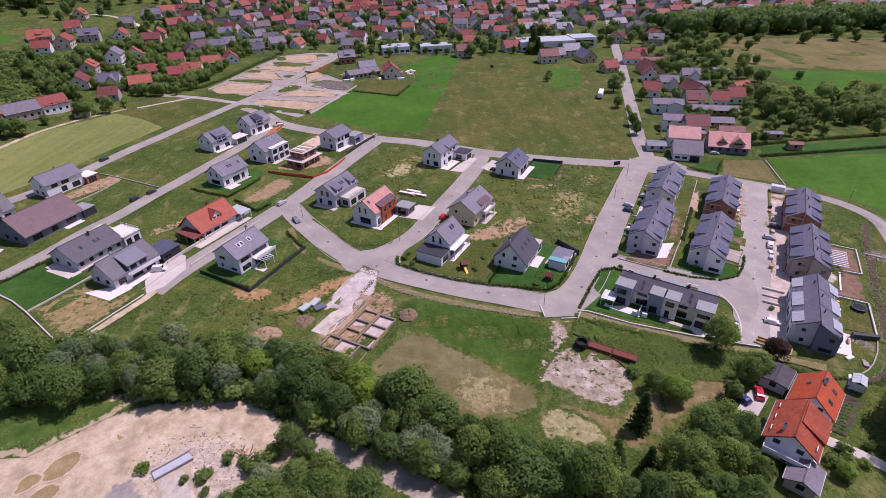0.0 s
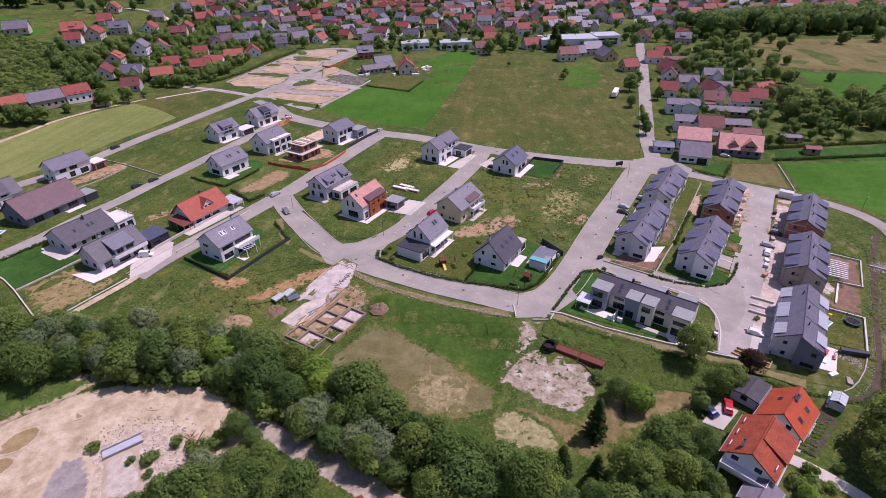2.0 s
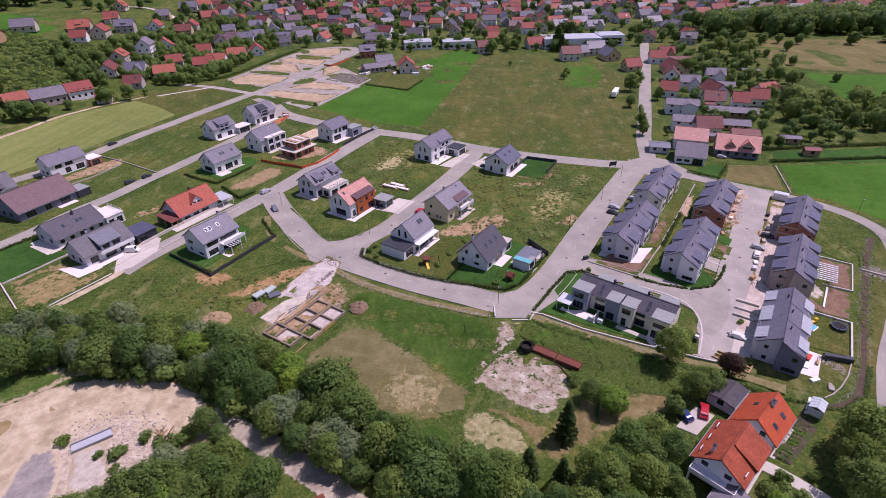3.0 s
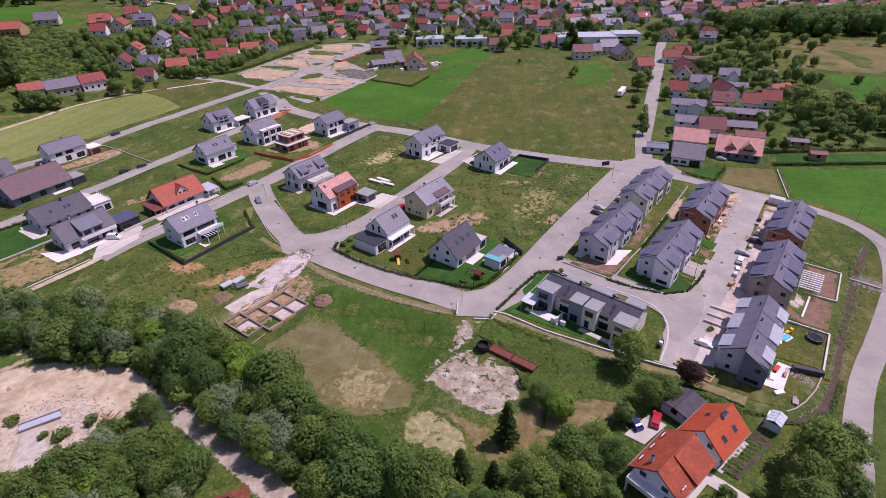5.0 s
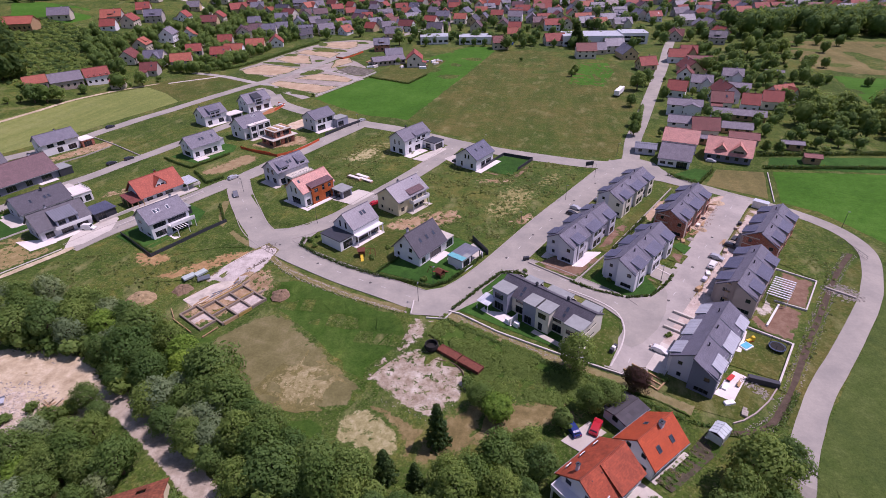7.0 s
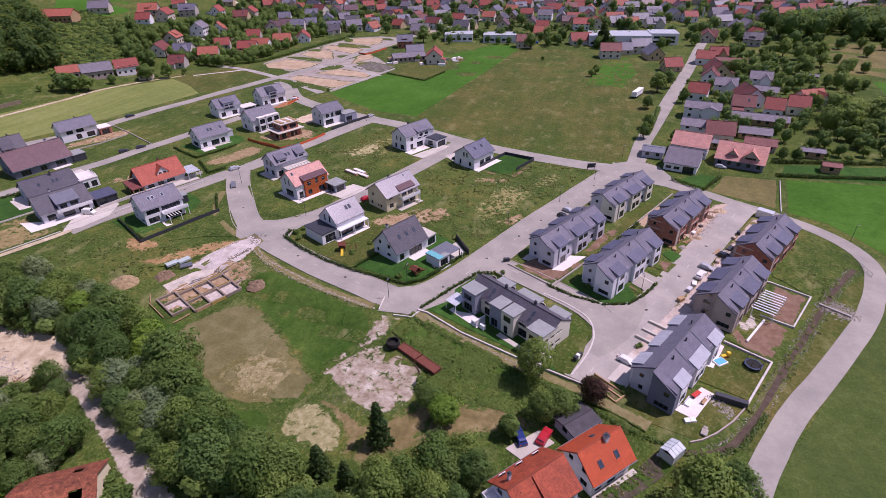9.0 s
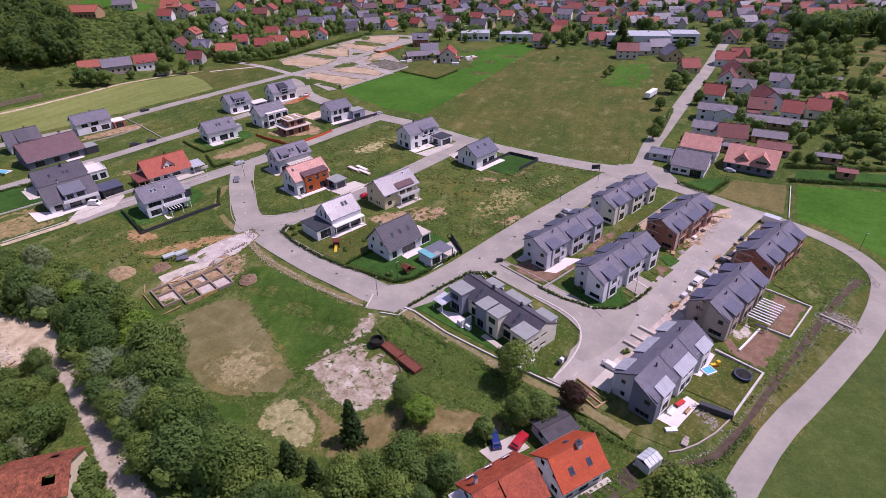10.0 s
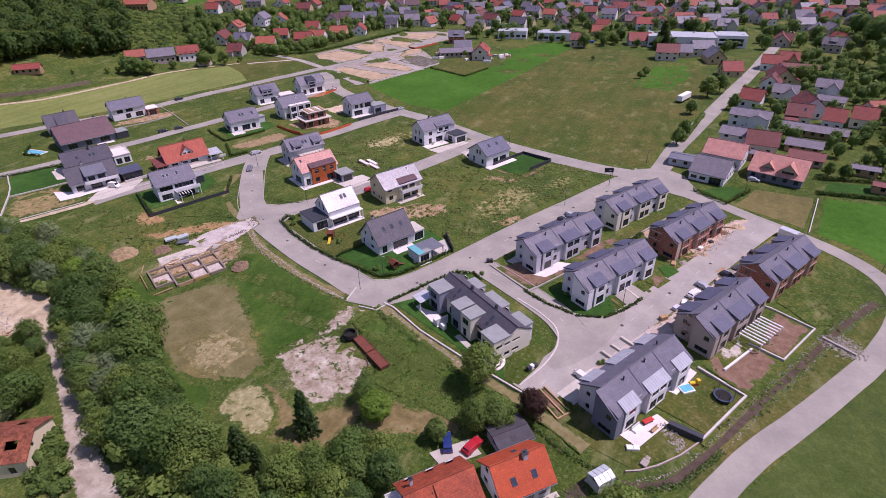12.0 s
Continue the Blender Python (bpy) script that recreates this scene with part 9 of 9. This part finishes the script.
for i in range(14):
    bm = bmesh.new()
    a = Vector((rngp.uniform(-1.6, 1.6), rngp.uniform(-1.6, 1.6), rngp.uniform(0.0, 0.5)))
    d = Vector((rngp.uniform(-1, 1), rngp.uniform(-1, 1), rngp.uniform(-0.1, 0.4))).normalized() * rngp.uniform(0.8, 1.6)
    rod(bm, a - d, a + d, 0.09, n=5)
    part("plank", bm, BARK if i % 2 else TIMBER, t)
for x, y in ((-54.6, 58.4), (-43.4, 56.6), (-36.6, 59.4), (-42.0, 54.0), (-33, 61)):
    plant("shrub", x, y, 0.6, random.Random(int(-x)))

# greenhouse, vegetable beds and garden path by the orange-roofed houses
t = thing("greenhouse", "small greenhouse with pale panes", "greenhouse", at(81.0, 74.8, 52))
bm = bmesh.new()
for x in (-1.6, -0.8, 0, 0.8, 1.6):
    for y in (-1.2, 1.2):
        rod(bm, (x, y, -0.1), (x, y, 1.7), 0.04, n=4)
    rod(bm, (x, -1.2, 1.7), (x, 0, 2.2), 0.04, n=4), rod(bm, (x, 1.2, 1.7), (x, 0, 2.2), 0.04, n=4)
rod(bm, (-1.6, 0, 2.2), (1.6, 0, 2.2), 0.05, n=4), rod(bm, (-1.6, -1.2, 1.7), (1.6, -1.2, 1.7), 0.05, n=4), rod(bm, (-1.6, 1.2, 1.7), (1.6, 1.2, 1.7), 0.05, n=4)
part("frame", bm, STEEL, t)
for s in (-1, 1):
    for i in range(4):
        bm = bmesh.new()
        slab(bm, (-1.56 + i * 0.8, 0, 2.23), (-0.84 + i * 0.8, 0, 2.23), (-0.84 + i * 0.8, s * 1.25, 1.72), (-1.56 + i * 0.8, s * 1.25, 1.72), 0.02)
        part("pane", bm, plain("frosted_pane", "#b9c2c4", 0.3) if not bpy.data.materials.get("frosted_pane") else bpy.data.materials["frosted_pane"], t)
for s in (-1, 1):
    for i in range(4):
        bm = bmesh.new()
        box(bm, -1.56 + i * 0.8, s * 1.2 - 0.015, 0.05, -0.84 + i * 0.8, s * 1.2 + 0.015, 1.66)
        part("pane", bm, bpy.data.materials["frosted_pane"], t)
    bm = bmesh.new()
    box(bm, s * 1.62 - 0.015, -1.16, 0.05, s * 1.62 + 0.015, 1.16, 1.7)
    part("pane", bm, bpy.data.materials["frosted_pane"], t)
sheet("vegetable_bed", "dark soil of a vegetable garden", "vegetable bed", [(69.9, 65.3), (79.2, 75.2), (81.8, 73.2), (72.2, 63.7)], edged("bed_soil", ("#454034", "#524c3e", "#61594a"), 0.8, ground="lush", weeds=1.3), off=0.06, rough=0.15, edge=0)
for i in range(13):
    hedge("row of vegetables in a garden bed", [(70.3 + i * 0.72, 65.5 + i * 0.76), (72.4 + i * 0.73, 64.0 + i * 0.75)], 0.4, 0.6, LEAF if i % 3 else WEED, 22, 60 + i, 0.1)
ribbon("garden_path", "pale concrete path beside the garden", "path", [(63.6, 64.6), (67.5, 63.4), (72.3, 59.7), (76.4, 55.4), (82, 48)], 2.4, CONCRETE)
wall_line("footbridge", "pale plank across the brook", "plank", [(81.4, 77.6), (79.2, 74.4)], 0.3, 0.5, FRAMEW, kind="")
yard("pale concrete yard for cars", [(55.4, 70.4), (60.4, 75.4), (63.2, 73.4), (58.6, 68.6)], CONCRETE)


# ---- cars ----
CARS = {}


def car(colour, x, y, rot, van=False):
    """A parked car: body, cabin glass, lights and wheels."""
    names = {"white": "#dcdcda", "silver": "#a8abb0", "red": "#b02a35", "blue": "#24356f", "dark": "#2c2e34", "grey": "#6d7075"}
    key = (colour, van)
    if key in CARS:
        return copy_thing(CARS[key], at(x, y, rot, s=0.9))
    t = thing("van" if van else "car", "parked %s %s on the street" % (colour, "delivery van" if van else "hatchback car"), "van" if van else "car", at(x, y, rot, s=0.9), "parked cars")
    mt = plain("paint_" + colour + ("_van" if van else ""), names[colour], 0.25, 0.03, spec=0.6)
    h = 1.95 if van else 1.42
    prof = [(-2.1, 0.35), (-2.15, 0.8), (-2.05, 0.95), (-1.85 if van else -1.6, h - 0.1), (-1.5 if van else -1.2, h), (0.9 if van else 0.35, h), (1.35 if van else 1.1, 0.98), (2.0, 0.82), (2.15, 0.6), (2.1, 0.3)]
    bm = bmesh.new()
    secs = []
    for yy, k in ((-0.86, 0), (-0.8, 1), (0.8, 1), (0.86, 0)):
        secs.append([bm.verts.new((px, yy * (1 if pz < 1 else 0.84), pz + (0.03 if k and pz > 0.7 else 0))) for px, pz in prof])
    for a, b in zip(secs, secs[1:]):
        for i in range(len(prof)):
            bm.faces.new((a[i], a[(i + 1) % len(prof)], b[(i + 1) % len(prof)], b[i]))
    bm.faces.new(secs[0]), bm.faces.new(secs[-1][::-1])
    body = part("body", bm, mt, t)
    bm = bmesh.new()
    z0, z1 = 1.0, h - 0.1
    fx = 1.32 if van else 1.07
    rx = 0.95 if van else 0.4
    for pts in ([(fx + 0.02, -0.66, z0), (fx + 0.02, 0.66, z0), (rx + 0.04, 0.62, z1 + 0.02), (rx + 0.04, -0.62, z1 + 0.02)], [(-1.98, 0.64, z0), (-1.98, -0.64, z0), (-1.72 if not van else -1.9, -0.6, z1), (-1.72 if not van else -1.9, 0.6, z1)],
                *[[(-1.5, s * 0.775, z0), (fx - 0.2, s * 0.775, z0), (rx - 0.05, s * 0.735, z1), (-1.25, s * 0.735, z1)] for s in (-1, 1)]):
        bm.faces.new([bm.verts.new(p) for p in pts])
    part("glazing", bm, GLASS, body)
    for sx in (-1.35, 1.3):
        for sy in (-0.78, 0.78):
            bm = bmesh.new()
            rod(bm, (sx, sy - 0.1, 0.31), (sx, sy + 0.1, 0.31), 0.31, n=14)
            w = part("wheel", bm, RUBBER, t)
            bm = bmesh.new()
            rod(bm, (sx, sy * 1.13 - 0.01, 0.31), (sx, sy * 1.13 + 0.02, 0.31), 0.19, n=10)
            part("rim", bm, STEEL, w)
    for sy in (-0.6, 0.6):
        bm = bmesh.new()
        box(bm, 2.06, sy - 0.15, 0.6, 2.16, sy + 0.15, 0.74)
        part("headlight", bm, WHITEP, body)
        bm = bmesh.new()
        box(bm, -2.17, sy - 0.13, 0.75, -2.08, sy + 0.13, 0.9)
        part("tail_light", bm, REDP, body)
    CARS[key] = t
    return t


for c, x, y, r, v in (("red", 61.4, 74.0, 70, False), ("blue", 57.4, 73.0, 118, False), ("white", 91.8, 128.2, 62, False), ("silver", -56.6, 160.4, 64, False), ("dark", -141.4, 203.6, 72, False), ("white", -80.0, 120.6, 10, True),
                      ("white", 74.6, 94.4, -28, False), ("dark", -109.8, 166.0, 66, False), ("dark", -106.2, 171.0, 66, False), ("silver", 106.6, 198.0, -14, False), ("dark", 18.0, 185.4, -20, False), ("grey", -48.6, 148.0, -55, False),
                      ("white", -43.6, 166.0, 66, True), ("white", 55.2, 138.2, -30, False), ("silver", 66.6, 160.4, -30, False), ("dark", 98.6, 138.4, -30, False), ("silver", 59.4, 154.4, -30, False), ("dark", 58.2, 150.6, -30, False), ("silver", 93.6, 132.0, -28, False), ("red", -1.6, 148.6, 62, False), ("silver", -32.0, 226.6, 66, False), ("white", -79.0, 244.0, 20, False)):
    car(c, x, y, r, v)


def lorry(x, y, rot):
    t = thing("trailer", "long white trailer parked in the meadow", "trailer", at(x, y, rot))
    bm = bmesh.new()
    box(bm, -5, -1.2, 0.9, 5, 1.2, 3.2, bevel=0.08)
    part("body", bm, WHITEP, t)
    for i in (-3.4, -2.2, 3.0):
        for s in (-1, 1):
            bm = bmesh.new()
            rod(bm, (i, s * 1.0 - 0.15, 0.45), (i, s * 1.0 + 0.15, 0.45), 0.45, n=12)
            part("wheel", bm, RUBBER, t)


lorry(82.4, 281.6, 70)

# ---- manhole covers ----
MANHOLE = []
for x, y in ((52.4, 147), (47.6, 137), (41.4, 124), (59, 160), (66, 174), (34, 109.6), (10, 107.8), (-6, 113.8), (-20, 121), (-36, 134.6), (-9, 139.6), (1.4, 164), (-63, 142), (-49, 172), (79, 112), (87, 127), (95, 143), (60, 114.2), (20, 202), (-48, 229.6)):
    if MANHOLE:
        ob = new("manhole_cover", MANHOLE[0])
    else:
        bm = bmesh.new()
        rod(bm, (0, 0, 0.03), (0, 0, 0.13), 0.36, 0.34, 16)
        ob = make("manhole_cover", bm, plain("cast_iron", "#4d4a48", 0.7))
        MANHOLE.append(ob.data)
    tagged(ob, "dark cast-iron manhole cover in the street", "manhole cover", "manhole covers").matrix_basis = at(x, y)

# ---- street furniture ----
def street_lamp(x, y, rot, hgt=5.0):
    t = thing("street_lamp", "slim grey street lamp with flat head", "street lamp", at(x, y, rot), "street lamps")
    bm = bmesh.new()
    rod(bm, (0, 0, -0.2), (0, 0, hgt), 0.07, 0.04, 7)
    part("pole", bm, ANTHRA, t)
    bm = bmesh.new()
    box(bm, -0.05, -0.12, hgt - 0.05, 0.65, 0.12, hgt + 0.05, bevel=0.02)
    part("lamp_head", bm, STEEL, t)


for x, y, r in ((56.4, 160.4, 0), (25.2, 109.6, 60), (-31.4, 220.4, 180), (103.4, 185.2, 0), (130.6, 153.6, 0), (-14.6, 134.2, 180), (26.4, 202.0, -90), (66.0, 178.6, 180), (44.0, 140.6, 180), (78.2, 118.6, 150), (23.2, 102.6, 90), (-47.2, 150.6, 180), (74.8, 199, 0)):
    street_lamp(x, y, r)
t = thing("notice_board", "dark notice board on two posts", "notice board", at(64.6, 187.0, 20))
bm = bmesh.new()
box(bm, -1.4, -0.06, 0.9, 1.4, 0.06, 2.4)
part("board", bm, ANTHRA, t)
posts(t, [(-1.2, 0.1), (1.2, 0.1)], -0.2, 2.4, 0.06, TIMBER)
t = thing("swimming_pool", "bright blue garden swimming pool", "swimming pool", at(-137.6, 131.6, 5))
bm = bmesh.new()
box(bm, -4.6, -1.8, -0.2, 4.6, 1.8, 0.12)
part("coping", bm, SLAB, t)
bm = bmesh.new()
box(bm, -4.2, -1.4, 0.05, 4.2, 1.4, 0.14)
part("water", bm, POOLW, t)
hedge("dark hedge round a pool garden", [(-145, 134.6), (-138, 128.0), (-130.6, 129.8)], 1.2, 0.9, seed=71)
t = thing("scaffold_tower", "thin scaffold tower beside a roof", "scaffold", at(90.6, 112.4, 60))
for i in range(4):
    bm = bmesh.new()
    sx, sy = (-0.6, 0.6)[i % 2], (-0.4, 0.4)[i // 2]
    rod(bm, (sx, sy, -0.1), (sx, sy, 6.6), 0.04, n=5)
    part("standard", bm, STEEL, t)
bm = bmesh.new()
for z in (2.0, 4.0, 6.0):
    box(bm, -0.7, -0.5, z, 0.7, 0.5, z + 0.06)
part("platform", bm, TIMBER, t)
# stacked goods beside the storage sheds in the distance
rngj = random.Random(77)
for i in range(26):
    x, y = rngj.uniform(-68, -20), rngj.uniform(326, 348)
    a = rngj.uniform(0.6, 2.2)
    small("goods_stack", "stacked pale building goods on a storage yard", "goods stack", x, y, rngj.uniform(0, 90), [(-a, -0.6, 0, a, 0.6, rngj.uniform(0.6, 1.5))], (rngj.choice((SLAB, STEEL, TIMBER, WHITEP)),))


# ---- weeds and tufts of the unmown ground ----
def tufts(name, label, count, test, box_, seed, m, s0=0.15, s1=0.4, thin=0.08, size=0.13):
    """Clumps of weeds, thicker in patches."""
    rng = random.Random(seed)
    bm = bmesh.new()
    n = 0
    for _ in range(count * 8):
        x, y = rng.uniform(box_[0], box_[2]), rng.uniform(box_[1], box_[3])
        if noise.noise((x / 5, y / 5, seed)) + 0.5 * noise.noise((x / 1.5, y / 1.5, seed)) < thin or not test(x, y):
            continue
        s = rng.uniform(s0, s1)
        leaf_cloud(bm, rng, (x, y, land(x, y) + s * 0.3), s, int(10 + 26 * s), size, 0.5, 0.1, 1.2)
        n += 1
        if n >= count:
            break
    return tagged(make(name, bm, m), label, "weeds", kind="stuff")


def in_any(polys):
    return lambda x, y: any(inside(x, y, p) for p in polys)


PLOT_E = [(14, 133), (22, 134), (37, 129), (48, 152), (64, 185), (46, 190), (38, 178), (26, 178), (16, 190), (8, 165), (14, 152)]
PLOT_M = [(-36, 182), (-20, 214), (8, 205), (0, 184), (-8, 172), (-14, 158), (-28, 168)]
MEADOW = [(30, 99), (54, 88), (67, 83.5), (58, 77.5), (47, 79), (39, 80), (38.5, 86), (28, 92)]
MEADOW_W = [(-66, 112), (-48, 109), (-26, 116), (-30, 105), (-38, 96), (-60, 94), (-78, 100)]
MEADOW_C = [(-8, 100), (20, 96), (24, 92), (18, 80), (2, 93), (-6, 96)]
BANK = [(-104, 62), (-84, 62.4), (-74, 64.6), (-66.6, 71), (-62, 76), (-84, 78), (-106, 80)]
PLOT_R = [(108, 132), (114, 147), (127, 142), (119, 128), (112, 110), (103, 96), (96, 84), (94, 88), (103, 102), (109, 113), (115, 126)]
tufts("weeds", "rank weeds on the overgrown plots", 1500, in_any([PLOT_E, PLOT_M]), (-36, 130, 66, 215), 81, WEED, 0.3, 0.75)
tufts("weeds", "tall dark weeds on the lower meadow", 5000, in_any([MEADOW]), (28, 76, 70, 100), 82, LEAF, 0.25, 0.6, -0.25)
tufts("weeds", "rough grass tufts of the meadow", 2600, in_any([MEADOW_W, BANK, PLOT_R]), (-106, 60, 130, 148), 83, WEED, 0.25, 0.6)
def on_slope(x, y):
    return y < 340 and float(np.interp(y, WOOD_Y, WOOD_X)) - 2 < x < -206 - max(0, y - 262) * 0.35 and free(x, y, 8)


tufts("scrub", "low bracken and bramble scrub on the green slope", 620, on_slope, (-300, 240, -200, 340), 85, LEAF, 0.9, 2.0, -0.6, 0.4)
tufts("scrub", "darker bushes scattered over the green slope", 360, on_slope, (-300, 240, -200, 340), 86, FOREST, 1.0, 2.4, -0.3, 0.4)
tufts("weeds", "dark weeds scattered over the plots", 240, in_any([PLOT_E, PLOT_M, MEADOW_W]), (-78, 90, 66, 215), 84, LEAFD, 0.12, 0.35)

small("tarpaulin_heap", "long heap under a blue tarpaulin", "tarpaulin heap", 16, 402, 10, [(-5, -1.4, 0, 5, 1.4, 1.6)], (BLUEP,))
